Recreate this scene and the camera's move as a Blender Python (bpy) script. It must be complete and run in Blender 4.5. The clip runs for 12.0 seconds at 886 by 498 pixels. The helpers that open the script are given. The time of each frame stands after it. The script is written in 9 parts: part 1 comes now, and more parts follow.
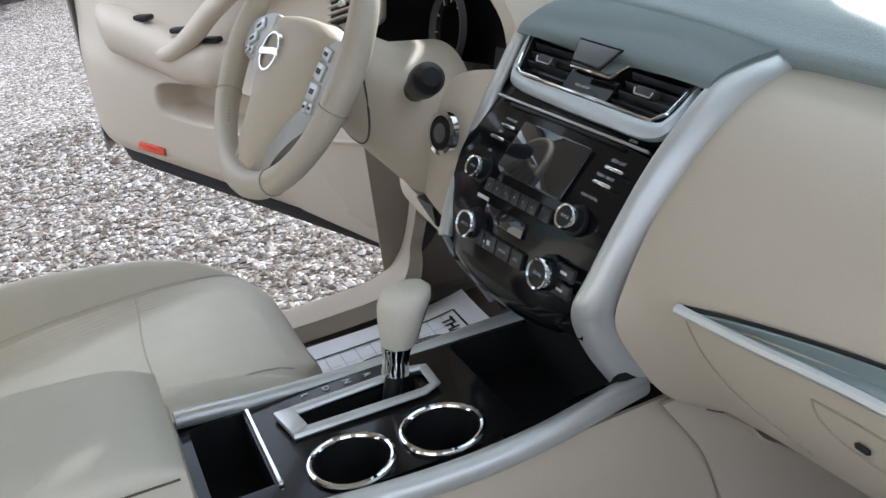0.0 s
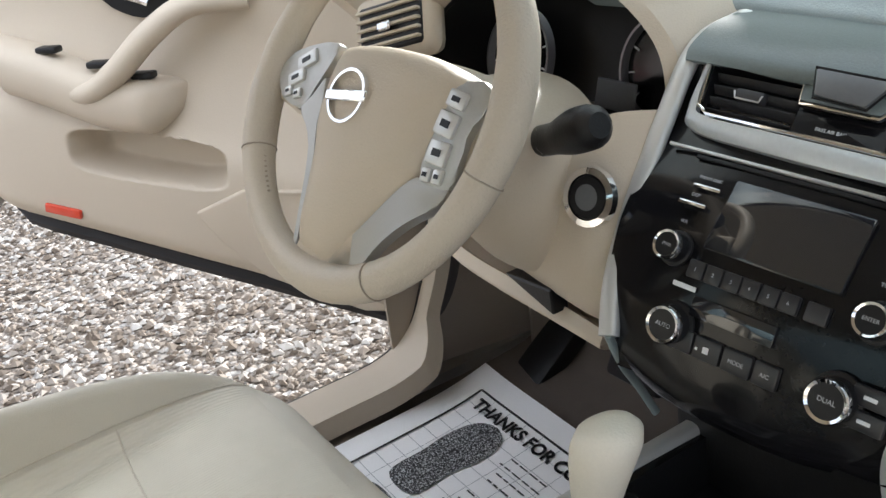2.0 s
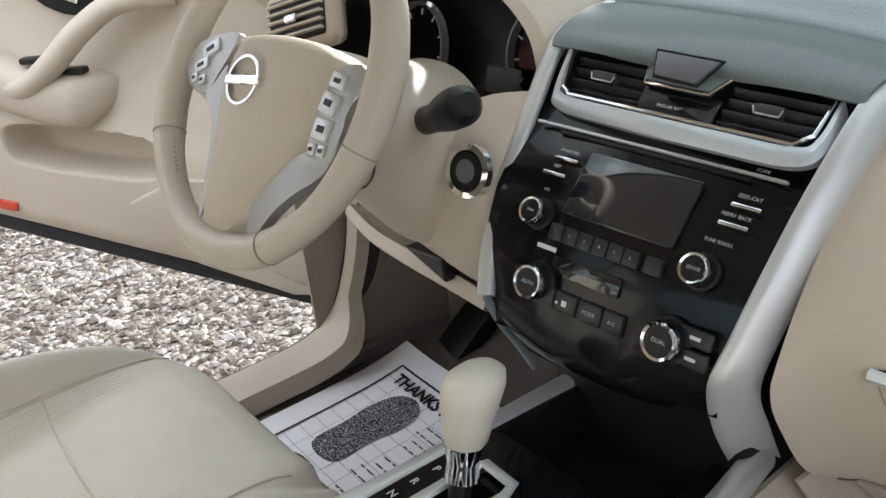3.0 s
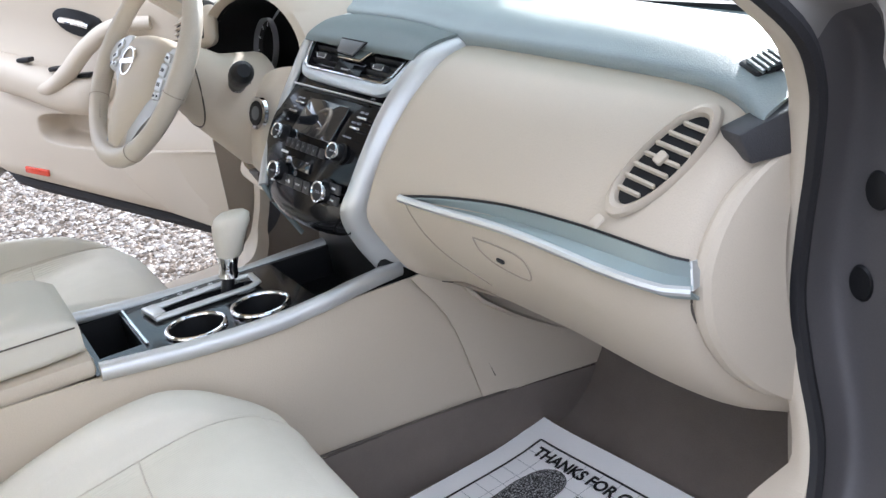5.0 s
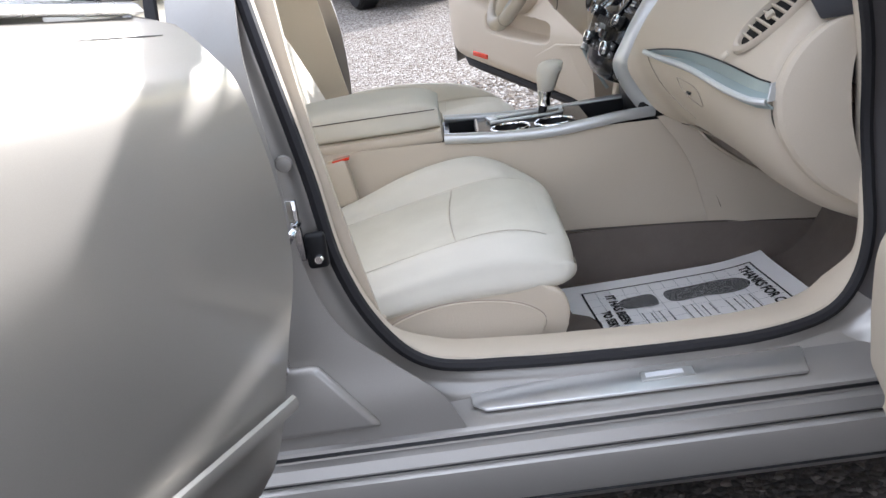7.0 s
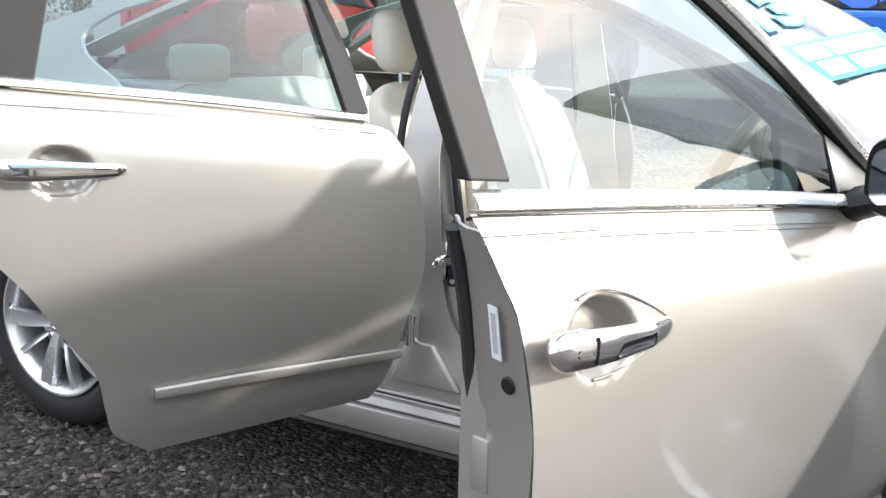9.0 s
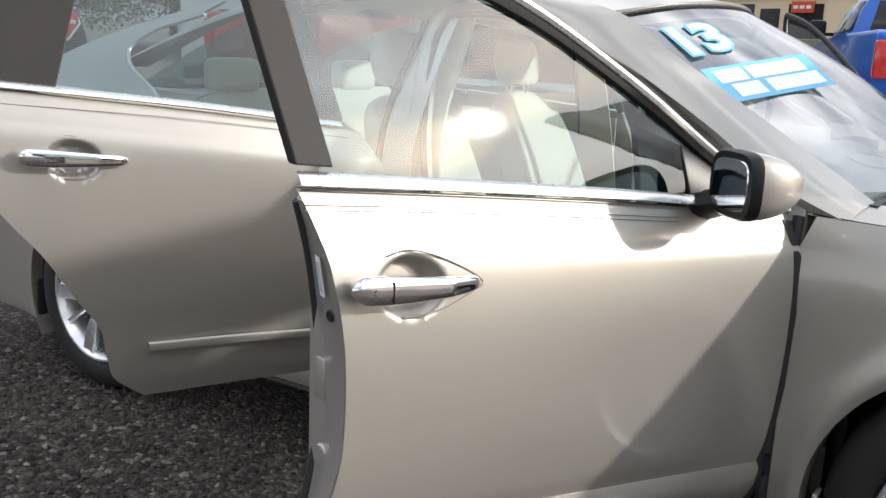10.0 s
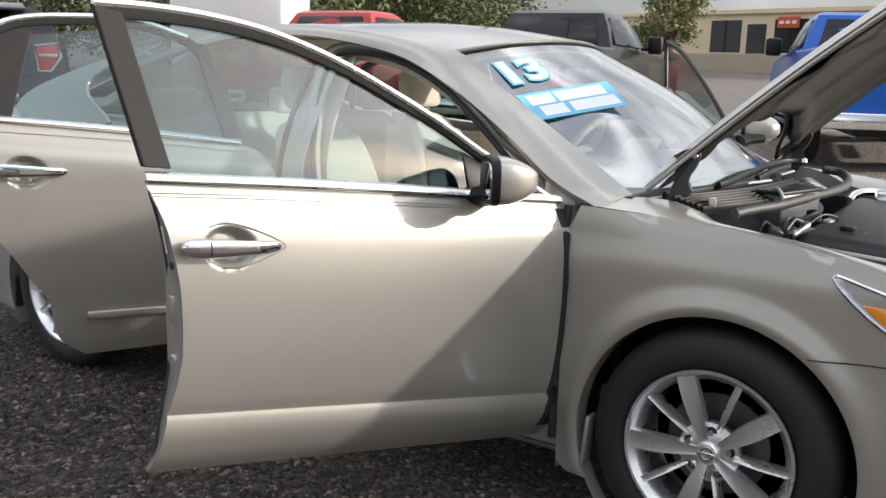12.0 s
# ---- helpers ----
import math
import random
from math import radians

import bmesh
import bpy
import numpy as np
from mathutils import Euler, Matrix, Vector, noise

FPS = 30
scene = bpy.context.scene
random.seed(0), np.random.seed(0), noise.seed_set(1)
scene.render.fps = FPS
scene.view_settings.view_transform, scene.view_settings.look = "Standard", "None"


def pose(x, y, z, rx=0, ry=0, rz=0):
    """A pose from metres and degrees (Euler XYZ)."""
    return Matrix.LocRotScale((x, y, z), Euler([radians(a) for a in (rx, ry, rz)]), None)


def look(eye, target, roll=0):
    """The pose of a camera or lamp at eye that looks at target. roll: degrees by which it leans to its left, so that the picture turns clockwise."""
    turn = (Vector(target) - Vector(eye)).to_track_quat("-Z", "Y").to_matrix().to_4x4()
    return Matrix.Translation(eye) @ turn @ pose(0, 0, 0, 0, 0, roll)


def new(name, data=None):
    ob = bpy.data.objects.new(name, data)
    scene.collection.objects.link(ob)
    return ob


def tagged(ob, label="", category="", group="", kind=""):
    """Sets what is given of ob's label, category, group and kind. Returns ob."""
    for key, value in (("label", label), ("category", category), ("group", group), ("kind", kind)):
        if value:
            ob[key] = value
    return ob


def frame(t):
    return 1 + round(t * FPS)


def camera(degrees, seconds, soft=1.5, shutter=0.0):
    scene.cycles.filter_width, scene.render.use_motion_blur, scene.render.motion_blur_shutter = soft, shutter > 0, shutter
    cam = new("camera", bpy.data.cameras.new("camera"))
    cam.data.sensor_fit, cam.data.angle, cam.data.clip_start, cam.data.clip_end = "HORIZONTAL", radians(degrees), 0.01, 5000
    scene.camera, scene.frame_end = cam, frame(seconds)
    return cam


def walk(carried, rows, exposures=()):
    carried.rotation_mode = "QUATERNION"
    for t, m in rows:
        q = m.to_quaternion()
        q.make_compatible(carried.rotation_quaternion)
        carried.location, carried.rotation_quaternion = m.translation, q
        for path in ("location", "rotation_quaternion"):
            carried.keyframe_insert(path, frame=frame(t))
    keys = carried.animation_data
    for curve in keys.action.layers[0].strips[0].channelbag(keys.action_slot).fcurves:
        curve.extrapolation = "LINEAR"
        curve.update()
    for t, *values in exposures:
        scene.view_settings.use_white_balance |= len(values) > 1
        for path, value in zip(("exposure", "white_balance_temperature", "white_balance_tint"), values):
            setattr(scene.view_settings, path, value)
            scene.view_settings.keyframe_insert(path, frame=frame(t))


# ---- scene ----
cam = camera(50.4, 12.0)

PATH = [
    (0, (0.832, -1.276, 1.2), (-0.876, -0.621, 0.391), -7.5),
    (0.5, (0.644, -1.327, 1.196), (-1.048, -0.657, 0.366), -7.1),
    (1, (0.5, -1.348, 1.178), (-1.179, -0.615, 0.376), -6.7),
    (1.5, (0.427, -1.389, 1.186), (-1.167, -0.469, 0.402), -6.1),
    (2, (0.413, -1.395, 1.185), (-1.14, -0.436, 0.369), -6.9),
    (2.5, (0.439, -1.399, 1.191), (-1.08, -0.408, 0.346), -7.3),
    (3, (0.525, -1.389, 1.182), (-0.984, -0.364, 0.362), -6.7),
    (3.5, (0.683, -1.372, 1.189), (-0.819, -0.33, 0.377), -5.7),
    (5.5, (1.596, -1.375, 1.183), (-0.133, -0.626, 0.512), -8.8),
    (6, (1.858, -1.346, 1.167), (0.042, -0.816, 0.518), -7.3),
    (6.5, (2.035, -1.336, 1.141), (0.169, -1.071, 0.473), -7.1),
    (7, (2.134, -1.211, 1.096), (0.245, -1.29, 0.444), -8.8),
    (9, (2.782, -0.435, 1.228), (1.059, -1.352, 0.791), 1.8),
    (9.5, (2.848, -0.231, 1.254), (1.193, -1.268, 0.82), 2.4),
    (10, (2.918, -0.003, 1.257), (1.281, -1.074, 0.839), 2.7),
    (10.5, (3.023, 0.217, 1.283), (1.391, -0.863, 0.872), 2.9),
    (11, (3.066, 0.415, 1.294), (1.44, -0.682, 0.902), 2.4),
    (11.5, (3.128, 0.573, 1.314), (1.502, -0.527, 0.93), 1.9),
    (12, (3.24, 0.699, 1.316), (1.603, -0.386, 0.935), 1.8),
]
walk(cam, [(t, look(eye, target, roll)) for t, eye, target, roll in PATH],
     [(0, 1.5, 5800, 10), (1.0, 1.68, 6200, 10), (3.0, 1.68, 6250, 10), (5.3, 2.05, 5800, 13), (6.0, 1.9, 5850, 13), (7.2, 1.7, 5950, 13), (8.8, 1.76, 6150, 10), (9.6, 0.95, 6450, 10), (12, 0.75, 6550, 10)])

# ---- world and light ----
world = bpy.data.worlds.new("sky")
scene.world = world
world.use_nodes = True
SUN = Vector((-0.497, 0.760, 0.321)).normalized()
wn = world.node_tree.nodes
sky = wn.new("ShaderNodeTexSky")
sky.sky_type = "NISHITA"
sky.sun_disc = False
sky.sun_elevation = math.asin(SUN.z)
sky.sun_rotation = math.atan2(SUN.x, SUN.y)
sky.air_density, sky.dust_density, sky.ozone_density = 1.0, 3.0, 1.0
# a thin, broken layer of bright cloud over the sky
wl = world.node_tree.links
wtc, wmap, wnoise, wramp, wcol, wmix = (wn.new(k) for k in ("ShaderNodeTexCoord", "ShaderNodeMapping", "ShaderNodeTexNoise", "ShaderNodeValToRGB", "ShaderNodeValToRGB", "ShaderNodeMix"))
wmap.inputs["Scale"].default_value = (1.0, 1.0, 2.6)
wnoise.inputs["Scale"].default_value, wnoise.inputs["Detail"].default_value = 1.7, 6.0
wl.new(wtc.outputs["Generated"], wmap.inputs[0])
wl.new(wmap.outputs[0], wnoise.inputs["Vector"])
for e, (p, v) in zip(wramp.color_ramp.elements, ((0.36, 0.55), (0.56, 0.97))):
    e.position, e.color = p, (v, v, v, 1)
for e, (p, c) in zip(wcol.color_ramp.elements, ((0.40, (2.7, 2.8, 3.05)), (0.66, (7.4, 7.55, 7.9)))):
    e.position, e.color = p, (*c, 1)
wl.new(wnoise.outputs["Fac"], wramp.inputs[0])
wl.new(wnoise.outputs["Fac"], wcol.inputs[0])
wmix.data_type = "RGBA"
wl.new(wramp.outputs[0], wmix.inputs["Factor"])
wl.new(sky.outputs[0], wmix.inputs["A"])
wl.new(wcol.outputs[0], wmix.inputs["B"])
# thin cloud is brighter overhead and round the veiled sun
wdot, wpow, wsep, wup, wsum, wscale = (wn.new(k) for k in ("ShaderNodeVectorMath", "ShaderNodeMath", "ShaderNodeSeparateXYZ", "ShaderNodeMapRange", "ShaderNodeMath", "ShaderNodeVectorMath"))
wdot.operation, wdot.inputs[1].default_value = "DOT_PRODUCT", SUN
wpow.operation, wpow.use_clamp, wpow.inputs[1].default_value = "POWER", True, 18.0
wsum.operation, wsum.inputs[1].default_value = "MULTIPLY_ADD", 1.8
wup.inputs["To Min"].default_value, wup.inputs["To Max"].default_value = 0.70, 1.75
wscale.operation = "SCALE"
wl.new(wtc.outputs["Generated"], wdot.inputs[0])
wl.new(wtc.outputs["Generated"], wsep.inputs[0])
wl.new(wdot.outputs["Value"], wpow.inputs[0])
wl.new(wsep.outputs["Z"], wup.inputs["Value"])
wl.new(wpow.outputs[0], wsum.inputs[0])
wl.new(wup.outputs[0], wsum.inputs[2])
wl.new(wmix.outputs["Result"], wscale.inputs[0])
wl.new(wsum.outputs[0], wscale.inputs["Scale"])
wl.new(wscale.outputs[0], wn["Background"].inputs[0])
wn["Background"].inputs[1].default_value = 0.12
sun = new("sun", bpy.data.lights.new("sun", "SUN"))
sun.data.energy, sun.data.angle, sun.data.color = 2.65, radians(1.5), (1.0, 0.95, 0.88)
sun.matrix_world = look(SUN * 20, (0, 0, 0))


# ---- materials ----
def nodes_of(name):
    m = bpy.data.materials.new(name)
    m.use_nodes = True
    nt = m.node_tree
    return m, nt, nt.nodes["Principled BSDF"]


def tex_noise(nt, scale, detail=4.0, rough=0.6):
    tc = nt.nodes.new("ShaderNodeTexCoord")
    n = nt.nodes.new("ShaderNodeTexNoise")
    n.inputs["Scale"].default_value, n.inputs["Detail"].default_value, n.inputs["Roughness"].default_value = scale, detail, rough
    nt.links.new(tc.outputs["Object"], n.inputs["Vector"])
    return n


def ramp(nt, src, stops):
    r = nt.nodes.new("ShaderNodeValToRGB")
    while len(r.color_ramp.elements) < len(stops):
        r.color_ramp.elements.new(0.5)
    for e, (p, c) in zip(r.color_ramp.elements, stops):
        e.position, e.color = p, (*c, 1)
    nt.links.new(src, r.inputs[0])
    return r


def shade(c, f):
    return tuple(min(1, v * f) for v in c)


def simple(name, col, rough=0.5, metal=0.0, var=0.08, big=3.0, fine=220.0, bump=0.0, coat=0.0, spec=0.5):
    """A surface with colour variation at two scales and a fine relief."""
    m, nt, b = nodes_of(name)
    a, f = tex_noise(nt, big), tex_noise(nt, fine, 2.0)
    mix = nt.nodes.new("ShaderNodeMix")
    mix.data_type, mix.inputs["Factor"].default_value = "FLOAT", 0.45
    nt.links.new(a.outputs["Fac"], mix.inputs["A"])
    nt.links.new(f.outputs["Fac"], mix.inputs["B"])
    r = ramp(nt, mix.outputs["Result"], [(0.3, shade(col, 1 - var)), (0.7, shade(col, 1 + var))])
    nt.links.new(r.outputs[0], b.inputs["Base Color"])
    b.inputs["Metallic"].default_value = metal
    b.inputs["Specular IOR Level"].default_value = spec
    rr = nt.nodes.new("ShaderNodeMapRange")
    rr.inputs["To Min"].default_value, rr.inputs["To Max"].default_value = rough * 0.88, min(1, rough * 1.12)
    nt.links.new(a.outputs["Fac"], rr.inputs["Value"])
    nt.links.new(rr.outputs[0], b.inputs["Roughness"])
    if coat:
        b.inputs["Coat Weight"].default_value, b.inputs["Coat Roughness"].default_value = coat, 0.04
    if bump:
        bp = nt.nodes.new("ShaderNodeBump")
        bp.inputs["Strength"].default_value, bp.inputs["Distance"].default_value = bump, 0.002
        nt.links.new(f.outputs["Fac"], bp.inputs["Height"])
        nt.links.new(bp.outputs[0], b.inputs["Normal"])
    return m


def glass_material(name, col, rough=0.03, face_on=0.10):
    """Thin tinted glass: see-through, and more and more of a mirror towards grazing angles."""
    m, nt, b = nodes_of(name)
    t = nt.nodes.new("ShaderNodeBsdfTransparent")
    t.inputs[0].default_value = (*col, 1)
    g = nt.nodes.new("ShaderNodeBsdfGlossy")
    g.inputs["Roughness"].default_value = rough
    lw = nt.nodes.new("ShaderNodeLayerWeight")
    lw.inputs["Blend"].default_value = 0.5
    pw = nt.nodes.new("ShaderNodeMath")
    pw.operation, pw.inputs[1].default_value = "POWER", 4.0
    ma = nt.nodes.new("ShaderNodeMath")
    ma.operation, ma.inputs[1].default_value, ma.inputs[2].default_value = "MULTIPLY_ADD", 1 - face_on, face_on
    nt.links.new(lw.outputs["Facing"], pw.inputs[0])
    nt.links.new(pw.outputs[0], ma.inputs[0])
    mx = nt.nodes.new("ShaderNodeMixShader")
    nt.links.new(ma.outputs[0], mx.inputs[0])
    nt.links.new(t.outputs[0], mx.inputs[1])
    nt.links.new(g.outputs[0], mx.inputs[2])
    nt.links.new(mx.outputs[0], nt.nodes["Material Output"].inputs[0])
    return m


PAINT = simple("champagne_paint", (0.395, 0.374, 0.336), 0.35, 0.58, 0.05, 2.0, 900, 0.03, coat=1.0)
PAINT_IN = simple("champagne_paint_jamb", (0.39, 0.37, 0.342), 0.38, 0.55, 0.06, 2.0, 700, 0.03, coat=0.7)
BEIGE = simple("beige_plastic", (0.545, 0.472, 0.375), 0.55, 0, 0.04, 3.0, 500, 0.25)
# darker beige for foot-well panels, dash underside, stitches and the shield's oval
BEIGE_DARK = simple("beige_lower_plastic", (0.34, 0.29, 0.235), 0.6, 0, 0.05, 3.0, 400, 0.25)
LEATHER = simple("beige_leather", (0.53, 0.467, 0.38), 0.45, 0, 0.05, 6.0, 420, 0.35)
CLOTH = simple("ivory_cloth", (0.665, 0.63, 0.545), 0.92, 0, 0.06, 5.0, 900, 0.5, spec=0.2)
CARPET = simple("taupe_carpet", (0.195, 0.165, 0.143), 0.98, 0, 0.16, 8.0, 700, 0.9, spec=0.1)
# upward faces: sky sheen painted into the charcoal; the cap stays plain
DASH_TOP = simple("charcoal_dash_top_sheen", (0.26, 0.305, 0.305), 0.36, 0, 0.12, 6.0, 500, 0.35)
HOOD_TOP = simple("charcoal_hood_sheen", (0.17, 0.20, 0.20), 0.58, 0, 0.12, 6.0, 500, 0.15, spec=0.35)
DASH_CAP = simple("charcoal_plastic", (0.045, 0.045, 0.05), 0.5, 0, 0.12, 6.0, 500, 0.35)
BLACK = simple("black_plastic", (0.010, 0.010, 0.011), 0.42, 0, 0.2, 9.0, 400, 0.15, spec=0.32)
RUBBER = simple("black_rubber", (0.014, 0.013, 0.015), 0.7, 0, 0.2, 9.0, 300, 0.2)
PIANO = simple("gloss_black", (0.007, 0.007, 0.008), 0.14, 0, 0.2, 9.0, 300, 0, coat=0.12, spec=0.22)
SILVER = simple("satin_silver_trim", (0.64, 0.645, 0.635), 0.36, 0.55, 0.05, 5.0, 900, 0.04)
CHROME = simple("chrome", (0.86, 0.86, 0.87), 0.06, 1.0, 0.02, 9.0, 300)
ALLOY = simple("alloy_wheel", (0.78, 0.78, 0.79), 0.28, 0.85, 0.05, 9.0, 500, 0.03, coat=0.5)
TYRE = simple("tyre_rubber", (0.012, 0.0115, 0.0115), 0.72, 0, 0.25, 14.0, 240, 0.3)
PAPER = simple("white_paper", (0.93, 0.93, 0.93), 0.85, 0, 0.03, 6.0, 400, 0.08)
INK = simple("black_ink", (0.022, 0.022, 0.024), 0.8, 0, 0.3, 60.0, 500)
SCREEN = simple("dark_screen", (0.012, 0.013, 0.016), 0.07, 0, 0.1, 5.0, 300, 0, coat=1.0)
WHITE_MARK = simple("white_marking", (0.72, 0.73, 0.74), 0.6)
RED = simple("red_reflector", (0.62, 0.05, 0.02), 0.2, 0, 0.1, 40.0, 300, coat=1.0)
BLACK_GLOSS = simple("black_pillar_film", (0.022, 0.020, 0.019), 0.62, 0, 0.2, 9.0, 300, 0.03, spec=0.25)
FRAME_BLACK = simple("matt_black_frame", (0.018, 0.017, 0.017), 0.7, 0, 0.2, 9.0, 300, 0.05, spec=0.25)
BRIGHT = simple("bright_window_strip", (0.84, 0.84, 0.83), 0.27, 0.9, 0.03, 9.0, 300)
STRIP = simple("grey_green_satin_trim", (0.34, 0.405, 0.405), 0.34, 0.5, 0.05, 5.0, 900, 0.04)
# the satin silver again, darkened to carry the shade on the spokes
SPOKE_SHADED = simple("shaded_satin_silver", (0.40, 0.39, 0.365), 0.42, 0.55, 0.05, 5.0, 900, 0.04)
# hinge post: the jamb paint darkened, its shade put into the colour
POST_SHADED = simple("shaded_post_paint", (0.115, 0.107, 0.108), 0.5, 0.2, 0.1, 4.0, 500, 0.05)
MIRROR = simple("mirror_glass", (0.80, 0.82, 0.83), 0.02, 1.0, 0.01)
LAMP = simple("lamp_glass", (0.55, 0.56, 0.56), 0.08, 0.3, 0.15, 18.0, 200, 0, coat=1.0)
AMBER = simple("amber_lens", (0.80, 0.27, 0.01), 0.15, 0, 0.1, 40.0, 200, 0, coat=1.0)
SCUFF = simple("brushed_aluminium", (0.76, 0.76, 0.75), 0.32, 0.85, 0.05, 5.0, 900, 0.05)
BAY_BLACK = simple("engine_bay_plastic", (0.011, 0.011, 0.0115), 0.45, 0, 0.2, 9.0, 300, 0.15, spec=0.3)
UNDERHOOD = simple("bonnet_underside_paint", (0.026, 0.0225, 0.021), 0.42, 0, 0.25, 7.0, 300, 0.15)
HINGE_GREY = simple("hinge_steel_primer", (0.050, 0.048, 0.048), 0.5, 0.3, 0.15, 12.0, 300, 0.1)
HOSE_GREY = simple("grey_rubber_hose", (0.038, 0.038, 0.038), 0.55, 0, 0.2, 14.0, 300, 0.2)
COVER_GREY = simple("engine_cover_plastic", (0.028, 0.028, 0.029), 0.5, 0, 0.2, 9.0, 400, 0.15)
WHITE_MARK_DULL = simple("pale_tank_plastic", (0.45, 0.44, 0.40), 0.5)
LEATHER_PALE = simple("pale_leather", (0.66, 0.615, 0.52), 0.42, 0, 0.04, 6.0, 420, 0.25)
CLOTH_SEAM = simple("cloth_seam", (0.58, 0.53, 0.45), 0.95)
KEY = simple("black_keys", (0.022, 0.022, 0.024), 0.35, 0, 0.15, 9.0, 400, 0.05)
KEY_PALE = simple("silver_keys", (0.45, 0.45, 0.43), 0.4, 0.4)
VENT = simple("dark_vent_plastic", (0.035, 0.035, 0.037), 0.45, 0, 0.15, 9.0, 400, 0.1)
SILVER_BLUE = simple("satin_vent_bar", (0.60, 0.64, 0.66), 0.36, 0.45)
DIAL = simple("gauge_ring_grey", (0.25, 0.25, 0.26), 0.35, 0.4)
DISPLAY = simple("grey_display", (0.13, 0.135, 0.14), 0.3)
INK_SOFT = simple("faint_print", (0.33, 0.27, 0.20), 0.7)
GREY_INK = simple("grey_ink", (0.42, 0.43, 0.45), 0.85)
STICK_BLUE = simple("sticker_blue", (0.16, 0.50, 0.74), 0.5)
STICK_WHITE = simple("sticker_white", (0.80, 0.82, 0.84), 0.5)
GLASS = glass_material("tinted_glass", (0.37, 0.50, 0.505), 0.02, 0.11)
GLASS_WS = glass_material("windscreen_glass", (0.70, 0.79, 0.76), 0.06, 0.50)


def ribbed_cloth():
    m, nt, b = nodes_of("ribbed_cloth")
    tc = nt.nodes.new("ShaderNodeTexCoord")
    w = nt.nodes.new("ShaderNodeTexWave")
    w.bands_direction = "X"
    w.inputs["Scale"].default_value, w.inputs["Distortion"].default_value = 75.0, 0.5
    nt.links.new(tc.outputs["Object"], w.inputs["Vector"])
    n = tex_noise(nt, 8.0)
    r = ramp(nt, n.outputs["Fac"], [(0.3, (0.62, 0.585, 0.50)), (0.7, (0.69, 0.655, 0.565))])
    nt.links.new(r.outputs[0], b.inputs["Base Color"])
    b.inputs["Roughness"].default_value, b.inputs["Specular IOR Level"].default_value = 0.92, 0.2
    bp = nt.nodes.new("ShaderNodeBump")
    bp.inputs["Strength"].default_value, bp.inputs["Distance"].default_value = 0.32, 0.0015
    nt.links.new(w.outputs["Fac"], bp.inputs["Height"])
    nt.links.new(bp.outputs[0], b.inputs["Normal"])
    return m


def speckled_ink():
    m, nt, b = nodes_of("speckled_ink")
    n = tex_noise(nt, 420.0, 3.0)
    r = ramp(nt, n.outputs["Fac"], [(0.50, (0.02, 0.02, 0.022)), (0.62, (0.55, 0.56, 0.57))])
    nt.links.new(r.outputs[0], b.inputs["Base Color"])
    b.inputs["Roughness"].default_value = 0.85
    return m


CLOTH_RIB, SPECKLE = ribbed_cloth(), speckled_ink()


# ---- mesh helpers ----
def finish(name, bm, material, parent=None, label="", angle=38.0):
    me = bpy.data.meshes.new(name)
    bmesh.ops.recalc_face_normals(bm, faces=bm.faces)
    bm.to_mesh(me)
    bm.free()
    me.materials.append(material)
    me.shade_smooth()
    me.set_sharp_from_angle(angle=radians(angle))
    ob = new(name, me)
    if parent is not None:
        ob.parent = parent
    if label:
        ob["label"] = label
    return ob


def part(name, bm, material, parent, label="", angle=38.0):
    return finish(name, bm, material, parent, label, angle)


def spline(pts, n, closed=False):
    """n points along a smooth curve through pts, evenly over its control points."""
    P = np.array(pts, float)
    k = len(P)
    if k == 2 and not closed:
        return [tuple(P[0] + (P[1] - P[0]) * i / (n - 1)) for i in range(n)]
    out = []
    for i in range(n):
        t = i / n * k if closed else i / (n - 1) * (k - 1)
        j = int(min(t, k - 1 if closed else k - 2))
        f = t - j
        if closed:
            a, b, c, d = (P[(j + q) % k] for q in (-1, 0, 1, 2))
        else:
            b, c = P[j], P[j + 1]
            a = P[j - 1] if j > 0 else 2 * b - c
            d = P[j + 2] if j + 2 < k else 2 * c - b
        out.append(tuple(0.5 * (2 * b + (c - a) * f + (2 * a - 5 * b + 4 * c - d) * f * f + (3 * b - a - 3 * c + d) * f ** 3)))
    return out


def spline_grid(rows, nu, nv):
    """Rows of control points, made into nv smooth rows of nu points."""
    dense = [spline(r, nu) for r in rows]
    cols = [spline([r[i] for r in dense], nv) for i in range(nu)]
    return [[cols[i][j] for i in range(nu)] for j in range(nv)]


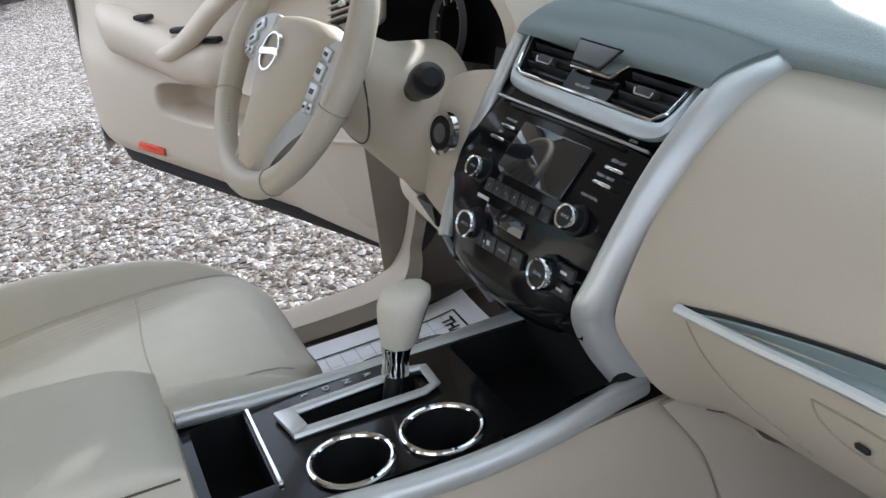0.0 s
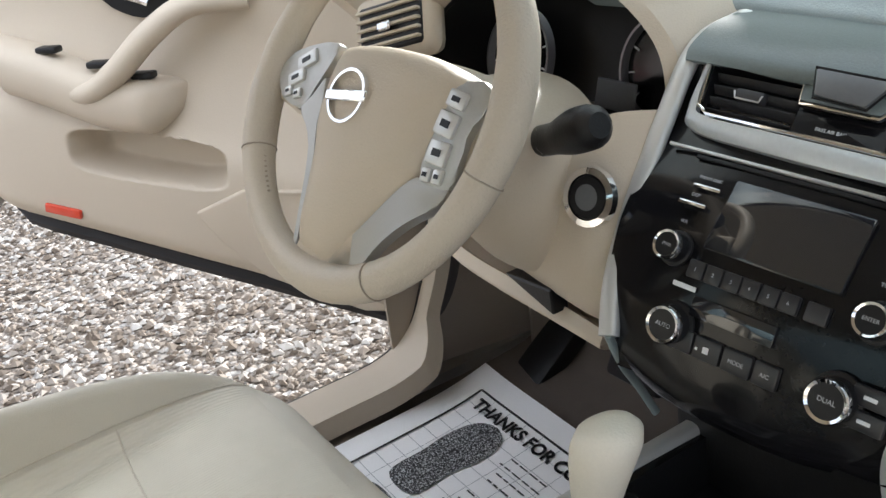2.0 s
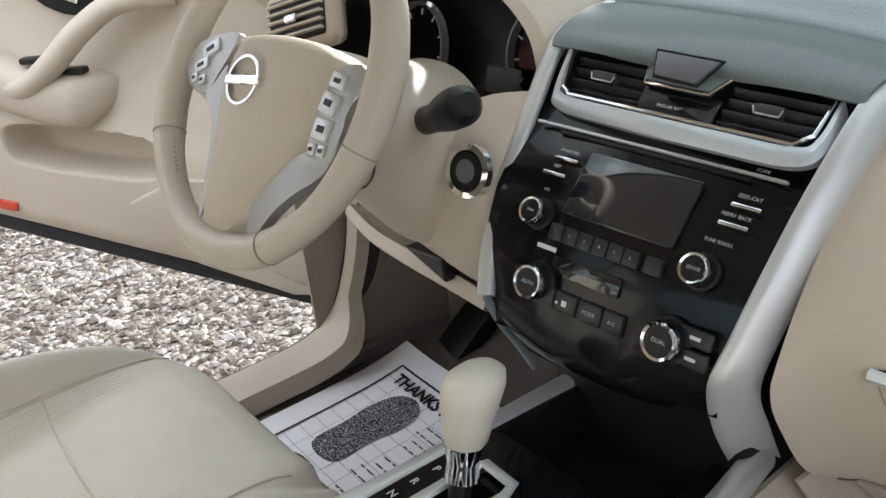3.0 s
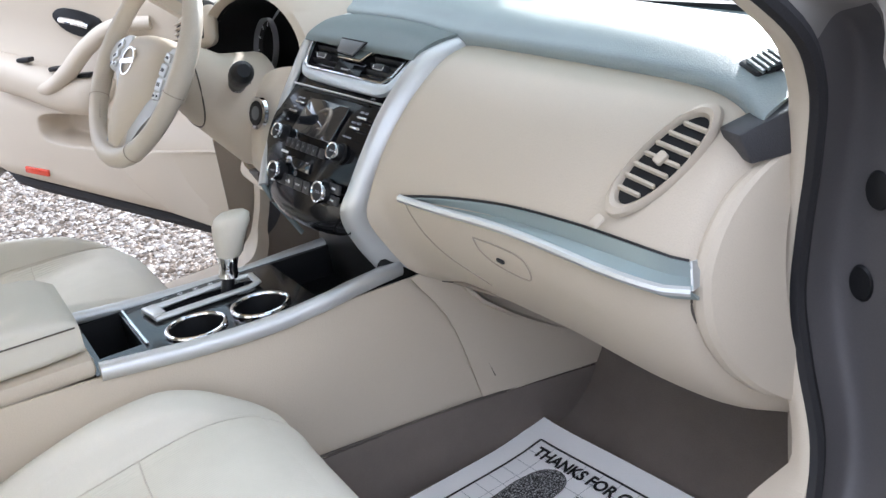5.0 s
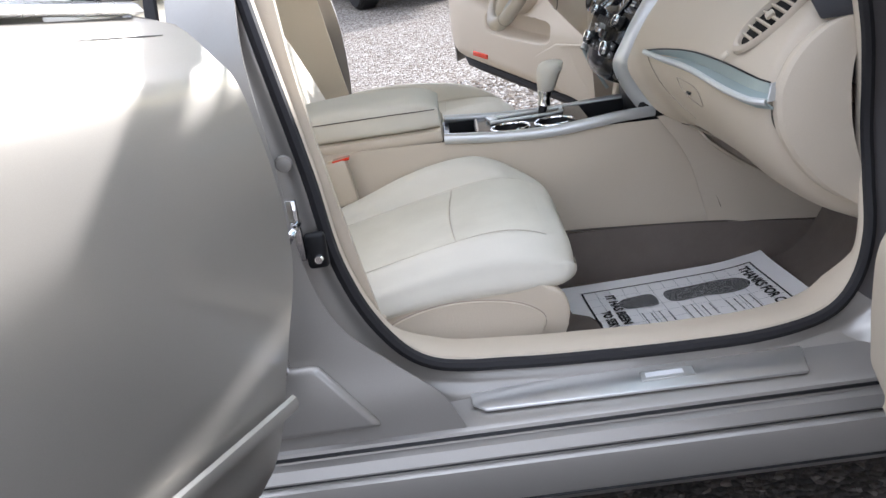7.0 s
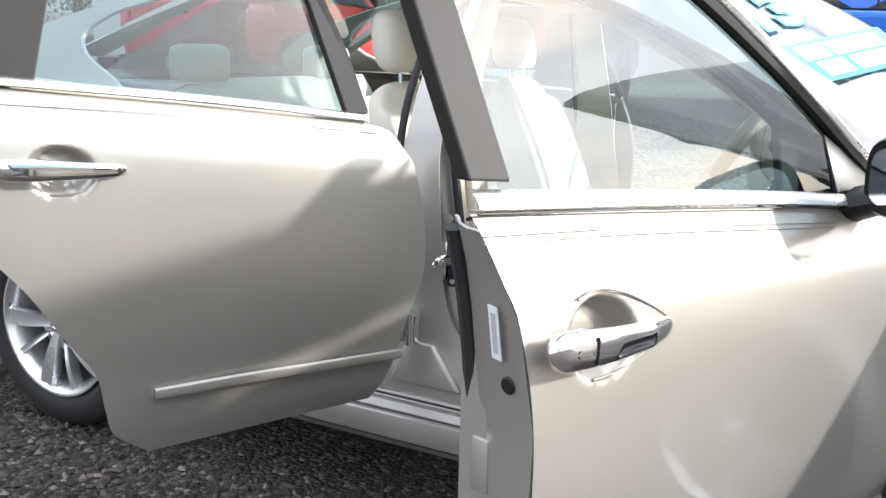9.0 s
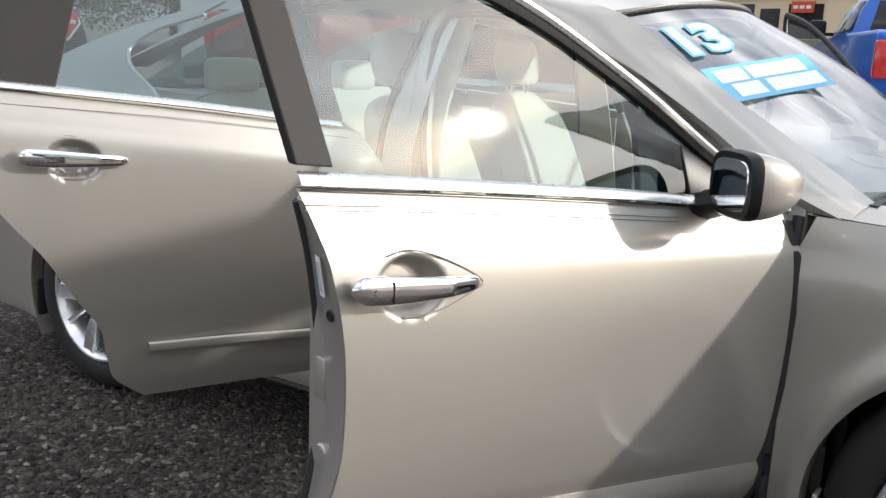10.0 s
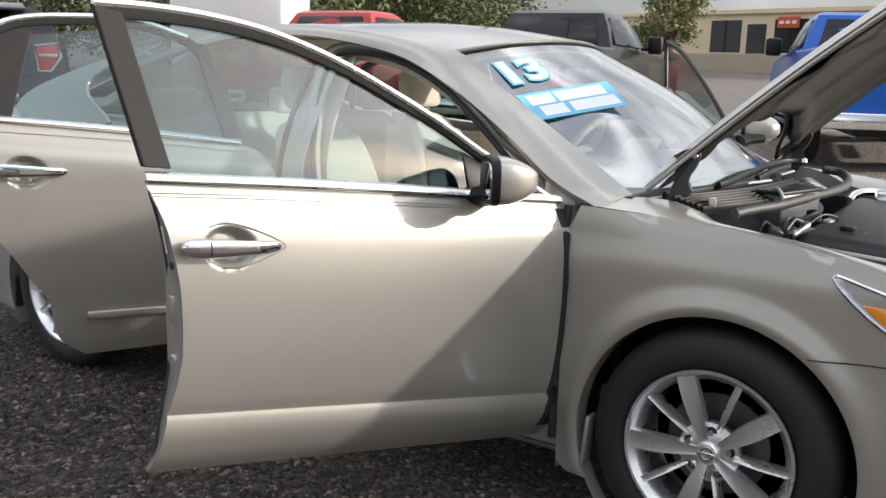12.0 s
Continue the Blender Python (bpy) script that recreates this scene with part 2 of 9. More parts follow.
def sheet(rows, thick=0.0, bm=None, wrap=False):
    """A surface through a grid of points; thick gives it a back and edges, behind its normals."""
    bm = bm or bmesh.new()
    G = np.array(rows, float)
    nv, nu = G.shape[:2]

    def lay(A, flip):
        V = [[bm.verts.new(p) for p in r] for r in A]
        for j in range(nv - 1):
            for i in range(nu if wrap else nu - 1):
                q = (V[j][i], V[j][(i + 1) % nu], V[j + 1][(i + 1) % nu], V[j + 1][i])
                try:
                    bm.faces.new(q[::-1] if flip else q)
                except ValueError:
                    pass
        return V
    front = lay(G, False)
    if thick:
        du, dv = np.gradient(G, axis=1), np.gradient(G, axis=0)
        N = np.cross(du, dv)
        N /= np.linalg.norm(N, axis=2, keepdims=True) + 1e-9
        back = lay(G - N * thick, True)
        if not wrap:
            ring = [(0, i) for i in range(nu)] + [(j, nu - 1) for j in range(1, nv)] + [(nv - 1, i) for i in range(nu - 2, -1, -1)] + [(j, 0) for j in range(nv - 2, 0, -1)]
            for a, b in zip(ring, ring[1:] + ring[:1]):
                try:
                    bm.faces.new((front[a[0]][a[1]], back[a[0]][a[1]], back[b[0]][b[1]], front[b[0]][b[1]]))
                except ValueError:
                    pass
    return bm


def slab(pts, vec, bevel=0.0, seg=2, bm=None):
    """A polygon pushed along vec into a solid, its edges rounded."""
    own = bmesh.new()
    a = [own.verts.new(p) for p in pts]
    b = [own.verts.new(Vector(p) + Vector(vec)) for p in pts]
    own.faces.new(a)
    own.faces.new(b[::-1])
    n = len(pts)
    for i in range(n):
        own.faces.new((a[i], b[i], b[(i + 1) % n], a[(i + 1) % n]))
    if bevel:
        bmesh.ops.bevel(own, geom=own.edges[:], offset=bevel, segments=seg, profile=0.5, affect="EDGES", clamp_overlap=True)
    return own if bm is None else join(bm, own)


def join(bm, other):
    me = bpy.data.meshes.new("tmp")
    other.to_mesh(me)
    other.free()
    bm.from_mesh(me)
    bpy.data.meshes.remove(me)
    return bm


def box(c, s, bevel=0.0, seg=2, turn=None, bm=None):
    own = bmesh.new()
    bmesh.ops.create_cube(own, size=1.0, matrix=Matrix.Diagonal((*s, 1)))
    if bevel:
        bmesh.ops.bevel(own, geom=own.edges[:], offset=bevel, segments=seg, profile=0.5, affect="EDGES", clamp_overlap=True)
    own.transform(Matrix.Translation(c) @ (turn or Matrix()))
    return own if bm is None else join(bm, own)


def frame_at(p, z, x=None):
    """A placing matrix at p with its z axis along z and its x axis near x."""
    z = Vector(z).normalized()
    x = Vector(x) if x is not None else (Vector((1, 0, 0)) if abs(z.x) < 0.9 else Vector((0, 1, 0)))
    y = z.cross(x).normalized()
    x = y.cross(z)
    m = Matrix((x, y, z)).transposed().to_4x4()
    m.translation = p
    return m


def turned(profile, m=None, seg=32, bm=None, cap=True):
    """A body turned from (radius, height) pairs about z, then placed by m."""
    own = bmesh.new()
    rings = []
    for r, h in profile:
        rings.append([own.verts.new((r * math.cos(2 * math.pi * i / seg), r * math.sin(2 * math.pi * i / seg), h)) for i in range(seg)])
    for a, b in zip(rings, rings[1:]):
        for i in range(seg):
            own.faces.new((a[i], a[(i + 1) % seg], b[(i + 1) % seg], b[i]))
    if cap:
        if profile[0][0] > 1e-4:
            own.faces.new(rings[0][::-1])
        if profile[-1][0] > 1e-4:
            own.faces.new(rings[-1])
    bmesh.ops.remove_doubles(own, verts=own.verts, dist=1e-5)
    if m is not None:
        own.transform(m)
    return own if bm is None else join(bm, own)


def tube(path, r, seg=10, closed=False, flat=1.0, up=(0, 0, 1), bm=None, square=False):
    """A bar along a path; r may be a list. flat squeezes it across up. square: a rounded square section."""
    own = bmesh.new()
    P = [Vector(p) for p in path]
    n = len(P)
    R = r if isinstance(r, (list, tuple)) else [r] * n
    rings = []
    for i, p in enumerate(P):
        a, b = (P[i - 1], P[(i + 1) % n]) if closed else (P[max(i - 1, 0)], P[min(i + 1, n - 1)])
        t = (b - a).normalized()
        s = t.cross(Vector(up))
        if s.length < 1e-4:
            s = t.cross(Vector((1, 0, 0)))
        s.normalize()
        u = s.cross(t)
        ring = []
        for k in range(seg):
            an = 2 * math.pi * k / seg
            c, q = math.cos(an), math.sin(an)
            if square:
                w = (abs(c) ** 4 + abs(q) ** 4) ** -0.25
                c, q = c * w, q * w
            ring.append(own.verts.new(p + s * (c * R[i]) + u * (q * R[i] * flat)))
        rings.append(ring)
    for i in range(n if closed else n - 1):
        a, b = rings[i], rings[(i + 1) % n]
        for k in range(seg):
            own.faces.new((a[k], a[(k + 1) % seg], b[(k + 1) % seg], b[k]))
    if not closed:
        own.faces.new(rings[0][::-1])
        own.faces.new(rings[-1])
    return own if bm is None else join(bm, own)


def mirror_x(bm):
    bm.transform(Matrix.Diagonal((-1, 1, 1, 1)))
    return bm


# ---- the ground: one sheet, rising to the left to fit the camera's view ----
def ground_height(x, y):
    d = max(0.0, -x - 2.5)
    return min(d, 70.0) * 0.038 if d < 70 else 70 * 0.038 + (d - 70) * 0.02


def gravel_ground():
    m, nt, b = nodes_of("gravel")
    tc = nt.nodes.new("ShaderNodeTexCoord")
    v = nt.nodes.new("ShaderNodeTexVoronoi")
    v.inputs["Scale"].default_value, v.inputs["Randomness"].default_value = 58.0, 1.0
    v2 = nt.nodes.new("ShaderNodeTexVoronoi")
    v2.inputs["Scale"].default_value = 95.0
    big = tex_noise(nt, 0.6, 4)
    for t in (v, v2):
        nt.links.new(tc.outputs["Object"], t.inputs["Vector"])
    sx = nt.nodes.new("ShaderNodeSeparateColor")
    nt.links.new(v.outputs["Color"], sx.inputs[0])
    # stone colours: pale on the driver's side, darker on the passenger's side
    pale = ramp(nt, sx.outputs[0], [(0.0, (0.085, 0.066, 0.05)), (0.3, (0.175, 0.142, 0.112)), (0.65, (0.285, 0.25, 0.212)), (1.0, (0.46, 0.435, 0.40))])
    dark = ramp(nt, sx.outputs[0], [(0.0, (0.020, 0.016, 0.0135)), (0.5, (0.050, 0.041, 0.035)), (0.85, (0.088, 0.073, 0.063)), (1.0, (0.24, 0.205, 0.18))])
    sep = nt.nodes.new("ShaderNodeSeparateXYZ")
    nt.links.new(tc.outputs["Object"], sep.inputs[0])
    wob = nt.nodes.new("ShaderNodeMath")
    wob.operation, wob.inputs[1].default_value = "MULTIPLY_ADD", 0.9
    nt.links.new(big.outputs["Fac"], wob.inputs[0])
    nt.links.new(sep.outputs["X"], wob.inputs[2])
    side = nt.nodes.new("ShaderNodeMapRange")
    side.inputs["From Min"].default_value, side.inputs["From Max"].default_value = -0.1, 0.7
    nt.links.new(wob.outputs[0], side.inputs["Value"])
    far = nt.nodes.new("ShaderNodeMapRange")
    far.inputs["From Min"].default_value, far.inputs["From Max"].default_value = -15.0, -17.0
    nt.links.new(sep.outputs["X"], far.inputs["Value"])
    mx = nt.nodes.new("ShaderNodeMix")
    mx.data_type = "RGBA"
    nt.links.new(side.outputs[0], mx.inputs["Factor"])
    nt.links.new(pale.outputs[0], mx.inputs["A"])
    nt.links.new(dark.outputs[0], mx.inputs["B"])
    road = nt.nodes.new("ShaderNodeMix")
    road.data_type = "RGBA"
    road.inputs["B"].default_value = (0.19, 0.165, 0.145, 1)
    nt.links.new(far.outputs[0], road.inputs["Factor"])
    nt.links.new(mx.outputs["Result"], road.inputs["A"])
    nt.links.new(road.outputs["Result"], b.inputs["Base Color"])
    b.inputs["Roughness"].default_value = 0.9
    bp = nt.nodes.new("ShaderNodeBump")
    bp.inputs["Strength"].default_value, bp.inputs["Distance"].default_value, bp.invert = 1.0, 0.018, True
    nt.links.new(v.outputs["Distance"], bp.inputs["Height"])
    bp2 = nt.nodes.new("ShaderNodeBump")
    bp2.inputs["Strength"].default_value, bp2.inputs["Distance"].default_value, bp2.invert = 0.6, 0.006, True
    nt.links.new(v2.outputs["Distance"], bp2.inputs["Height"])
    nt.links.new(bp.outputs[0], bp2.inputs["Normal"])
    nt.links.new(bp2.outputs[0], b.inputs["Normal"])
    xs = [-900, -300, -120, -74, -60, -45, -30, -20, -14, -8, -4, -2.5, 0, 2, 4, 8, 20, 60, 300, 900]
    ys = [-900, -300, -100, -40, -20, -8, -4, 0, 4, 8, 20, 40, 100, 300, 900]
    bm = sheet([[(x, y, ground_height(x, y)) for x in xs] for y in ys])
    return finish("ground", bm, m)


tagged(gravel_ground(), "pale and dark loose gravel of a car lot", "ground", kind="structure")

# ---- the car ----
car = new("car")
tagged(car, "champagne four-door saloon with open doors and raised bonnet, parked on gravel", "car")


# doors in their own measure: u along the door from its hinge, w outwards, z up
class Hinge:
    def __init__(self, at, ahead, sign=1):
        self.at, d = at, Vector((*ahead, 0)).normalized()
        self.d, self.n = d, Vector((-d.y, d.x, 0)) * sign

    def __call__(self, u, w, z):
        return Vector((*self.at, 0)) + self.d * u + self.n * w + Vector((0, 0, z))


FR = Hinge((0.885, -0.475), (0.961, -0.277))
RR = Hinge((0.93, -1.505), (0.921, -0.389))
FL = Hinge((-0.885, -0.475), (-math.sin(radians(50)), -math.cos(radians(50))), -1)


def door_skin(place, lines, nu=28, nv=26):
    """lines: from the top down, (u0, u1, z0, z1, w); the outside surface between them."""
    rows = []
    for u0, u1, z0, z1, w in lines:
        rows.append([tuple(place(u0 + (u1 - u0) * f, w, z0 + (z1 - z0) * f)) for f in (0, 0.33, 0.67, 1)])
    return spline_grid(rows, nu, nv)


def loft(stations, bm=None, cap=True):
    """A skin over closed sections, one after the other."""
    bm = bm or bmesh.new()
    V = [[bm.verts.new(p) for p in s] for s in stations]
    n = len(V[0])
    for a, b in zip(V, V[1:]):
        for i in range(n):
            bm.faces.new((a[i], a[(i + 1) % n], b[(i + 1) % n], b[i]))
    if cap:
        bm.faces.new(V[0][::-1])
        bm.faces.new(V[-1])
    return bm


# ---- front passenger door, open ----
def skin_with_bowl(rows, place, u, z, slope):
    """A door skin with a bowl pressed into it behind its handle."""
    c = place(u, 0.0, z)
    out = []
    for r in rows:
        row = []
        for p in r:
            d = Vector(p) - c
            a = d.dot(place.d)
            k = math.hypot(a / (0.066 if a < 0 else 0.060), (d.z - slope * a) / 0.047)
            t = min(1.0, max(0.0, (1.0 - k) / 0.42))
            row.append(tuple(Vector(p) - place.n * (0.030 * t * t * (3 - 2 * t))))
        out.append(row)
    return sheet(out)


def door_handle(place, u0, u1, z0, z1, w, parent, lock=True):
    """A chrome pull handle from its lock end u1 to its thin end u0, standing off the skin."""
    um, zm = (u0 + u1) / 2, (z0 + z1) / 2
    slope = (z1 - z0) / (u1 - u0)
    n = 48
    sec = []
    for i in range(n + 1):
        f = i / n
        u, z = u0 + (u1 - u0) * f, z0 + (z1 - z0) * f
        h = float(np.interp(f, [0, 0.12, 0.35, 0.62, 0.78, 1], [0.0085, 0.0125, 0.0150, 0.0185, 0.0205, 0.0195]))
        dep = float(np.interp(f, [0, 0.15, 0.6, 0.76, 1], [0.005, 0.007, 0.0085, 0.012, 0.013]))
        off = w + float(np.interp(f, [0, 0.08, 0.3, 0.6, 0.75, 1], [0.006, 0.012, 0.024, 0.026, 0.022, 0.019]))
        e = max(0.0, (f - 0.90) / 0.10, (0.07 - f) / 0.07)
        k = math.sqrt(max(0.03, 1 - e * e))
        sec.append([tuple(place(u, off + dep * k * math.copysign(abs(math.sin(a)) ** 0.8, math.sin(a)), z + h * k * math.copysign(abs(math.cos(a)) ** 0.8, math.cos(a)))) for a in (2 * math.pi * k2 / 20 for k2 in range(20))])
    hd = part("door_handle", loft(sec), CHROME, parent, "chrome door handle", 70)
    ring = [(um + 0.045, 0.040), (um + 0.012, 0.048), (um - 0.03, 0.042), (um - 0.075, 0.027), (um - 0.113, 0.010), (u0 - 0.012, -0.004), (um - 0.105, -0.016), (um - 0.06, -0.034), (um - 0.02, -0.043), (um + 0.02, -0.045)]
    rim = spline([(u, zm + slope * (u - um) + dz) for u, dz in ring], 40)
    part("handle_rim", tube([tuple(place(u, w - 0.002 - 0.08 * (z - zm - slope * (u - um)), z)) for u, z in rim], 0.0016, 6), GROOVE, parent, "teardrop edge round the handle")
    if lock:
        part("handle_seam", box(place(u0 + (u1 - u0) * 0.76, w + 0.0250, z0 + (z1 - z0) * 0.76), (0.0012, 0.0200, 0.0275), 0, 1, frame_at((0, 0, 0), (0, 0, 1), place.d)), BLACK, hd)
        part("key_slot", turned([(0.0045, 0.0), (0.004, 0.001), (0.001, 0.001)], frame_at(place(u0 + (u1 - u0) * 0.88, w + 0.0318, z0 + (z1 - z0) * 0.88), place.n), 14), BLACK, hd)


def leaning(place, z0, slope):
    """The same measure with everything above the window line leaning inwards."""
    def at(u, w, z):
        return place(u, w - 0.33 * max(0.0, z - z0 - slope * u), z)
    return at


FRT, RRT = leaning(FR, 0.975, 0.10), leaning(RR, 1.045, 0.095)
GROOVE = simple("pressed_line_grey", (0.17, 0.16, 0.15), 0.6)
FR_LINES = [(0.0, 1.200, 0.954, 1.078, 0.000), (-0.010, 1.192, 0.935, 1.058, 0.010), (-0.017, 1.178, 0.90, 1.015, 0.026), (-0.018, 1.168, 0.86, 0.970, 0.042), (-0.018, 1.150, 0.74, 0.86, 0.050),
            (-0.015, 1.148, 0.58, 0.72, 0.046), (-0.011, 1.165, 0.46, 0.63, 0.034), (-0.004, 1.174, 0.40, 0.592, 0.022)]
FR_LOW = [(-0.01, 1.174, 0.40, 0.592, 0.0235), (-0.01, 1.176, 0.386, 0.578, 0.0262), (0.0, 1.182, 0.365, 0.555, 0.0272), (0.0, 1.186, 0.34, 0.53, 0.021), (0.008, 1.192, 0.30, 0.49, 0.001), (0.012, 1.196, 0.258, 0.452, -0.034)]
fdoor = part("front_passenger_door", skin_with_bowl(door_skin(FR, FR_LINES, 230, 150), FR, 1.038, 0.9345, 0.084), PAINT, car, "open front door in champagne metallic paint")
part("door_moulding", sheet(door_skin(FR, FR_LOW, 24, 16), 0.004), PAINT, fdoor, "raised body-coloured lower moulding")
def belt_band(place, pts, parent, hi=0.008, lo=-0.008):
    """A flat bright band under a window, its lower edge standing out; pts: (u, z) of its middle."""
    P = spline(pts, 24)
    rows = [[tuple(place(u, w, z + dz)) for u, z in P] for w, dz in ((-0.014, hi - 0.002), (-0.002, hi), (0.007, 0.002), (0.013, lo), (0.006, lo - 0.003), (-0.004, lo - 0.003))]
    part("belt_trim", sheet(rows), BRIGHT, parent, "bright chrome strip under the window", 60)


belt_band(FR, [(1.197, 1.0885), (0.9, 1.062), (0.55, 1.027), (0.3, 0.998), (0.0, 0.966)], fdoor)
part("belt_shadow_gap", tube(spline([FR(1.194, 0.0075, 1.0745), FR(0.9, 0.0085, 1.048), FR(0.55, 0.0085, 1.013), FR(0.3, 0.0085, 0.984), FR(0.0, 0.0070, 0.952)], 20), 0.0012, 6), BLACK, fdoor)
for dz in (0.033, 0.040):
    part("belt_crease", tube(spline([FR(1.193, 0.0085 + dz * 0.16, 1.088 - dz), FR(0.9, 0.0085 + dz * 0.18, 1.062 - dz), FR(0.4, 0.0085 + dz * 0.18, 1.008 - dz)], 20), 0.0007, 6), GROOVE, fdoor)
FR_TOP_U = [1.246, 1.132, 0.993, 0.846, 0.685, 0.520, 0.393, 0.270, 0.155, 0.044]
FR_TOP_Z = [1.418, 1.416, 1.404, 1.376, 1.321, 1.242, 1.173, 1.098, 1.033, 0.969]
top = spline([FRT(u, -0.004, z) for u, z in zip(FR_TOP_U, FR_TOP_Z)], 44)
part("window_trim", tube(top, 0.0095, 8, flat=1.0, up=FR.n), BRIGHT, fdoor, "bright chrome strip over the window")
part("window_frame", tube([tuple(FRT(u - 0.012, -0.014, z - 0.016)) for u, z in zip([p[0] for p in spline(list(zip(FR_TOP_U, FR_TOP_Z)), 40)], [p[1] for p in spline(list(zip(FR_TOP_U, FR_TOP_Z)), 40)])], 0.014, 8, up=FR.n, flat=0.8, square=True), FRAME_BLACK, fdoor, "black window frame")
part("pillar_cover", slab([FRT(1.198, 0.003, 1.104), FRT(1.140, 0.003, 1.098), FRT(1.190, 0.000, 1.40), FRT(1.248, 0.000, 1.416)], FR.n * -0.02, 0.003), BLACK_GLOSS, fdoor, "black upright cover behind the window", 14)
glass_top = [(u - 0.02, z - 0.03) for u, z in zip(FR_TOP_U[1:], FR_TOP_Z[1:])]
low_us = np.linspace(1.145, 0.06, 30)
hi = spline([(1.185, 1.395)] + glass_top[1:], 30)
part("window_pane", sheet([[tuple(FRT(a + (b - a) * f, -0.018, z + (0.958 + 0.10 * b - z) * f)) for (a, z), b in zip(hi, low_us)] for f in (0, 0.33, 0.67, 1.0)]), GLASS, fdoor, "clear side window, wound up").visible_shadow = False
# door edge and inside
part("door_edge", sheet([[tuple(FR(u1 - 0.002, w - 0.002, z1)), tuple(FR(u1 - 0.006, w - 0.025, z1)), tuple(FR(u1 - 0.018, -0.035, z1)), tuple(FR(u1 - 0.038, -0.056, z1)), tuple(FR(u1 - 0.045, -0.066, z1))] for u0, u1, z0, z1, w in FR_LINES[1:] + FR_LOW[1:]], 0.003), PAINT_IN, fdoor, "painted shut face of the door")
EDGE = FR_LINES[1:] + FR_LOW[1:]


def edge_at(z, back, w):
    """A point on the shut face at this height, so far in from the skin's rear edge."""
    u1 = float(np.interp(-z, [-r[3] for r in EDGE], [r[1] for r in EDGE]))
    return FR(u1 - back, w, z)


part("door_seal", tube(spline([edge_at(z, 0.030, -0.052) for z in (1.05, 0.98, 0.90, 0.80, 0.70, 0.62, 0.55, 0.48)], 40), 0.011, 8), RUBBER, fdoor, "black rubber seal")
part("end_plate", slab([FR(1.134, w, z) for w, z in ((0.0, 1.060), (-0.050, 1.052), (-0.062, 0.98), (-0.060, 0.66), (0.030, 0.66), (0.036, 0.95))], FR.d * -0.02, 0.002, 1), PAINT_IN, fdoor)
part("door_top", sheet([[tuple(FR(u, w - 0.012, 0.945 + 0.1029 * u + d)) for w, d in ((0.002, 0.0), (-0.025, 0.002), (-0.05, -0.008))] for u in np.linspace(0.03, 1.135, 12)], 0.003), BLACK, fdoor)
part("door_latch", box(FR(1.134, -0.030, 0.80), (0.006, 0.024, 0.06), 0.003, 2, frame_at((0, 0, 0), (0, 0, 1), FR.d)), PAINT_IN, fdoor, "steel latch plate")
part("door_sticker", slab([edge_at(z, 0.008 + 0.0026 * k, 0.008 - 0.012 * k) + FR.d * 0.005 for z, k in ((0.985, -0.6), (0.985, 0.6), (0.930, 0.6), (0.930, -0.6))], FR.d * 0.0015, 0), WHITE_MARK, fdoor, "small white paper sticker")
part("sticker_bars", slab([edge_at(z, 0.008 + 0.0026 * k, 0.008 - 0.012 * k) + FR.d * 0.0068 for z, k in ((0.978, -0.25), (0.978, 0.25), (0.937, 0.25), (0.937, -0.25))], FR.d * 0.0008, 0), GREY_INK, fdoor)
# raised black disc stands in for the shade inside the latch hole
part("latch_hole_shade", turned([(0.001, 0.002), (0.007, 0.002), (0.009, 0.0)], frame_at(edge_at(0.905, 0.004, 0.018), FR.d), 18), BLACK, fdoor, "black disc for the dark inside of the latch opening")
part("door_plug", turned([(0.001, 0.004), (0.014, 0.003), (0.017, 0.0), (0.017, -0.004)], frame_at(FR(1.138, -0.02, 0.69), FR.d), 20), PAINT_IN, fdoor)
part("front_edge", sheet([[tuple(FR(u0 + 0.002, w - 0.002, z0)), tuple(FR(u0 - 0.004, w - 0.02, z0)), tuple(FR(u0 + 0.01, -0.05, z0)), tuple(FR(u0 + 0.03, -0.09, z0))] for u0, u1, z0, z1, w in FR_LINES + FR_LOW[1:]], 0.003), PAINT_IN, fdoor)
door_handle(FR, 0.918, 1.152, 0.9290, 0.947, 0.046, fdoor)


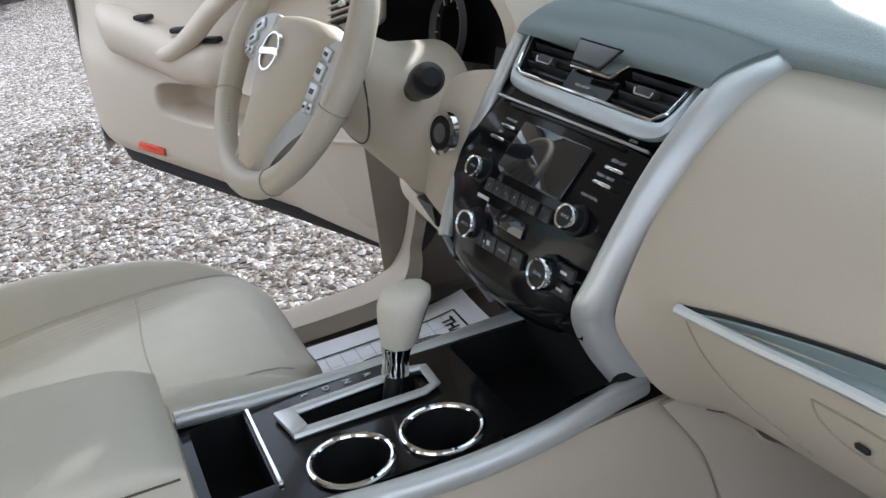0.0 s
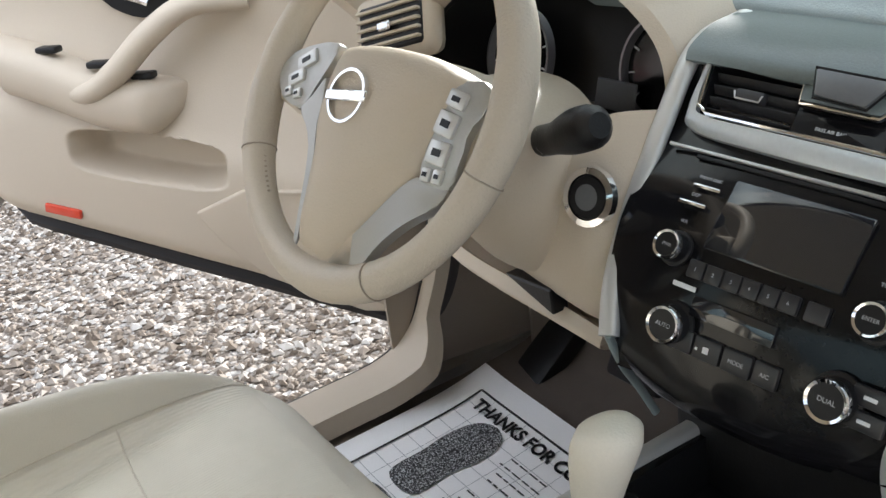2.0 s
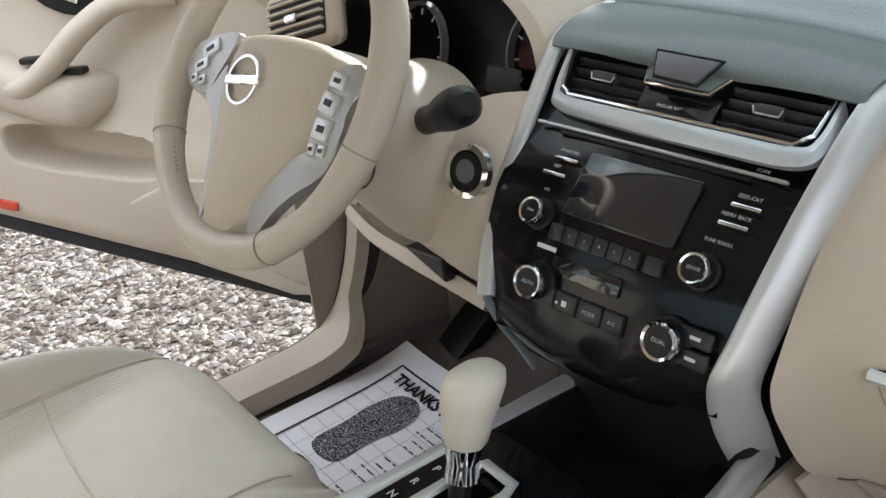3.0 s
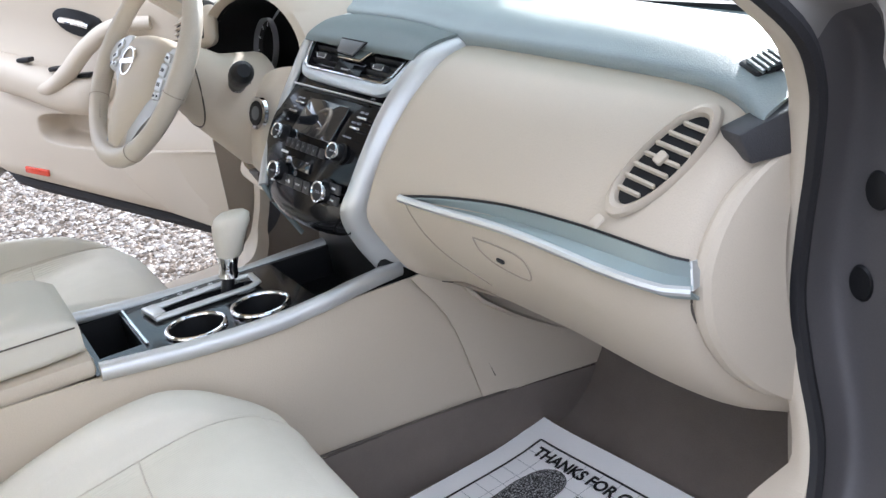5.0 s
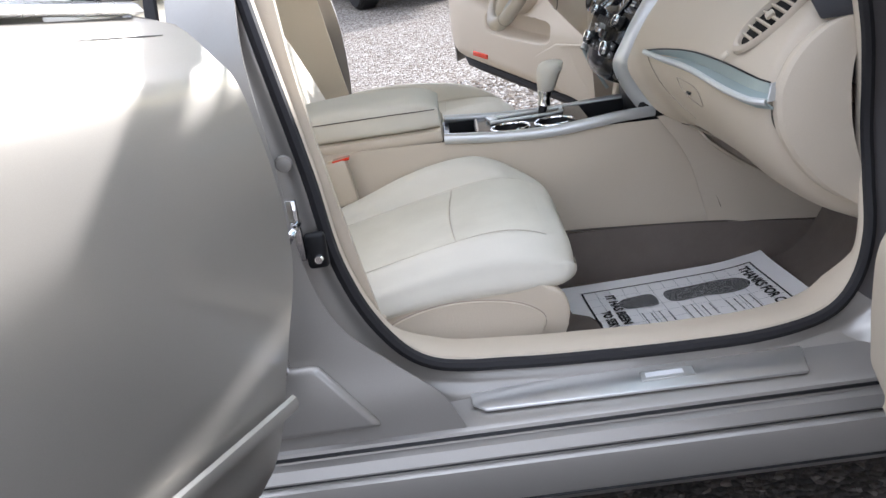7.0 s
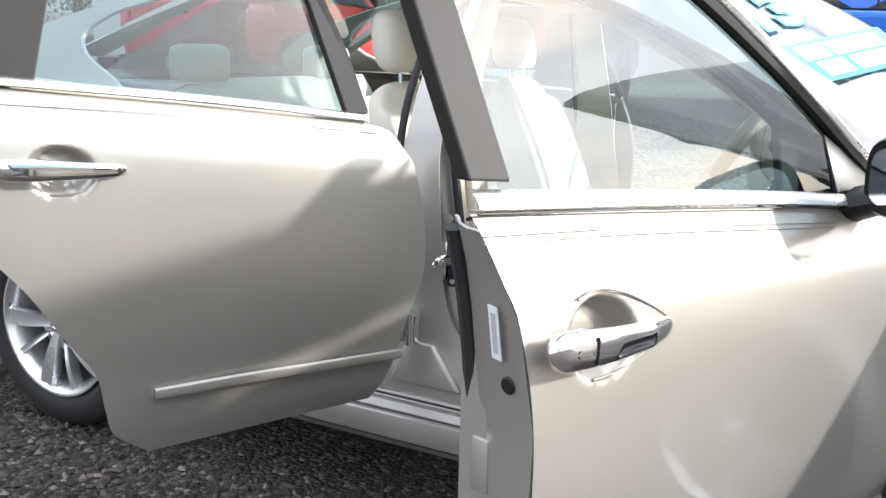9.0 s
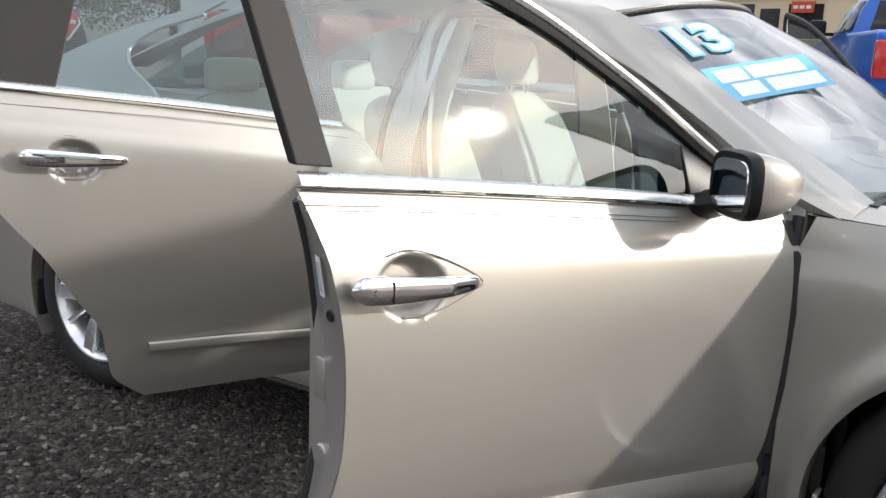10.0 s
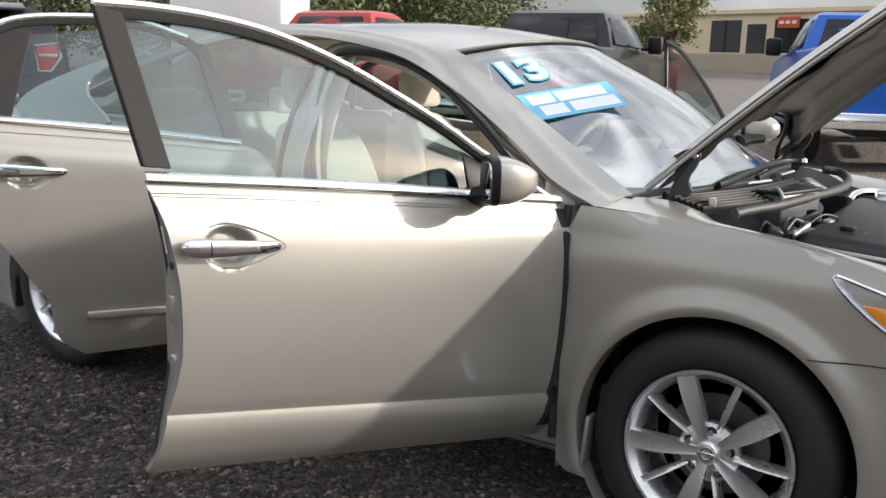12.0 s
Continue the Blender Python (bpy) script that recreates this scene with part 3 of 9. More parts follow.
def door_trim(place, parent, length, rise, top_rise, fixtures=True, drop=0.0, pocket=0.57):
    """The inside panel of a front door: upper pad, armrest with pull, pocket and speaker cover."""
    def at(u, w, zz):
        r = rise + (top_rise - rise) * min(1, max(0, (zz - 0.62) / 0.28))
        return tuple(place(u, w, zz + r * u - drop * min(1, max(0, (zz - 0.74) / 0.20)) * max(0.0, 1 - u)))
    L = length
    prof = ((-0.045, 0.965), (-0.095, 0.957), (-0.118, 0.925), (-0.112, 0.86), (-0.108, 0.79), (-0.120, 0.72), (-0.150, 0.64), (-0.178, 0.585), (-0.186, 0.52), (-0.188, 0.45), (-0.184, 0.402), (-0.150, 0.372), (-0.06, 0.358))
    us = np.linspace(0.02, L - 0.03, 34)
    P = spline([(w, 0, zz) for w, zz in prof], 60)

    def dent(u, zz):
        """How far the map pocket is sunk at this point."""
        d = 1 - ((u - pocket) / 0.155) ** 4 - ((zz - 0.562 - 0.10 * (pocket - u)) / 0.042) ** 4
        t = min(1, max(0, d) * 1.25)
        return 0.082 * t * t * (3 - 2 * t)
    fine = sorted(set(np.round(np.concatenate([us, np.linspace(pocket - 0.17, pocket + 0.18, 100)]), 4)))
    grid = []
    for w, _, zz in spline([(w, 0, zz) for w, zz in prof], 260):
        row = []
        for u in fine:
            f = min(1, max(0, (u - 0.02) / 0.10), max(0, (L - 0.03 - u) / 0.16))
            ww = -0.045 + (w + 0.045) * (0.30 + 0.70 * f * (2 - f)) if zz < 0.95 else w
            row.append(at(u, ww + dent(u, zz), zz))
        grid.append(row)
    body = part("trim_panel", sheet(grid, 0.004), BEIGE, parent, "moulded beige inside panel with a map pocket", 85)
    # armrest: a padded shelf with a rounded front end
    sec = []
    for i in range(31):
        f = i / 30
        u = 0.485 + (L - 0.16 - 0.485) * f
        k = min(1, (f * 7) ** 0.5, ((1 - f) * 5) ** 0.5)
        zc = 0.672 - 0.02 * math.exp(-((f - 0.35) / 0.25) ** 2) + 0.03 * (1 - k)
        hh, wd = 0.046 * k + 0.003, 0.098 * k + 0.006
        sec.append([at(u, -0.105 - wd * (0.5 + 0.5 * math.copysign(abs(math.cos(a)) ** 0.7, math.cos(a))), zc + hh * math.copysign(abs(math.sin(a)) ** 0.8, math.sin(a))) for a in (2 * math.pi * k2 / 20 for k2 in range(20))])
    arm = part("armrest", loft(sec), BEIGE, parent, "beige armrest with switches", 50)
    pull = spline([at(0.70, -0.175, 0.655), at(0.635, -0.195, 0.672), at(0.575, -0.190, 0.722), at(0.511, -0.175, 0.792), at(0.44, -0.150, 0.850), at(0.35, -0.115, 0.872)], 34)
    part("pull_handle", tube(pull, [0.020 + 0.006 * math.sin(i / 33 * math.pi) for i in range(34)], 14, flat=0.85), BEIGE, parent, "curved beige pull handle", 60)
    lid = [(0.05, 0.585), (0.22, 0.592), (0.387, 0.556), (0.492, 0.486), (0.451, 0.438), (0.377, 0.392), (0.20, 0.375), (0.05, 0.385)]
    part("speaker_cover", slab([at(u, -0.172 if u > 0.1 else -0.12, zz) for u, zz in lid], place.n * -0.020, 0.006, 3), BEIGE, parent, "beige speaker cover")
    part("bottom_seal", tube([at(u, -0.135 * min(1, 0.3 + (L - 0.03 - u) / 0.2), 0.352) for u in np.linspace(0.03, L - 0.03, 16)], 0.019, 8), RUBBER, parent, "black rubber bottom seal")
    part("inner_lever_bezel", slab([at(u, -0.108, zz) for u, zz in spline([(0.50, 0.855), (0.60, 0.865), (0.64, 0.835), (0.59, 0.80), (0.52, 0.81)], 20, True)], place.n * -0.010, 0.003), BLACK, parent)
    part("inner_lever", tube(spline([at(0.61, -0.126, 0.835), at(0.56, -0.134, 0.838), at(0.53, -0.126, 0.832)], 10), 0.008, 8), CHROME, parent, "chrome inside lever")
    for u, zz in ((0.626, 0.717), (0.545, 0.716), (0.72, 0.722)):
        part("window_switch", box(at(u, -0.165, zz - 0.001), (0.042, 0.024, 0.012), 0.004, 2, frame_at((0, 0, 0), (0, 0, 1), place.d)), BLACK, parent)
    if fixtures:
        part("door_reflector", box(at(0.765, -0.190, 0.418), (0.075, 0.010, 0.018), 0.003, 2, Matrix((place.d, place.n, Vector((0, 0, 1)))).transposed().to_4x4() @ pose(0, 0, 0, 0, -12)), RED, parent, "small red safety reflector")
    return body


door_trim(FR, fdoor, 1.10, 0.15, 0.085, True, 0.065, 0.42)
bz = [(0.385, 0.805), (0.40, 0.795), (0.53, 0.80), (0.545, 0.815), (0.54, 0.885), (0.525, 0.895), (0.40, 0.880), (0.386, 0.866)]
part("switch_bezel", slab([FR(u, -0.178, z) for u, z in bz], FR.n * -0.026, 0.004, 2), SILVER, fdoor, "silver surround of the window switch")
part("switch_panel", slab([FR(0.463 + (u - 0.463) * 0.86, -0.200, 0.845 + (z - 0.845) * 0.78) for u, z in bz], FR.n * -0.007, 0.002), DISPLAY, fdoor, "dark grey switch panel")
part("inner_belt_cap", tube(spline([FR(0.025, -0.070, 0.918), FR(0.10, -0.085, 0.922), FR(0.3, -0.100, 0.932), FR(0.7, -0.085, 0.992), FR(1.05, -0.066, 1.040)], 24), [0.010, 0.018, 0.022] + [0.023] * 18 + [0.019, 0.014, 0.005], 12, flat=0.8), DASH_CAP, fdoor, "charcoal cap along the top of the inside panel")
part("inner_sail", slab([FR(0.03, -0.045, 0.920), FR(0.42, -0.050, 0.950), FR(0.42, -0.085, 1.135), FR(0.30, -0.070, 1.095), FR(0.17, -0.050, 1.030)], FR.n * -0.014, 0.004), BLACK, fdoor, "black inside corner cover", 14)

# door mirror
def door_mirror(place, parent, u=0.305, z=1.046):
    ca, sa = math.cos(radians(32)), math.sin(radians(32))

    def at(a, b, h):
        """a: back along the housing, b: outwards, h: up, turned a little to the driver."""
        return tuple(place(u + a * ca + b * sa, 0.135 - a * sa + b * ca, z + h))

    def oval(a, kb, kh, n=28):
        return [at(a, kb * math.copysign(abs(math.cos(q)) ** 0.5, math.cos(q)), kh * math.copysign(abs(math.sin(q)) ** 0.55, math.sin(q)) + 0.12 * kb * math.cos(q) * 0.3) for q in (2 * math.pi * k / n for k in range(n))]
    sec = []
    for i in range(13):
        f = i / 12
        k = math.sin(math.pi * (0.06 + 0.44 * f)) ** 0.6
        sec.append(oval(-0.045 + 0.105 * f, 0.082 * k, 0.060 * k))
    part("door_mirror_cap", loft(sec), PAINT, parent, "champagne door mirror housing", 50)
    part("mirror_rim", loft([oval(0.058, 0.086, 0.061), oval(0.072, 0.086, 0.061), oval(0.078, 0.082, 0.057)]), BLACK, parent, "black mirror surround")
    part("mirror_pane", loft([oval(0.0785, 0.070, 0.046), oval(0.0805, 0.069, 0.045)]), MIRROR, parent, "mirror glass")
    part("mirror_foot", loft([[tuple(place(u - 0.02 + 0.05 * math.cos(a) * s, w, z - 0.045 + dz + 0.022 * s * math.sin(a))) for a in (2 * math.pi * q / 14 for q in range(14))] for w, s, dz in ((0.0, 1.4, -0.012), (0.04, 1.1, 0.0), (0.10, 1.0, 0.006))]), BLACK, parent, "black mirror foot")
    part("mirror_sail", slab([place(0.10, -0.012, 0.985), place(0.33, -0.012, 1.008), place(0.33, -0.045, 1.10), place(0.20, -0.03, 1.04)], place.n * -0.02, 0.004), BLACK, parent, "black corner cover")


door_mirror(FR, fdoor)

# ---- rear passenger door, open ----
RR_LINES = [(0.135, 1.00, 1.045, 1.138, 0.0), (0.075, 1.00, 1.025, 1.12, 0.008), (0.045, 1.00, 0.985, 1.08, 0.024), (0.022, 0.99, 0.94, 1.03, 0.038), (-0.002, 0.955, 0.82, 0.90, 0.044),
            (-0.004, 0.86, 0.70, 0.775, 0.044), (0.03, 0.79, 0.60, 0.665, 0.036), (0.045, 0.745, 0.545, 0.60, 0.028), (0.065, 0.728, 0.48, 0.52, 0.020), (0.09, 0.71, 0.435, 0.465, 0.012), (0.112, 0.64, 0.402, 0.408, -0.004)]
rdoor = part("rear_passenger_door", skin_with_bowl(door_skin(RR, RR_LINES, 190, 150), RR, 0.792, 0.984, 0.07), PAINT, car, "open rear door in champagne metallic paint")
part("door_moulding", tube(spline([RR(0.05, 0.036, 0.512), RR(0.25, 0.040, 0.524), RR(0.45, 0.038, 0.534), RR(0.635, 0.030, 0.538)], 20), 0.0075, 8, flat=1.6, up=(0, 0, 1)), PAINT, rdoor, "raised body-coloured moulding")
belt_band(RR, [(0.132, 1.056), (0.5, 1.101), (0.97, 1.146)], rdoor, 0.007, -0.006)
part("belt_crease", tube(spline([RR(0.11, 0.0125, 1.020), RR(0.5, 0.0145, 1.066), RR(0.97, 0.0125, 1.106)], 16), 0.0008, 6), GROOVE, rdoor)
RR_TOP = [(0.134, 1.062), (0.164, 1.188), (0.204, 1.298), (0.266, 1.369), (0.415, 1.412), (0.588, 1.419), (0.780, 1.40), (0.910, 1.332)]
part("window_trim", tube(spline([RRT(u, -0.004, z + 0.012) for u, z in RR_TOP[3:]], 24), 0.009, 8, up=RR.n), BRIGHT, rdoor, "bright chrome strip over the window")
part("window_frame", tube(spline([RRT(u, -0.012, z) for u, z in RR_TOP], 36), 0.015, 8, up=RR.n, flat=0.8, square=True), FRAME_BLACK, rdoor, "black window frame")
part("pillar_cover", slab([RRT(0.124, 0.003, 1.062), RRT(0.181, 0.003, 1.066), RRT(0.240, -0.002, 1.347), RRT(0.200, -0.002, 1.362)], RR.n * -0.02, 0.003), BLACK_GLOSS, rdoor, "black upright cover before the window", 14)
part("rear_cover", slab([RRT(0.814, 0.003, 1.13), RRT(0.969, 0.003, 1.15), RRT(0.908, -0.002, 1.333), RRT(0.767, -0.002, 1.388), RRT(0.73, -0.002, 1.388)], RR.n * -0.02, 0.003), BLACK_GLOSS, rdoor, "black triangular cover behind the window", 14)
part("window_pane", sheet([[tuple(RRT(0.21 + 0.56 * f + (-0.06 + 0.12 * f) * g, -0.016, (1.362 + 0.03 * math.sin(math.pi * f)) * (1 - g) + (1.058 + 0.085 * f) * g)) for f in np.linspace(0, 1, 12)] for g in (0, 0.33, 0.67, 1)]), GLASS, rdoor, "clear side window, wound up").visible_shadow = False
part("front_edge", sheet([[tuple(RR(u0 + 0.002, w - 0.002, z0)), tuple(RR(u0 - 0.004, w - 0.02, z0)), tuple(RR(u0 + 0.012, -0.04, z0)), tuple(RR(u0 + 0.04, -0.09, z0))] for u0, u1, z0, z1, w in RR_LINES], 0.003), PAINT_IN, rdoor)
part("rear_edge", sheet([[tuple(RR(u1 - 0.002, w - 0.002, z1)), tuple(RR(u1 - 0.02, -0.04, z1)), tuple(RR(u1 - 0.05, -0.09, z1))] for u0, u1, z0, z1, w in RR_LINES], 0.003), PAINT_IN, rdoor)
part("trim_panel", sheet(spline_grid([[tuple(RR(0.12 + 0.8 * f * k, w, zz + 0.09 * f)) for f in (0, 0.5, 1)] for w, zz, k in ((-0.04, 1.04, 1), (-0.09, 1.02, 1), (-0.095, 0.80, 0.95), (-0.10, 0.6, 0.8), (-0.09, 0.44, 0.72), (-0.03, 0.42, 0.7))], 12, 20), 0.004), BEIGE, rdoor, "moulded beige inside panel")
door_handle(RR, 0.675, 0.905, 0.980, 0.995, 0.038, rdoor, False)


# ---- fixed bodywork ----
def left_side(bm):
    """Mirrors a part to the driver's side, moved back to fit the camera's view."""
    bm.transform(Matrix.Translation((0, -0.14, 0)) @ Matrix.Diagonal((-1, 1, 1, 1)))
    return bm


def side_x(y, z):
    """How far the outside of the front wing stands from the middle."""
    x = 0.902 - 0.35 * max(0, z - 0.80) ** 1.6 * 2.0
    x -= 0.16 * max(0, y - 0.15) ** 2
    r = math.hypot(y, z - 0.334)
    x += 0.016 * math.exp(-((r - 0.392) / 0.035) ** 2)
    x -= 0.02 * max(0, 0.42 - z) ** 1.0
    return x


def wing_top(y):
    return float(np.interp(y, [-0.46, -0.2, 0.0, 0.2, 0.4, 0.6, 0.9], [0.950, 0.944, 0.932, 0.908, 0.87, 0.82, 0.72]))


def front_wing():
    rows = []
    for q in range(15):
        f = (q / 14) ** 1.3
        row = []
        for i in range(61):
            a = math.radians(-38 + 256 * i / 60)
            c, s = math.cos(a), math.sin(a)
            lim = []
            if c > 1e-6:
                lim.append(0.88 / c)
            if c < -1e-6:
                lim.append(-0.438 / c)
            if s < -1e-6:
                lim.append(-0.155 / s)
            r1 = min(lim) if lim else 9
            lo, hi = 0.3, r1
            for _ in range(24):
                m = (lo + hi) / 2
                if 0.334 + m * s > wing_top(m * c):
                    hi = m
                else:
                    lo = m
            r1 = min(r1, hi)
            r = 0.372 + (max(r1, 0.373) - 0.372) * f
            y, z = r * c, 0.334 + r * s
            row.append((side_x(y, z), y, z))
        rows.append(row)
    return rows


rows = front_wing()
lip = [[(p[0] - 0.05, p[1] * 0.985, 0.334 + (p[2] - 0.334) * 0.985) for p in rows[0]], [(p[0] - 0.012, p[1] * 0.995, 0.334 + (p[2] - 0.334) * 0.995) for p in rows[0]]]


def shoulder(y, f):
    """The rounded top of the wing, from the side to the bonnet gap."""
    x0, z0 = side_x(y, wing_top(y)), wing_top(y)
    x1 = float(np.interp(y, [-0.46, -0.28, -0.20, -0.13, -0.05, 0.2, 0.6, 0.9], [0.80, 0.70, 0.70, 0.735, 0.75, 0.73, 0.66, 0.55]))
    end = float(np.interp(y, [-0.22, -0.12, -0.02, 0.3], [0.022, 0.010, -0.034, -0.034]))
    return (x0 + (x1 - x0) * f, y, z0 + end * f * f + 0.008 * math.sin(f * math.pi))


for side in (1, -1):
    bm = sheet(lip + rows)
    sheet([[shoulder(y, f) for f in (0, 0.12, 0.3, 0.5, 0.75, 1.0)] for y in np.linspace(-0.438, 0.85, 40)], bm=bm)
    sheet([[(shoulder(y, 1)[0], y, shoulder(y, 1)[2] - d) for d in (0, 0.04, 0.08)] for y in np.linspace(-0.438, 0.85, 40)], bm=bm)
    sheet([[(side_x(-0.438, z) - k, -0.438 + 0.004 * (k > 0), z) for k in (0, 0.012, 0.06)] for z in np.linspace(0.18, 0.95, 14)], bm=bm)
    bmesh.ops.remove_doubles(bm, verts=bm.verts, dist=0.0015)
    wing = part("front_wing", bm if side > 0 else mirror_x(bm), PAINT, car, "front wing over the wheel, champagne paint", 30)
    # wheel-arch liner
    liner = sheet([[(x, 0.385 * math.cos(a), 0.334 + 0.385 * math.sin(a)) for a in (math.radians(-25 + 230 * i / 30) for i in range(31))] for x in (0.885, 0.80, 0.60)])
    sheet([[(0.60, 0.385 * f * math.cos(a), 0.334 + 0.385 * f * math.sin(a)) for a in (math.radians(-25 + 230 * i / 30) for i in range(31))] for f in (1.0, 0.5, 0.05)], bm=liner)
    part("arch_liner", liner if side > 0 else mirror_x(liner), BLACK, wing)
    fl = slab([(0.86, -0.345, 0.36), (0.91, -0.345, 0.36), (0.912, -0.36, 0.20), (0.86, -0.36, 0.20)], (0, 0.012, 0), 0.003)
    part("mud_guard", fl if side > 0 else mirror_x(fl), PAINT, wing)
    lamp = [(0.262, 0.852), (0.34, 0.838), (0.46, 0.80), (0.60, 0.74), (0.78, 0.66), (0.80, 0.62), (0.66, 0.63), (0.50, 0.685), (0.36, 0.76)]
    lampc = [(side_x(y, z) + 0.004, y, z) for y, z in spline(lamp, 30, True)]
    lb = slab(lampc, (-0.05, 0, 0), 0.004)
    lm = part("headlamp", lb if side > 0 else mirror_x(lb), LAMP, wing, "clear headlamp with chrome edge")
    am = slab([(side_x(y, z) + 0.007, y, z) for y, z in ((0.335, 0.795), (0.40, 0.792), (0.48, 0.735), (0.455, 0.708), (0.375, 0.758))], (-0.02, 0, 0), 0.003)
    part("indicator", am if side > 0 else mirror_x(am), AMBER, lm, "amber turn signal")
    rimb = tube(lampc, 0.005, 6, True)
    part("headlamp_rim", rimb if side > 0 else mirror_x(rimb), CHROME, lm)
    gap = tube([(side_x(y, 0.63) + 0.0015, y, z) for y, z in spline([(0.215, 0.643), (0.30, 0.648), (0.42, 0.652), (0.60, 0.64)], 14)], 0.002, 6)
    part("bumper_gap", gap if side > 0 else mirror_x(gap), BLACK, wing)

for side in (1, -1):
    bm = sheet(spline_grid([[(0.806, -0.565, z + 0.004), (0.845, -0.512, z + 0.008), (side_x(-0.44, z) - 0.012, -0.442, z)] for z in (0.50, 0.66, 0.80, 0.88, 0.94, 0.97, 1.0)], 6, 16), 0.004)
    part("hinge_corner", bm if side > 0 else left_side(bm), PAINT_IN, car, "painted corner behind the front wing")
    # added black tube: stands in for the shade behind the wing's edge
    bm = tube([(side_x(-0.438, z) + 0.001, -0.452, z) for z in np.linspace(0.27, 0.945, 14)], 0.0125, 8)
    part("wing_gap_shade", bm if side > 0 else mirror_x(bm), RUBBER, car, "black tube for the shade in the gap between wing and door")

for side in (1, -1):
    seam = spline([(side_x(-0.425, 0.946) - 0.004, -0.425, 0.953), (side_x(-0.33, 0.946) - 0.003, -0.33, 0.947), (side_x(-0.22, 0.944) - 0.002, -0.215, 0.9445)], 12)
    part("wing_crease", tube([(x * side, y, z) for x, y, z in seam], [0.0022] * 9 + [0.0015, 0.001, 0.0005], 6), BLACK, car)

# black strip puts the shade between front wing and open door into colour
part("hinge_gap_shade", sheet([[(side_x(-0.438, z0) - 0.006, -0.4405, z0), (side_x(-0.438, z0) - 0.004, -0.452, z0), tuple(FR(u0 - 0.002, w + 0.001, z0)), tuple(FR(u0 + 0.024, w + 0.0025, z0 + 0.003)), tuple(FR(u0 + 0.041, w + 0.0022, z0 + 0.005)), tuple(FR(u0 + 0.044, w - 0.003, z0 + 0.005))] for u0, u1, z0, z1, w in FR_LINES[1:] + FR_LOW[1:5]]), RUBBER, fdoor, "black strip for the shade in the gap to the wing")

# front bumper nose, closing the front
nose = spline_grid([[(x, 0.88 + 0.10 * (1 - (x / 0.82) ** 2) + dy, z) for x in (-0.80, -0.5, 0, 0.5, 0.80)] for z, dy in ((0.74, -0.06), (0.60, 0.02), (0.42, 0.04), (0.22, 0.0))], 17, 12)
part("front_bumper", sheet(nose, 0.004), PAINT, car, "champagne front bumper")

# sills
SILL = [(0.70, 0.30), (0.70, 0.392), (0.745, 0.395), (0.765, 0.372), (0.79, 0.362), (0.835, 0.355), (0.846, 0.349), (0.850, 0.334), (0.864, 0.330), (0.870, 0.312), (0.866, 0.302), (0.876, 0.297), (0.880, 0.268), (0.872, 0.232), (0.845, 0.205), (0.78, 0.195)]
for side in (1, -1):
    bm = sheet([[(x, y, z) for x, z in SILL] for y in np.linspace(-0.43, -2.42, 12)])
    sl = part("sill", bm if side > 0 else mirror_x(bm), PAINT_IN, car, "painted door sill with stepped edges", 25)
    for gx, gz, gr in ((0.8495, 0.341, 0.003), (0.8665, 0.307, 0.0028), (0.875, 0.234, 0.002)):
        part("sill_groove", tube([(gx * side, y, gz) for y in (-0.44, -1.4, -2.41)], gr, 6), BLACK, sl)

# the rim of the front door opening
RING = [(0.735, -0.625, 0.462), (0.752, -0.680, 0.420), (0.765, -0.78, 0.405), (0.765, -0.906, 0.403), (0.765, -1.04, 0.407), (0.765, -1.177, 0.415), (0.772, -1.313, 0.438), (0.780, -1.385, 0.513), (0.785, -1.43, 0.631), (0.785, -1.449, 0.778),
        (0.778, -1.483, 0.976), (0.745, -1.505, 1.085), (0.690, -1.53, 1.20), (0.630, -1.545, 1.30), (0.592, -1.50, 1.352), (0.600, -1.28, 1.335), (0.655, -1.05, 1.258), (0.735, -0.85, 1.15), (0.768, -0.71, 1.045), (0.742, -0.630, 0.965), (0.716, -0.600, 0.875), (0.694, -0.588, 0.785), (0.684, -0.586, 0.70), (0.696, -0.588, 0.62), (0.720, -0.597, 0.535)]
ring = spline(RING, 150, True)[::-1]
JAMB_REAR = [(0.0, -0.004), (0.012, 0.0), (0.03, -0.002), (0.05, 0.006), (0.075, 0.010), (0.088, 0.016), (0.094, 0.024)]
JAMB_FRONT = [(0.0, -0.004), (0.030, -0.004), (0.062, 0.004), (0.066, 0.045), (0.060, 0.085), (0.030, 0.104), (0.060, 0.122)]


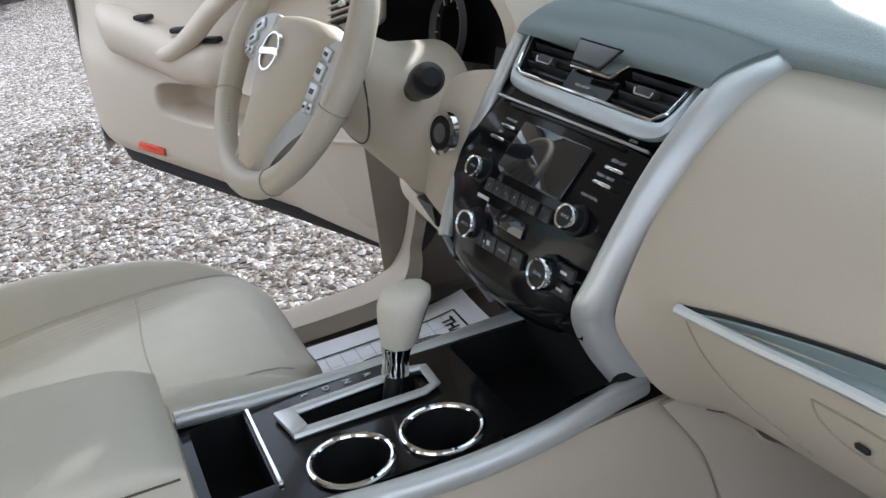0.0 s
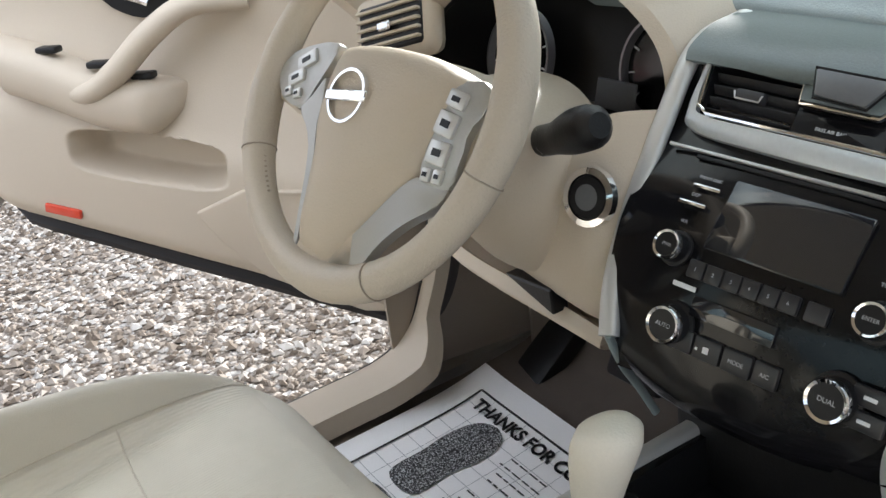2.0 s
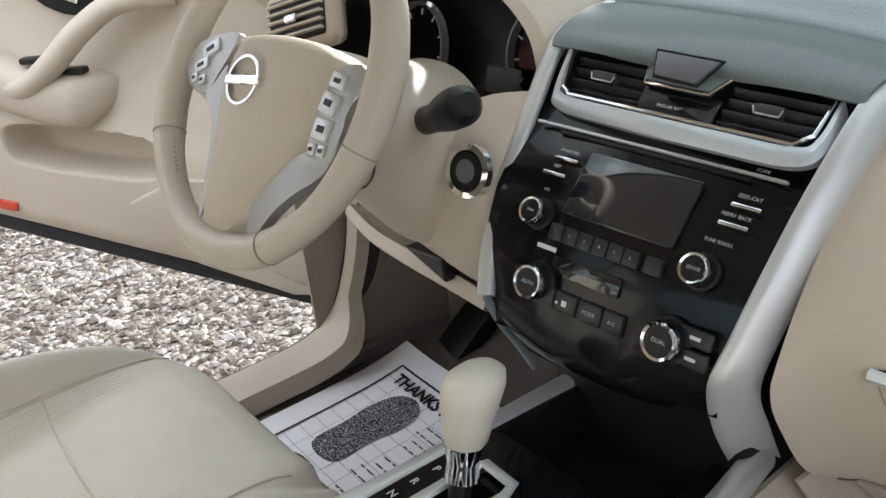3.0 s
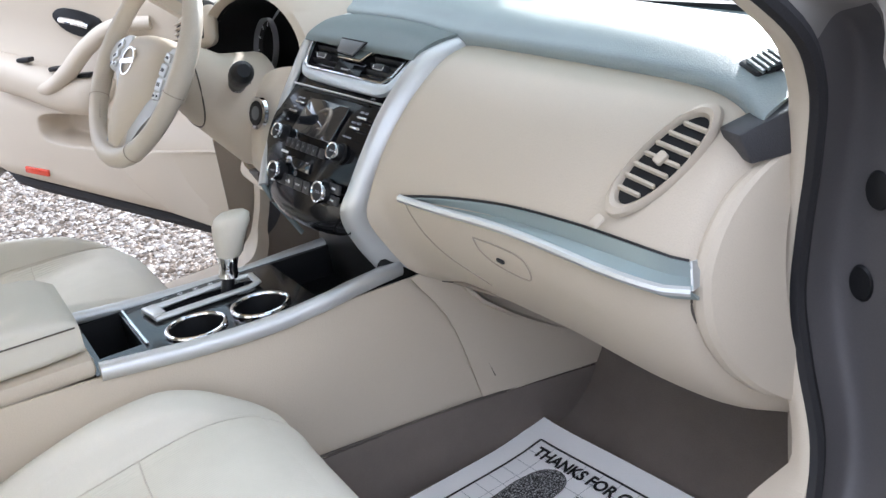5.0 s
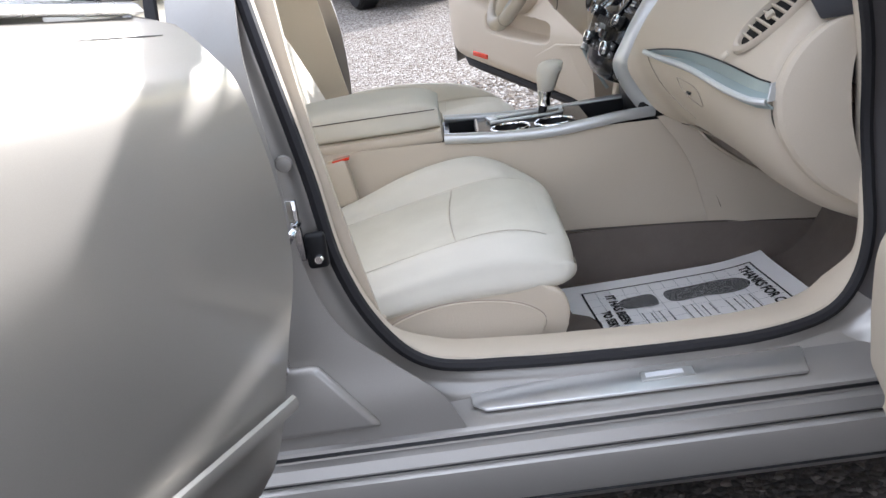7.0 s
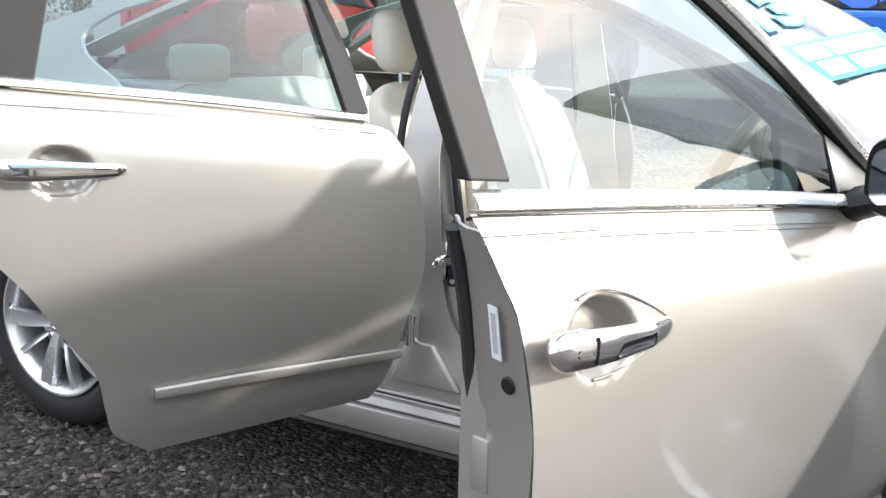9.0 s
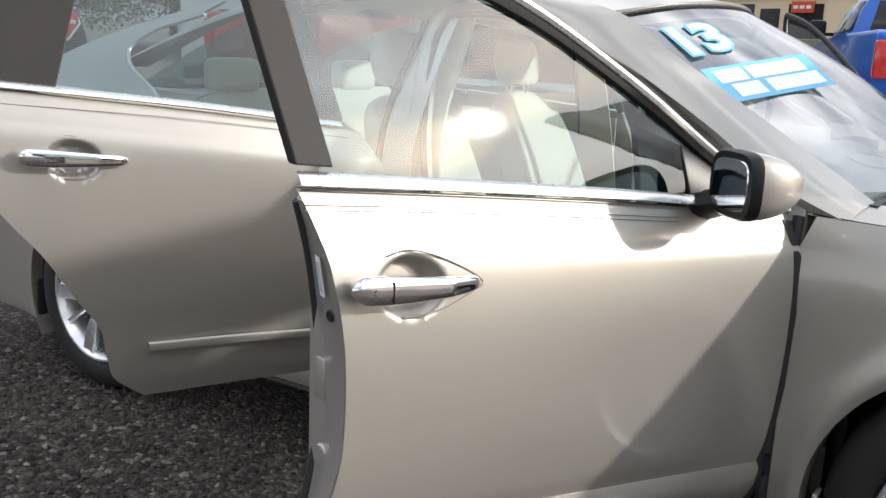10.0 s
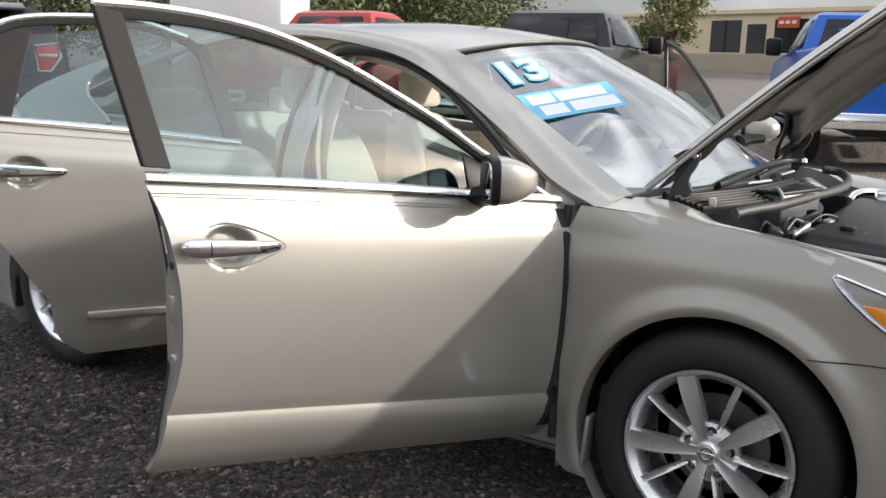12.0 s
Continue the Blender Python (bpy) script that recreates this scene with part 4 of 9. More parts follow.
def jamb_sheet(path):
    """The painted rim outside the seal: flat along the sill and rear post, deep and facing back at the front post."""
    P, s, n = [Vector(p) for p in path], Vector((1, 0, 0)), len(path)
    rows = []
    for i, p in enumerate(P):
        t = P[(i + 1) % n] - P[i - 1]
        t.x = 0
        o = t.normalized().cross(s).normalized()
        f = min(1, max(0, (p.y + 0.76) / 0.14)) * min(1, max(0, (p.z - 0.40) / 0.08)) * min(1, max(0, (1.08 - p.z) / 0.12))
        f = f * f * (3 - 2 * f)
        k = 1 - 0.62 * min(1, max(0, (p.z - 0.98) / 0.10))
        g = 1 - 0.50 * min(1, max(0, (p.z - 0.84) / 0.12)) * f
        rows.append((f, [tuple(p + o * (a[0] + (b[0] - a[0]) * f) * k + s * (a[1] + (b[1] - a[1]) * f) * g) for a, b in zip(JAMB_REAR, JAMB_FRONT)]))
    k = next(i for i in range(n) if rows[i][0] <= 0.55 < rows[(i + 1) % n][0])
    rows = rows[k + 1:] + rows[:k + 1]
    post = [r for f, r in rows if f > 0.55]
    rest = [r for f, r in rows[len(post) - 1:] + rows[:1]]
    post = spline_cols(post, 25)
    return sheet([r[14:] for r in post], bm=sheet(spline_cols(rest, 25))), sheet([r[:15] for r in post])


def trim_sheet(path):
    """The beige cover inside the seal, broad along the sill and narrow up the posts."""
    P, s, n = [Vector(p) for p in path], Vector((1, 0, 0)), len(path)
    rows = []
    for i, p in enumerate(P):
        t = P[(i + 1) % n] - P[i - 1]
        t.x = 0
        o = t.normalized().cross(s).normalized()
        f = min(1, max(0, (0.50 - p.z) / 0.06))
        rows.append([tuple(p - o * a * (0.75 + 0.25 * f) - s * q * (0.35 + 0.65 * f)) for a, q in ((0.006, 0.0), (0.013, 0.004), (0.017, 0.018), (0.016, 0.045), (0.010, 0.080), (-0.02, 0.090))])
    rows.append(rows[0])
    return sheet(rows)


def spline_cols(rows, n):
    return [spline(r, n) for r in rows]


for side in (1, -1):
    def put(bm):
        return bm if side > 0 else left_side(bm)
    rim_sheet, post_sheet = jamb_sheet(ring)
    jamb = part("door_jamb", put(rim_sheet), PAINT_IN, car, "painted metal rim of the door opening")
    part("hinge_post", put(post_sheet), POST_SHADED, jamb, "front post with rubber plugs, its shade painted dark grey")
    part("door_seal", put(tube(ring, 0.0105, 8, True, up=(1, 0, 0))), RUBBER, jamb, "black rubber door seal")
    part("opening_trim", put(trim_sheet(ring)), BEIGE, jamb, "beige trim round the door opening")
    if side > 0:
        part("door_striker", tube(spline([(0.812, -1.470, 0.712), (0.850, -1.472, 0.712), (0.856, -1.480, 0.702), (0.850, -1.488, 0.690), (0.812, -1.492, 0.690)], 16), 0.0055, 8), CHROME, jamb, "bright steel latch striker")
        part("striker_plate", box((0.819, -1.484, 0.702), (0.012, 0.034, 0.095), 0.003), CHROME, jamb)
        part("check_switch", box((0.812, -1.452, 0.666), (0.016, 0.032, 0.056), 0.007, 3), BLACK, jamb, "black door switch with a bolt")
        part("switch_bolt", turned([(0.001, 0.006), (0.006, 0.006), (0.008, 0.0)], frame_at((0.820, -1.450, 0.654), (1, 0, 0)), 12), CHROME, jamb)
        part("jamb_plug", turned([(0.001, 0.003), (0.011, 0.002), (0.013, -0.004)], frame_at((0.806, -1.476, 0.80), (1, 0.1, 0)), 20), PAINT_IN, jamb, "painted round plug")
        for z in (0.705, 0.822):
            part("jamb_plug", turned([(0.001, 0.004), (0.017, 0.003), (0.019, 0)], frame_at((0.718 + (z - 0.7) * 0.2, -0.5215 - (z - 0.705) * 0.065, z), (0.02, -1, 0)) @ Matrix.Diagonal((0.8, 1.2, 1, 1)), 20), BLACK, jamb, "black rubber plug")
        part("scuff_plate", slab([(0.752, -0.722, 0.371), (0.748, -1.262, 0.373), (0.800, -1.258, 0.364), (0.818, -1.238, 0.362), (0.828, -0.735, 0.360)], (0, 0, 0.006), 0.003), SCUFF, jamb, "brushed aluminium sill plate")
        part("scuff_badge", box((0.790, -0.945, 0.3725), (0.024, 0.085, 0.003), 0.001, 1, pose(0, 0, 0, 0, 9, 0)), KEY_PALE, jamb)
        part("badge_bar", box((0.790, -0.950, 0.3745), (0.011, 0.060, 0.002), 0.0005, 1, pose(0, 0, 0, 0, 9, 0)), WHITE_MARK, jamb)
        part("rear_hinge", box((0.868, -1.545, 0.536), (0.03, 0.055, 0.075), 0.006, 2), CHROME, jamb, "steel door hinge")
        part("rear_hinge_pin", turned([(0.001, 0.04), (0.010, 0.04), (0.010, -0.04), (0.001, -0.04)], pose(0.885, -1.53, 0.536), 14), CHROME, jamb)

# middle pillars, with a pressed panel at the foot
for side in (1, -1):
    foot = [[(x, y, z) for y, z, x in row] for row in (
        [(-1.50, 1.34, 0.605), (-1.58, 1.34, 0.60)], [(-1.50, 1.20, 0.70), (-1.60, 1.20, 0.69)], [(-1.50, 1.06, 0.778), (-1.60, 1.06, 0.77)], [(-1.50, 0.95, 0.815), (-1.60, 0.95, 0.81)],
        [(-1.485, 0.80, 0.825), (-1.585, 0.80, 0.83)], [(-1.475, 0.66, 0.828), (-1.60, 0.66, 0.835)], [(-1.44, 0.55, 0.832), (-1.66, 0.55, 0.838)], [(-1.37, 0.48, 0.838), (-1.72, 0.47, 0.842)], [(-1.30, 0.42, 0.848), (-1.80, 0.41, 0.85)], [(-1.27, 0.36, 0.852), (-1.85, 0.36, 0.852)])]
    bm = sheet(spline_grid(foot, 12, 40), 0.004)
    pil = part("middle_pillar", bm if side > 0 else left_side(bm), PAINT_IN, car, "painted pillar between the doors")
    em = slab([(0.838, -1.557, 0.496), (0.838, -1.480, 0.496), (0.846, -1.395, 0.385), (0.846, -1.60, 0.385)], (0.020, 0, 0), 0.010, 4)
    part("pressed_panel", em if side > 0 else left_side(em), PAINT_IN, pil)
    tr = sheet(spline_grid([[(0.56, -1.47, 1.36), (0.55, -1.56, 1.36)], [(0.72, -1.46, 1.05), (0.70, -1.58, 1.05)], [(0.755, -1.43, 0.8), (0.74, -1.6, 0.8)], [(0.75, -1.38, 0.5), (0.74, -1.68, 0.5)]], 6, 12), 0.01)
    part("pillar_trim", tr if side > 0 else left_side(tr), BEIGE, pil, "beige inner pillar cover")
    rs = tube(spline([(0.62, -1.60, 1.33), (0.74, -1.62, 1.12), (0.80, -1.62, 0.95), (0.82, -1.615, 0.75), (0.825, -1.66, 0.60), (0.83, -1.76, 0.46), (0.83, -1.9, 0.42), (0.83, -2.3, 0.43)], 40), 0.010, 8)
    part("rear_door_seal", rs if side > 0 else left_side(rs), RUBBER, pil)

# windscreen pillars and roof edge
A_OUT = [(0.862, -0.36, 0.925), (0.855, -0.52, 0.995), (0.785, -0.71, 1.106), (0.690, -0.984, 1.246), (0.617, -1.268, 1.350), (0.585, -1.66, 1.402), (0.585, -2.05, 1.39), (0.62, -2.45, 1.30), (0.74, -2.85, 1.12)]
A_IN = [(0.70, -0.34, 0.950), (0.68, -0.47, 1.028), (0.655, -0.62, 1.115), (0.625, -0.84, 1.245), (0.592, -1.042, 1.358), (0.53, -1.60, 1.432), (0.53, -2.02, 1.42), (0.56, -2.40, 1.33), (0.64, -2.80, 1.14)]
WS_TOP = [(-0.592, -1.042, 1.358), (-0.35, -0.945, 1.398), (0, -0.90, 1.415), (0.35, -0.945, 1.398), (0.592, -1.042, 1.358)]
WS_BOT = [(-0.70, -0.40, 0.985), (-0.42, -0.275, 0.975), (0, -0.215, 0.97), (0.42, -0.275, 0.975), (0.70, -0.40, 0.985)]
for side in (1, -1):
    bm = sheet(spline_grid([A_OUT, [tuple((np.array(a) * 0.6 + np.array(b) * 0.4) + (0.008, 0, 0.012)) for a, b in zip(A_OUT, A_IN)], A_IN], 50, 9), 0.02)
    part("roof_pillar", bm if side > 0 else mirror_x(bm), PAINT, car, "painted windscreen pillar and roof edge")
    bm = sheet(spline_grid([[(a[0] - 0.07, a[1] - 0.03, a[2] - 0.05) for a in A_OUT[2:6]], [(a[0] - 0.03, a[1] - 0.02, a[2] - 0.055) for a in A_IN[2:6]]], 30, 4), 0.01)
    part("pillar_lining", bm if side > 0 else mirror_x(bm), BEIGE, car, "beige lining of the windscreen pillar")
rr = [[(x, -0.90 - 0.142 * (x / 0.592) ** 2, 1.415 - 0.057 * (x / 0.592) ** 2) for x in np.linspace(-0.592, 0.592, 9)]]
for y, w, c, e in ((-1.25, 0.565, 1.462, 1.395), (-1.6, 0.53, 1.475, 1.432), (-2.02, 0.53, 1.465, 1.42), (-2.30, 0.545, 1.42, 1.36)):
    rr.append([(x, y, c - (c - e) * (x / w) ** 2) for x in np.linspace(-w, w, 9)])
part("roof", sheet(spline_grid(rr, 33, 24), 0.012), PAINT, car, "smooth champagne roof panel")
part("roof_lining", sheet(spline_grid([[(p[0] * 0.97, p[1], p[2] - 0.035) for p in r] for r in rr], 17, 12), 0.004), BEIGE, car, "beige headlining")
ws = spline_grid([WS_TOP, [tuple((np.array(a) + np.array(b)) / 2 + np.array((0, 0.03, 0.03)) * (1 - (a[0] / 0.592) ** 4)) for a, b in zip(WS_TOP, WS_BOT)], WS_BOT], 33, 17)
wso = part("windscreen", sheet(ws), GLASS_WS, car, "large sloping windscreen with sale stickers")
wso.visible_shadow = False
part("windscreen_band", tube(spline(WS_TOP, 30), 0.012, 6, flat=0.4), BLACK, wso)
part("windscreen_seal", tube([ws[j][-1] for j in range(17)], 0.005, 6), BLACK, wso)
part("windscreen_seal", tube([ws[j][0] for j in range(17)], 0.005, 6), BLACK, wso)
# rear glass, boot and rear wings
rg = part("rear_window", sheet(spline_grid([[(x, -2.30, 1.42 - 0.06 * (x / 0.545) ** 2) for x in np.linspace(-0.545, 0.545, 5)], [(x, -2.62, 1.25 - 0.05 * (x / 0.6) ** 2) for x in np.linspace(-0.60, 0.60, 5)], [(x, -2.92, 1.07 - 0.03 * (x / 0.64) ** 2) for x in np.linspace(-0.64, 0.64, 5)]], 17, 12)), GLASS, car, "tinted rear window")
rg.visible_shadow = False
part("boot_lid", sheet(spline_grid([[(x, -2.92, 1.075 - 0.03 * (x / 0.7) ** 2) for x in np.linspace(-0.68, 0.68, 5)], [(x, -3.3, 1.06 - 0.03 * (x / 0.7) ** 2) for x in np.linspace(-0.68, 0.68, 5)], [(x, -3.62, 1.03) for x in np.linspace(-0.66, 0.66, 5)], [(x, -3.74, 0.80) for x in np.linspace(-0.66, 0.66, 5)], [(x, -3.80, 0.42) for x in np.linspace(-0.72, 0.72, 5)], [(x, -3.74, 0.24) for x in np.linspace(-0.72, 0.72, 5)]], 17, 24), 0.004), PAINT, car, "champagne boot lid and tail")


def rear_wing():
    rows = []
    for q in range(11):
        f = (q / 10) ** 1.2
        row = []
        for i in range(49):
            a = math.radians(-32 + 244 * i / 48)
            c, s = math.cos(a), math.sin(a)
            lim = [9.0]
            if c > 1e-6:
                lim.append(0.42 / c)
            if c < -1e-6:
                lim.append(-0.98 / c)
            if s < -1e-6:
                lim.append(-0.13 / s)
            if s > 1e-6:
                lim.append(0.71 / s)
            r = 0.372 + (max(min(lim), 0.373) - 0.372) * f
            y, z = r * c, 0.334 + r * s
            x = 0.902 - 0.5 * max(0, z - 0.86) ** 1.3 - 0.16 * max(0, -y - 0.3) ** 2 + 0.012 * math.exp(-((r - 0.392) / 0.035) ** 2)
            row.append((x, y - 2.776, z))
        rows.append(row)
    return rows


QUARTER_IN = [(0.633, -2.507, 1.332), (0.65, -2.60, 1.305), (0.675, -2.70, 1.275), (0.715, -2.785, 1.215), (0.748, -2.764, 1.169), (0.775, -2.70, 1.13), (0.809, -2.576, 1.081), (0.833, -2.51, 1.05)]
QUARTER_OUT = [(0.60, -2.44, 1.372), (0.635, -2.66, 1.325), (0.68, -2.92, 1.25), (0.735, -3.14, 1.165), (0.79, -3.20, 1.09), (0.83, -3.10, 1.045), (0.842, -2.9, 1.04), (0.844, -2.55, 1.036)]
for side in (1, -1):
    bm = sheet(spline_grid([QUARTER_IN, QUARTER_OUT], 40, 5), 0.008)
    qp = part("rear_pillar", bm if side > 0 else mirror_x(bm), PAINT, car, "painted rear roof pillar beside the rear window")
    bm = tube(spline(QUARTER_IN, 40), 0.0075, 8)
    part("opening_edge", bm if side > 0 else mirror_x(bm), SILVER, qp, "pale edge of the rear door opening")

rw = rear_wing()
for side in (1, -1):
    bm = sheet([[(p[0] - 0.05, p[1], p[2]) for p in rw[0]]] + rw)
    w = part("rear_wing", bm if side > 0 else mirror_x(bm), PAINT, car, "rear wing over the wheel, champagne paint", 30)
    liner = sheet([[(x, -2.776 + 0.385 * math.cos(a), 0.334 + 0.385 * math.sin(a)) for a in (math.radians(-25 + 230 * i / 30) for i in range(31))] for x in (0.885, 0.80, 0.60)])
    sheet([[(0.60, -2.776 + 0.385 * f * math.cos(a), 0.334 + 0.385 * f * math.sin(a)) for a in (math.radians(-25 + 230 * i / 30) for i in range(31))] for f in (1.0, 0.5, 0.05)], bm=liner)
    part("arch_liner", liner if side > 0 else mirror_x(liner), BLACK, w)
    mg = box((0.84, -3.13, 0.26), (0.12, 0.012, 0.16), 0.004)
    part("mud_flap", mg if side > 0 else mirror_x(mg), RUBBER, w, "black rubber mud flap")
    deck = sheet(spline_grid([[(0.83, y, 1.044), (0.76, y, 1.075), (0.66, y, 1.08)] for y in (-2.36, -2.9, -3.3, -3.7)], 6, 10), 0.004)
    part("deck_edge", deck if side > 0 else mirror_x(deck), PAINT, w)

# driver's side: shut rear door
lr = sheet(spline_grid([[(-0.855, y, 1.02 + 0.05 * (-1.5 - y) / 0.9) for y in (-1.60, -2.0, -2.37)], [(-0.90, y, 0.88) for y in (-1.56, -2.0, -2.40)], [(-0.912, y, 0.68) for y in (-1.55, -2.0, -2.40)], [(-0.89, y, 0.40) for y in (-1.57, -2.0, -2.36)], [(-0.87, y, 0.29) for y in (-1.58, -2.0, -2.36)]], 16, 20), 0.02)
lrd = part("rear_driver_door", lr, PAINT, car, "shut rear door in champagne paint")
part("trim_panel", sheet(spline_grid([[(-0.80, y, 1.0) for y in (-1.60, -2.0, -2.37)], [(-0.80, y, 0.6) for y in (-1.60, -2.0, -2.37)], [(-0.80, y, 0.36) for y in (-1.60, -2.0, -2.37)]], 6, 8), 0.01), BEIGE, lrd)
part("window_frame", tube(spline([(-0.85, -1.60, 1.03), (-0.76, -1.64, 1.16), (-0.64, -1.70, 1.33), (-0.60, -1.85, 1.375), (-0.60, -2.15, 1.365), (-0.66, -2.45, 1.27), (-0.80, -2.60, 1.09)], 30), 0.018, 8), BLACK, lrd)
p = part("window_pane", sheet([[(-0.62, -1.72, 1.34), (-0.61, -2.1, 1.36), (-0.66, -2.42, 1.28)], [(-0.84, -1.62, 1.04), (-0.84, -2.1, 1.06), (-0.80, -2.58, 1.09)]]), GLASS, lrd)
p.visible_shadow = False

# ---- bonnet, raised, and the engine bay ----
def hood_point(x, s, lift):
    """s: metres from the hinge line up the raised bonnet; lift: out from its surface."""
    a = radians(39.5)
    return (x, -0.325 + s * math.cos(a) - lift * math.sin(a), 1.0 + s * math.sin(a) + lift * math.cos(a))


def hood_grid(xs, gs, lift):
    """Rows over the bonnet; its rear edge is hollow, with a horn at each corner."""
    grid = []
    for g in gs:
        row = []
        for x in xs:
            s0 = 0.27 * (1 - min(1.0, abs(x) / 0.70) ** 2.2)
            s = s0 + (1.06 - s0) * g
            row.append(hood_point(x * (1 - 0.13 * (s / 1.15) ** 2), s, lift(x, s, g)))
        grid.append(row)
    return grid


def hood_crown(x, s, g):
    return 0.05 * (1 - (x / 0.70) ** 2) + 0.02 * math.sin(s / 1.15 * math.pi) - 0.018 * max(0, abs(x) - 0.60) / 0.1


def hood_lining(x, s, g):
    """Hollow fields between raised ribs, dished towards the rear edge."""
    rib = 0.014 * math.exp(-((abs(x) - 0.56) / 0.035) ** 2) + 0.012 * math.exp(-((abs(x) - 0.20 - 0.10 * g) / 0.03) ** 2) + 0.016 * math.exp(-((g - 0.06) / 0.05) ** 2) + 0.012 * math.exp(-((g - 0.52) / 0.05) ** 2)
    return hood_crown(x, s, g) - 0.024 - rib


XS = [-0.69, -0.675, -0.65, -0.60, -0.5, -0.35, -0.18, 0, 0.18, 0.35, 0.5, 0.60, 0.65, 0.675, 0.69]
hr = hood_grid(XS, np.linspace(0, 1, 9), hood_crown)
hood = part("bonnet", sheet(spline_grid(hr, 61, 30), 0.004), PAINT, car, "raised bonnet with a dark underside")
for k in (0, -1):
    edge = [tuple(Vector(r[k]) + Vector((0.010 if k == 0 else -0.010, 0.006, -0.008))) for r in hr]
    part("bonnet_edge", tube(spline(edge, 30), 0.0095, 8, flat=0.8), PAINT, hood)
part("bonnet_rear_edge", tube(spline([tuple(Vector(p) + Vector((0, 0.006, -0.012))) for p in hr[0][1:-1]], 40), 0.008, 8, flat=0.7), BAY_BLACK, hood, "dark folded rear edge")
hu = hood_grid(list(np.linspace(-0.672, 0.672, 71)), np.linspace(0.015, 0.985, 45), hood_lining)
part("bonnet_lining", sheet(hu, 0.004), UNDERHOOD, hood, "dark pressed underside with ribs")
for side in (1, -1):
    x = 0.665 * side
    arm = [(-0.228, 1.095), (-0.180, 1.112), (-0.160, 1.098), (-0.166, 1.072), (-0.176, 1.052), (-0.192, 1.026), (-0.188, 1.008), (-0.176, 0.994), (-0.196, 0.966), (-0.215, 0.940), (-0.250, 0.950), (-0.246, 0.975), (-0.232, 1.002), (-0.228, 1.05)]
    hb = slab([(x, y, z) for y, z in spline(arm, 34, True)], (-0.012 * side, 0, 0), 0.003)
    arm_ob = part("bonnet_hinge", hb, HINGE_GREY, hood, "broad pressed steel hinge arm")
    for y, z in ((-0.172, 1.092), (-0.205, 1.088)):
        part("hinge_bolt", turned([(0.001, 0.010), (0.007, 0.010), (0.009, 0.0)], frame_at((x + 0.001 * side, y, z), (side, 0, 0)), 10), CHROME, arm_ob)
    part("hinge_flange", slab([(x, -0.235, 1.082), (x, -0.150, 1.128), (x - 0.05 * side, -0.140, 1.136), (x - 0.05 * side, -0.225, 1.09)], (0, -0.004, 0.006), 0.002), HINGE_GREY, arm_ob)

bay = part("engine_bay", sheet(spline_grid([[(x, y, z) for x, z in ((-0.72, 0.86), (-0.66, 0.70), (-0.3, 0.62), (0.3, 0.62), (0.66, 0.70), (0.72, 0.86))] for y in (-0.20, 0.1, 0.5, 0.80)], 20, 10), 0.004), BAY_BLACK, car, "crowded dark engine bay with hoses")
part("cowl_cover", sheet(spline_grid([[(x, -0.385 + 0.18 * (1 - (x / 0.7) ** 2) + dy, z) for x in (-0.70, -0.35, 0, 0.35, 0.70)] for dy, z in ((-0.01, 0.962), (0.03, 0.950), (0.07, 0.935), (0.10, 0.90), (0.22, 0.86))], 30, 14), 0.004), BAY_BLACK, bay, "black plastic cowl under the windscreen")
# long slats of the cowl grille
for k in range(6):
    dy, dz = 0.0165 * k, -0.0045 * k
    slat = spline([(0.695, -0.215 + dy, 0.972 + dz), (0.60, -0.165 + dy, 0.976 + dz), (0.42, -0.118 + dy, 0.975 + dz), (0.20, -0.088 + dy, 0.974 + dz), (-0.06, -0.078 + dy, 0.972 + dz)], 20)
    part("cowl_slat", tube(slat, 0.0058, 6, flat=1.5, square=True), BAY_BLACK if k in (0, 3) else BAY_BLACK, bay)
part("cowl_lip", tube(spline([(0.66, -0.255, 0.968), (0.42, -0.205, 0.972), (0.10, -0.165, 0.972), (-0.3, -0.19, 0.972)], 24), 0.010, 8, flat=1.6), BAY_BLACK, bay, "glossy edge of the cowl")
part("cowl_clip", box((0.655, -0.118, 0.968), (0.026, 0.020, 0.024), 0.003, 2, pose(0, 0, 0, 0, 0, 20)), WHITE_MARK_DULL, bay, "pale plastic clip")
part("fuse_box", box((0.26, -0.008, 0.930), (0.24, 0.085, 0.085), 0.010, 2, pose(0, 0, 0, 0, 0, -14)), DISPLAY, bay, "dark grey fuse box")
part("fuse_box_lid", box((0.26, -0.008, 0.977), (0.25, 0.095, 0.012), 0.005, 2, pose(0, 0, 0, 0, 0, -14)), BAY_BLACK, bay)
part("fuse_box_latch", tube(spline([(0.40, -0.035, 0.986), (0.402, -0.012, 0.994), (0.405, 0.004, 0.98), (0.405, 0.012, 0.95)], 12), 0.005, 6), KEY_PALE, bay)
part("air_hose", tube(spline([(0.675, -0.050, 0.944), (0.58, -0.022, 0.949), (0.45, 0.012, 0.951), (0.215, 0.040, 0.954), (-0.02, 0.062, 0.954), (-0.20, 0.066, 0.958), (-0.33, 0.045, 0.968), (-0.385, 0.005, 0.984), (-0.36, -0.045, 0.992)], 60), [0.0145 + 0.0012 * (i % 3 == 0) for i in range(60)], 12), HOSE_GREY, bay, "thick dark grey curved hose")
for pts, r in (([(0.40, -0.185, 0.985), (0.30, -0.178, 0.991), (-0.02, -0.200, 0.996), (-0.48, -0.232, 0.996), (-0.62, -0.168, 0.992)], 0.0095), ([(0.09, -0.156, 0.984), (-0.10, -0.160, 0.992), (-0.38, -0.172, 0.992)], 0.010)):
    part("wiper_arm", tube(spline(pts, 24), r, 8, flat=1.3), BAY_BLACK, bay, "black wiper arm")
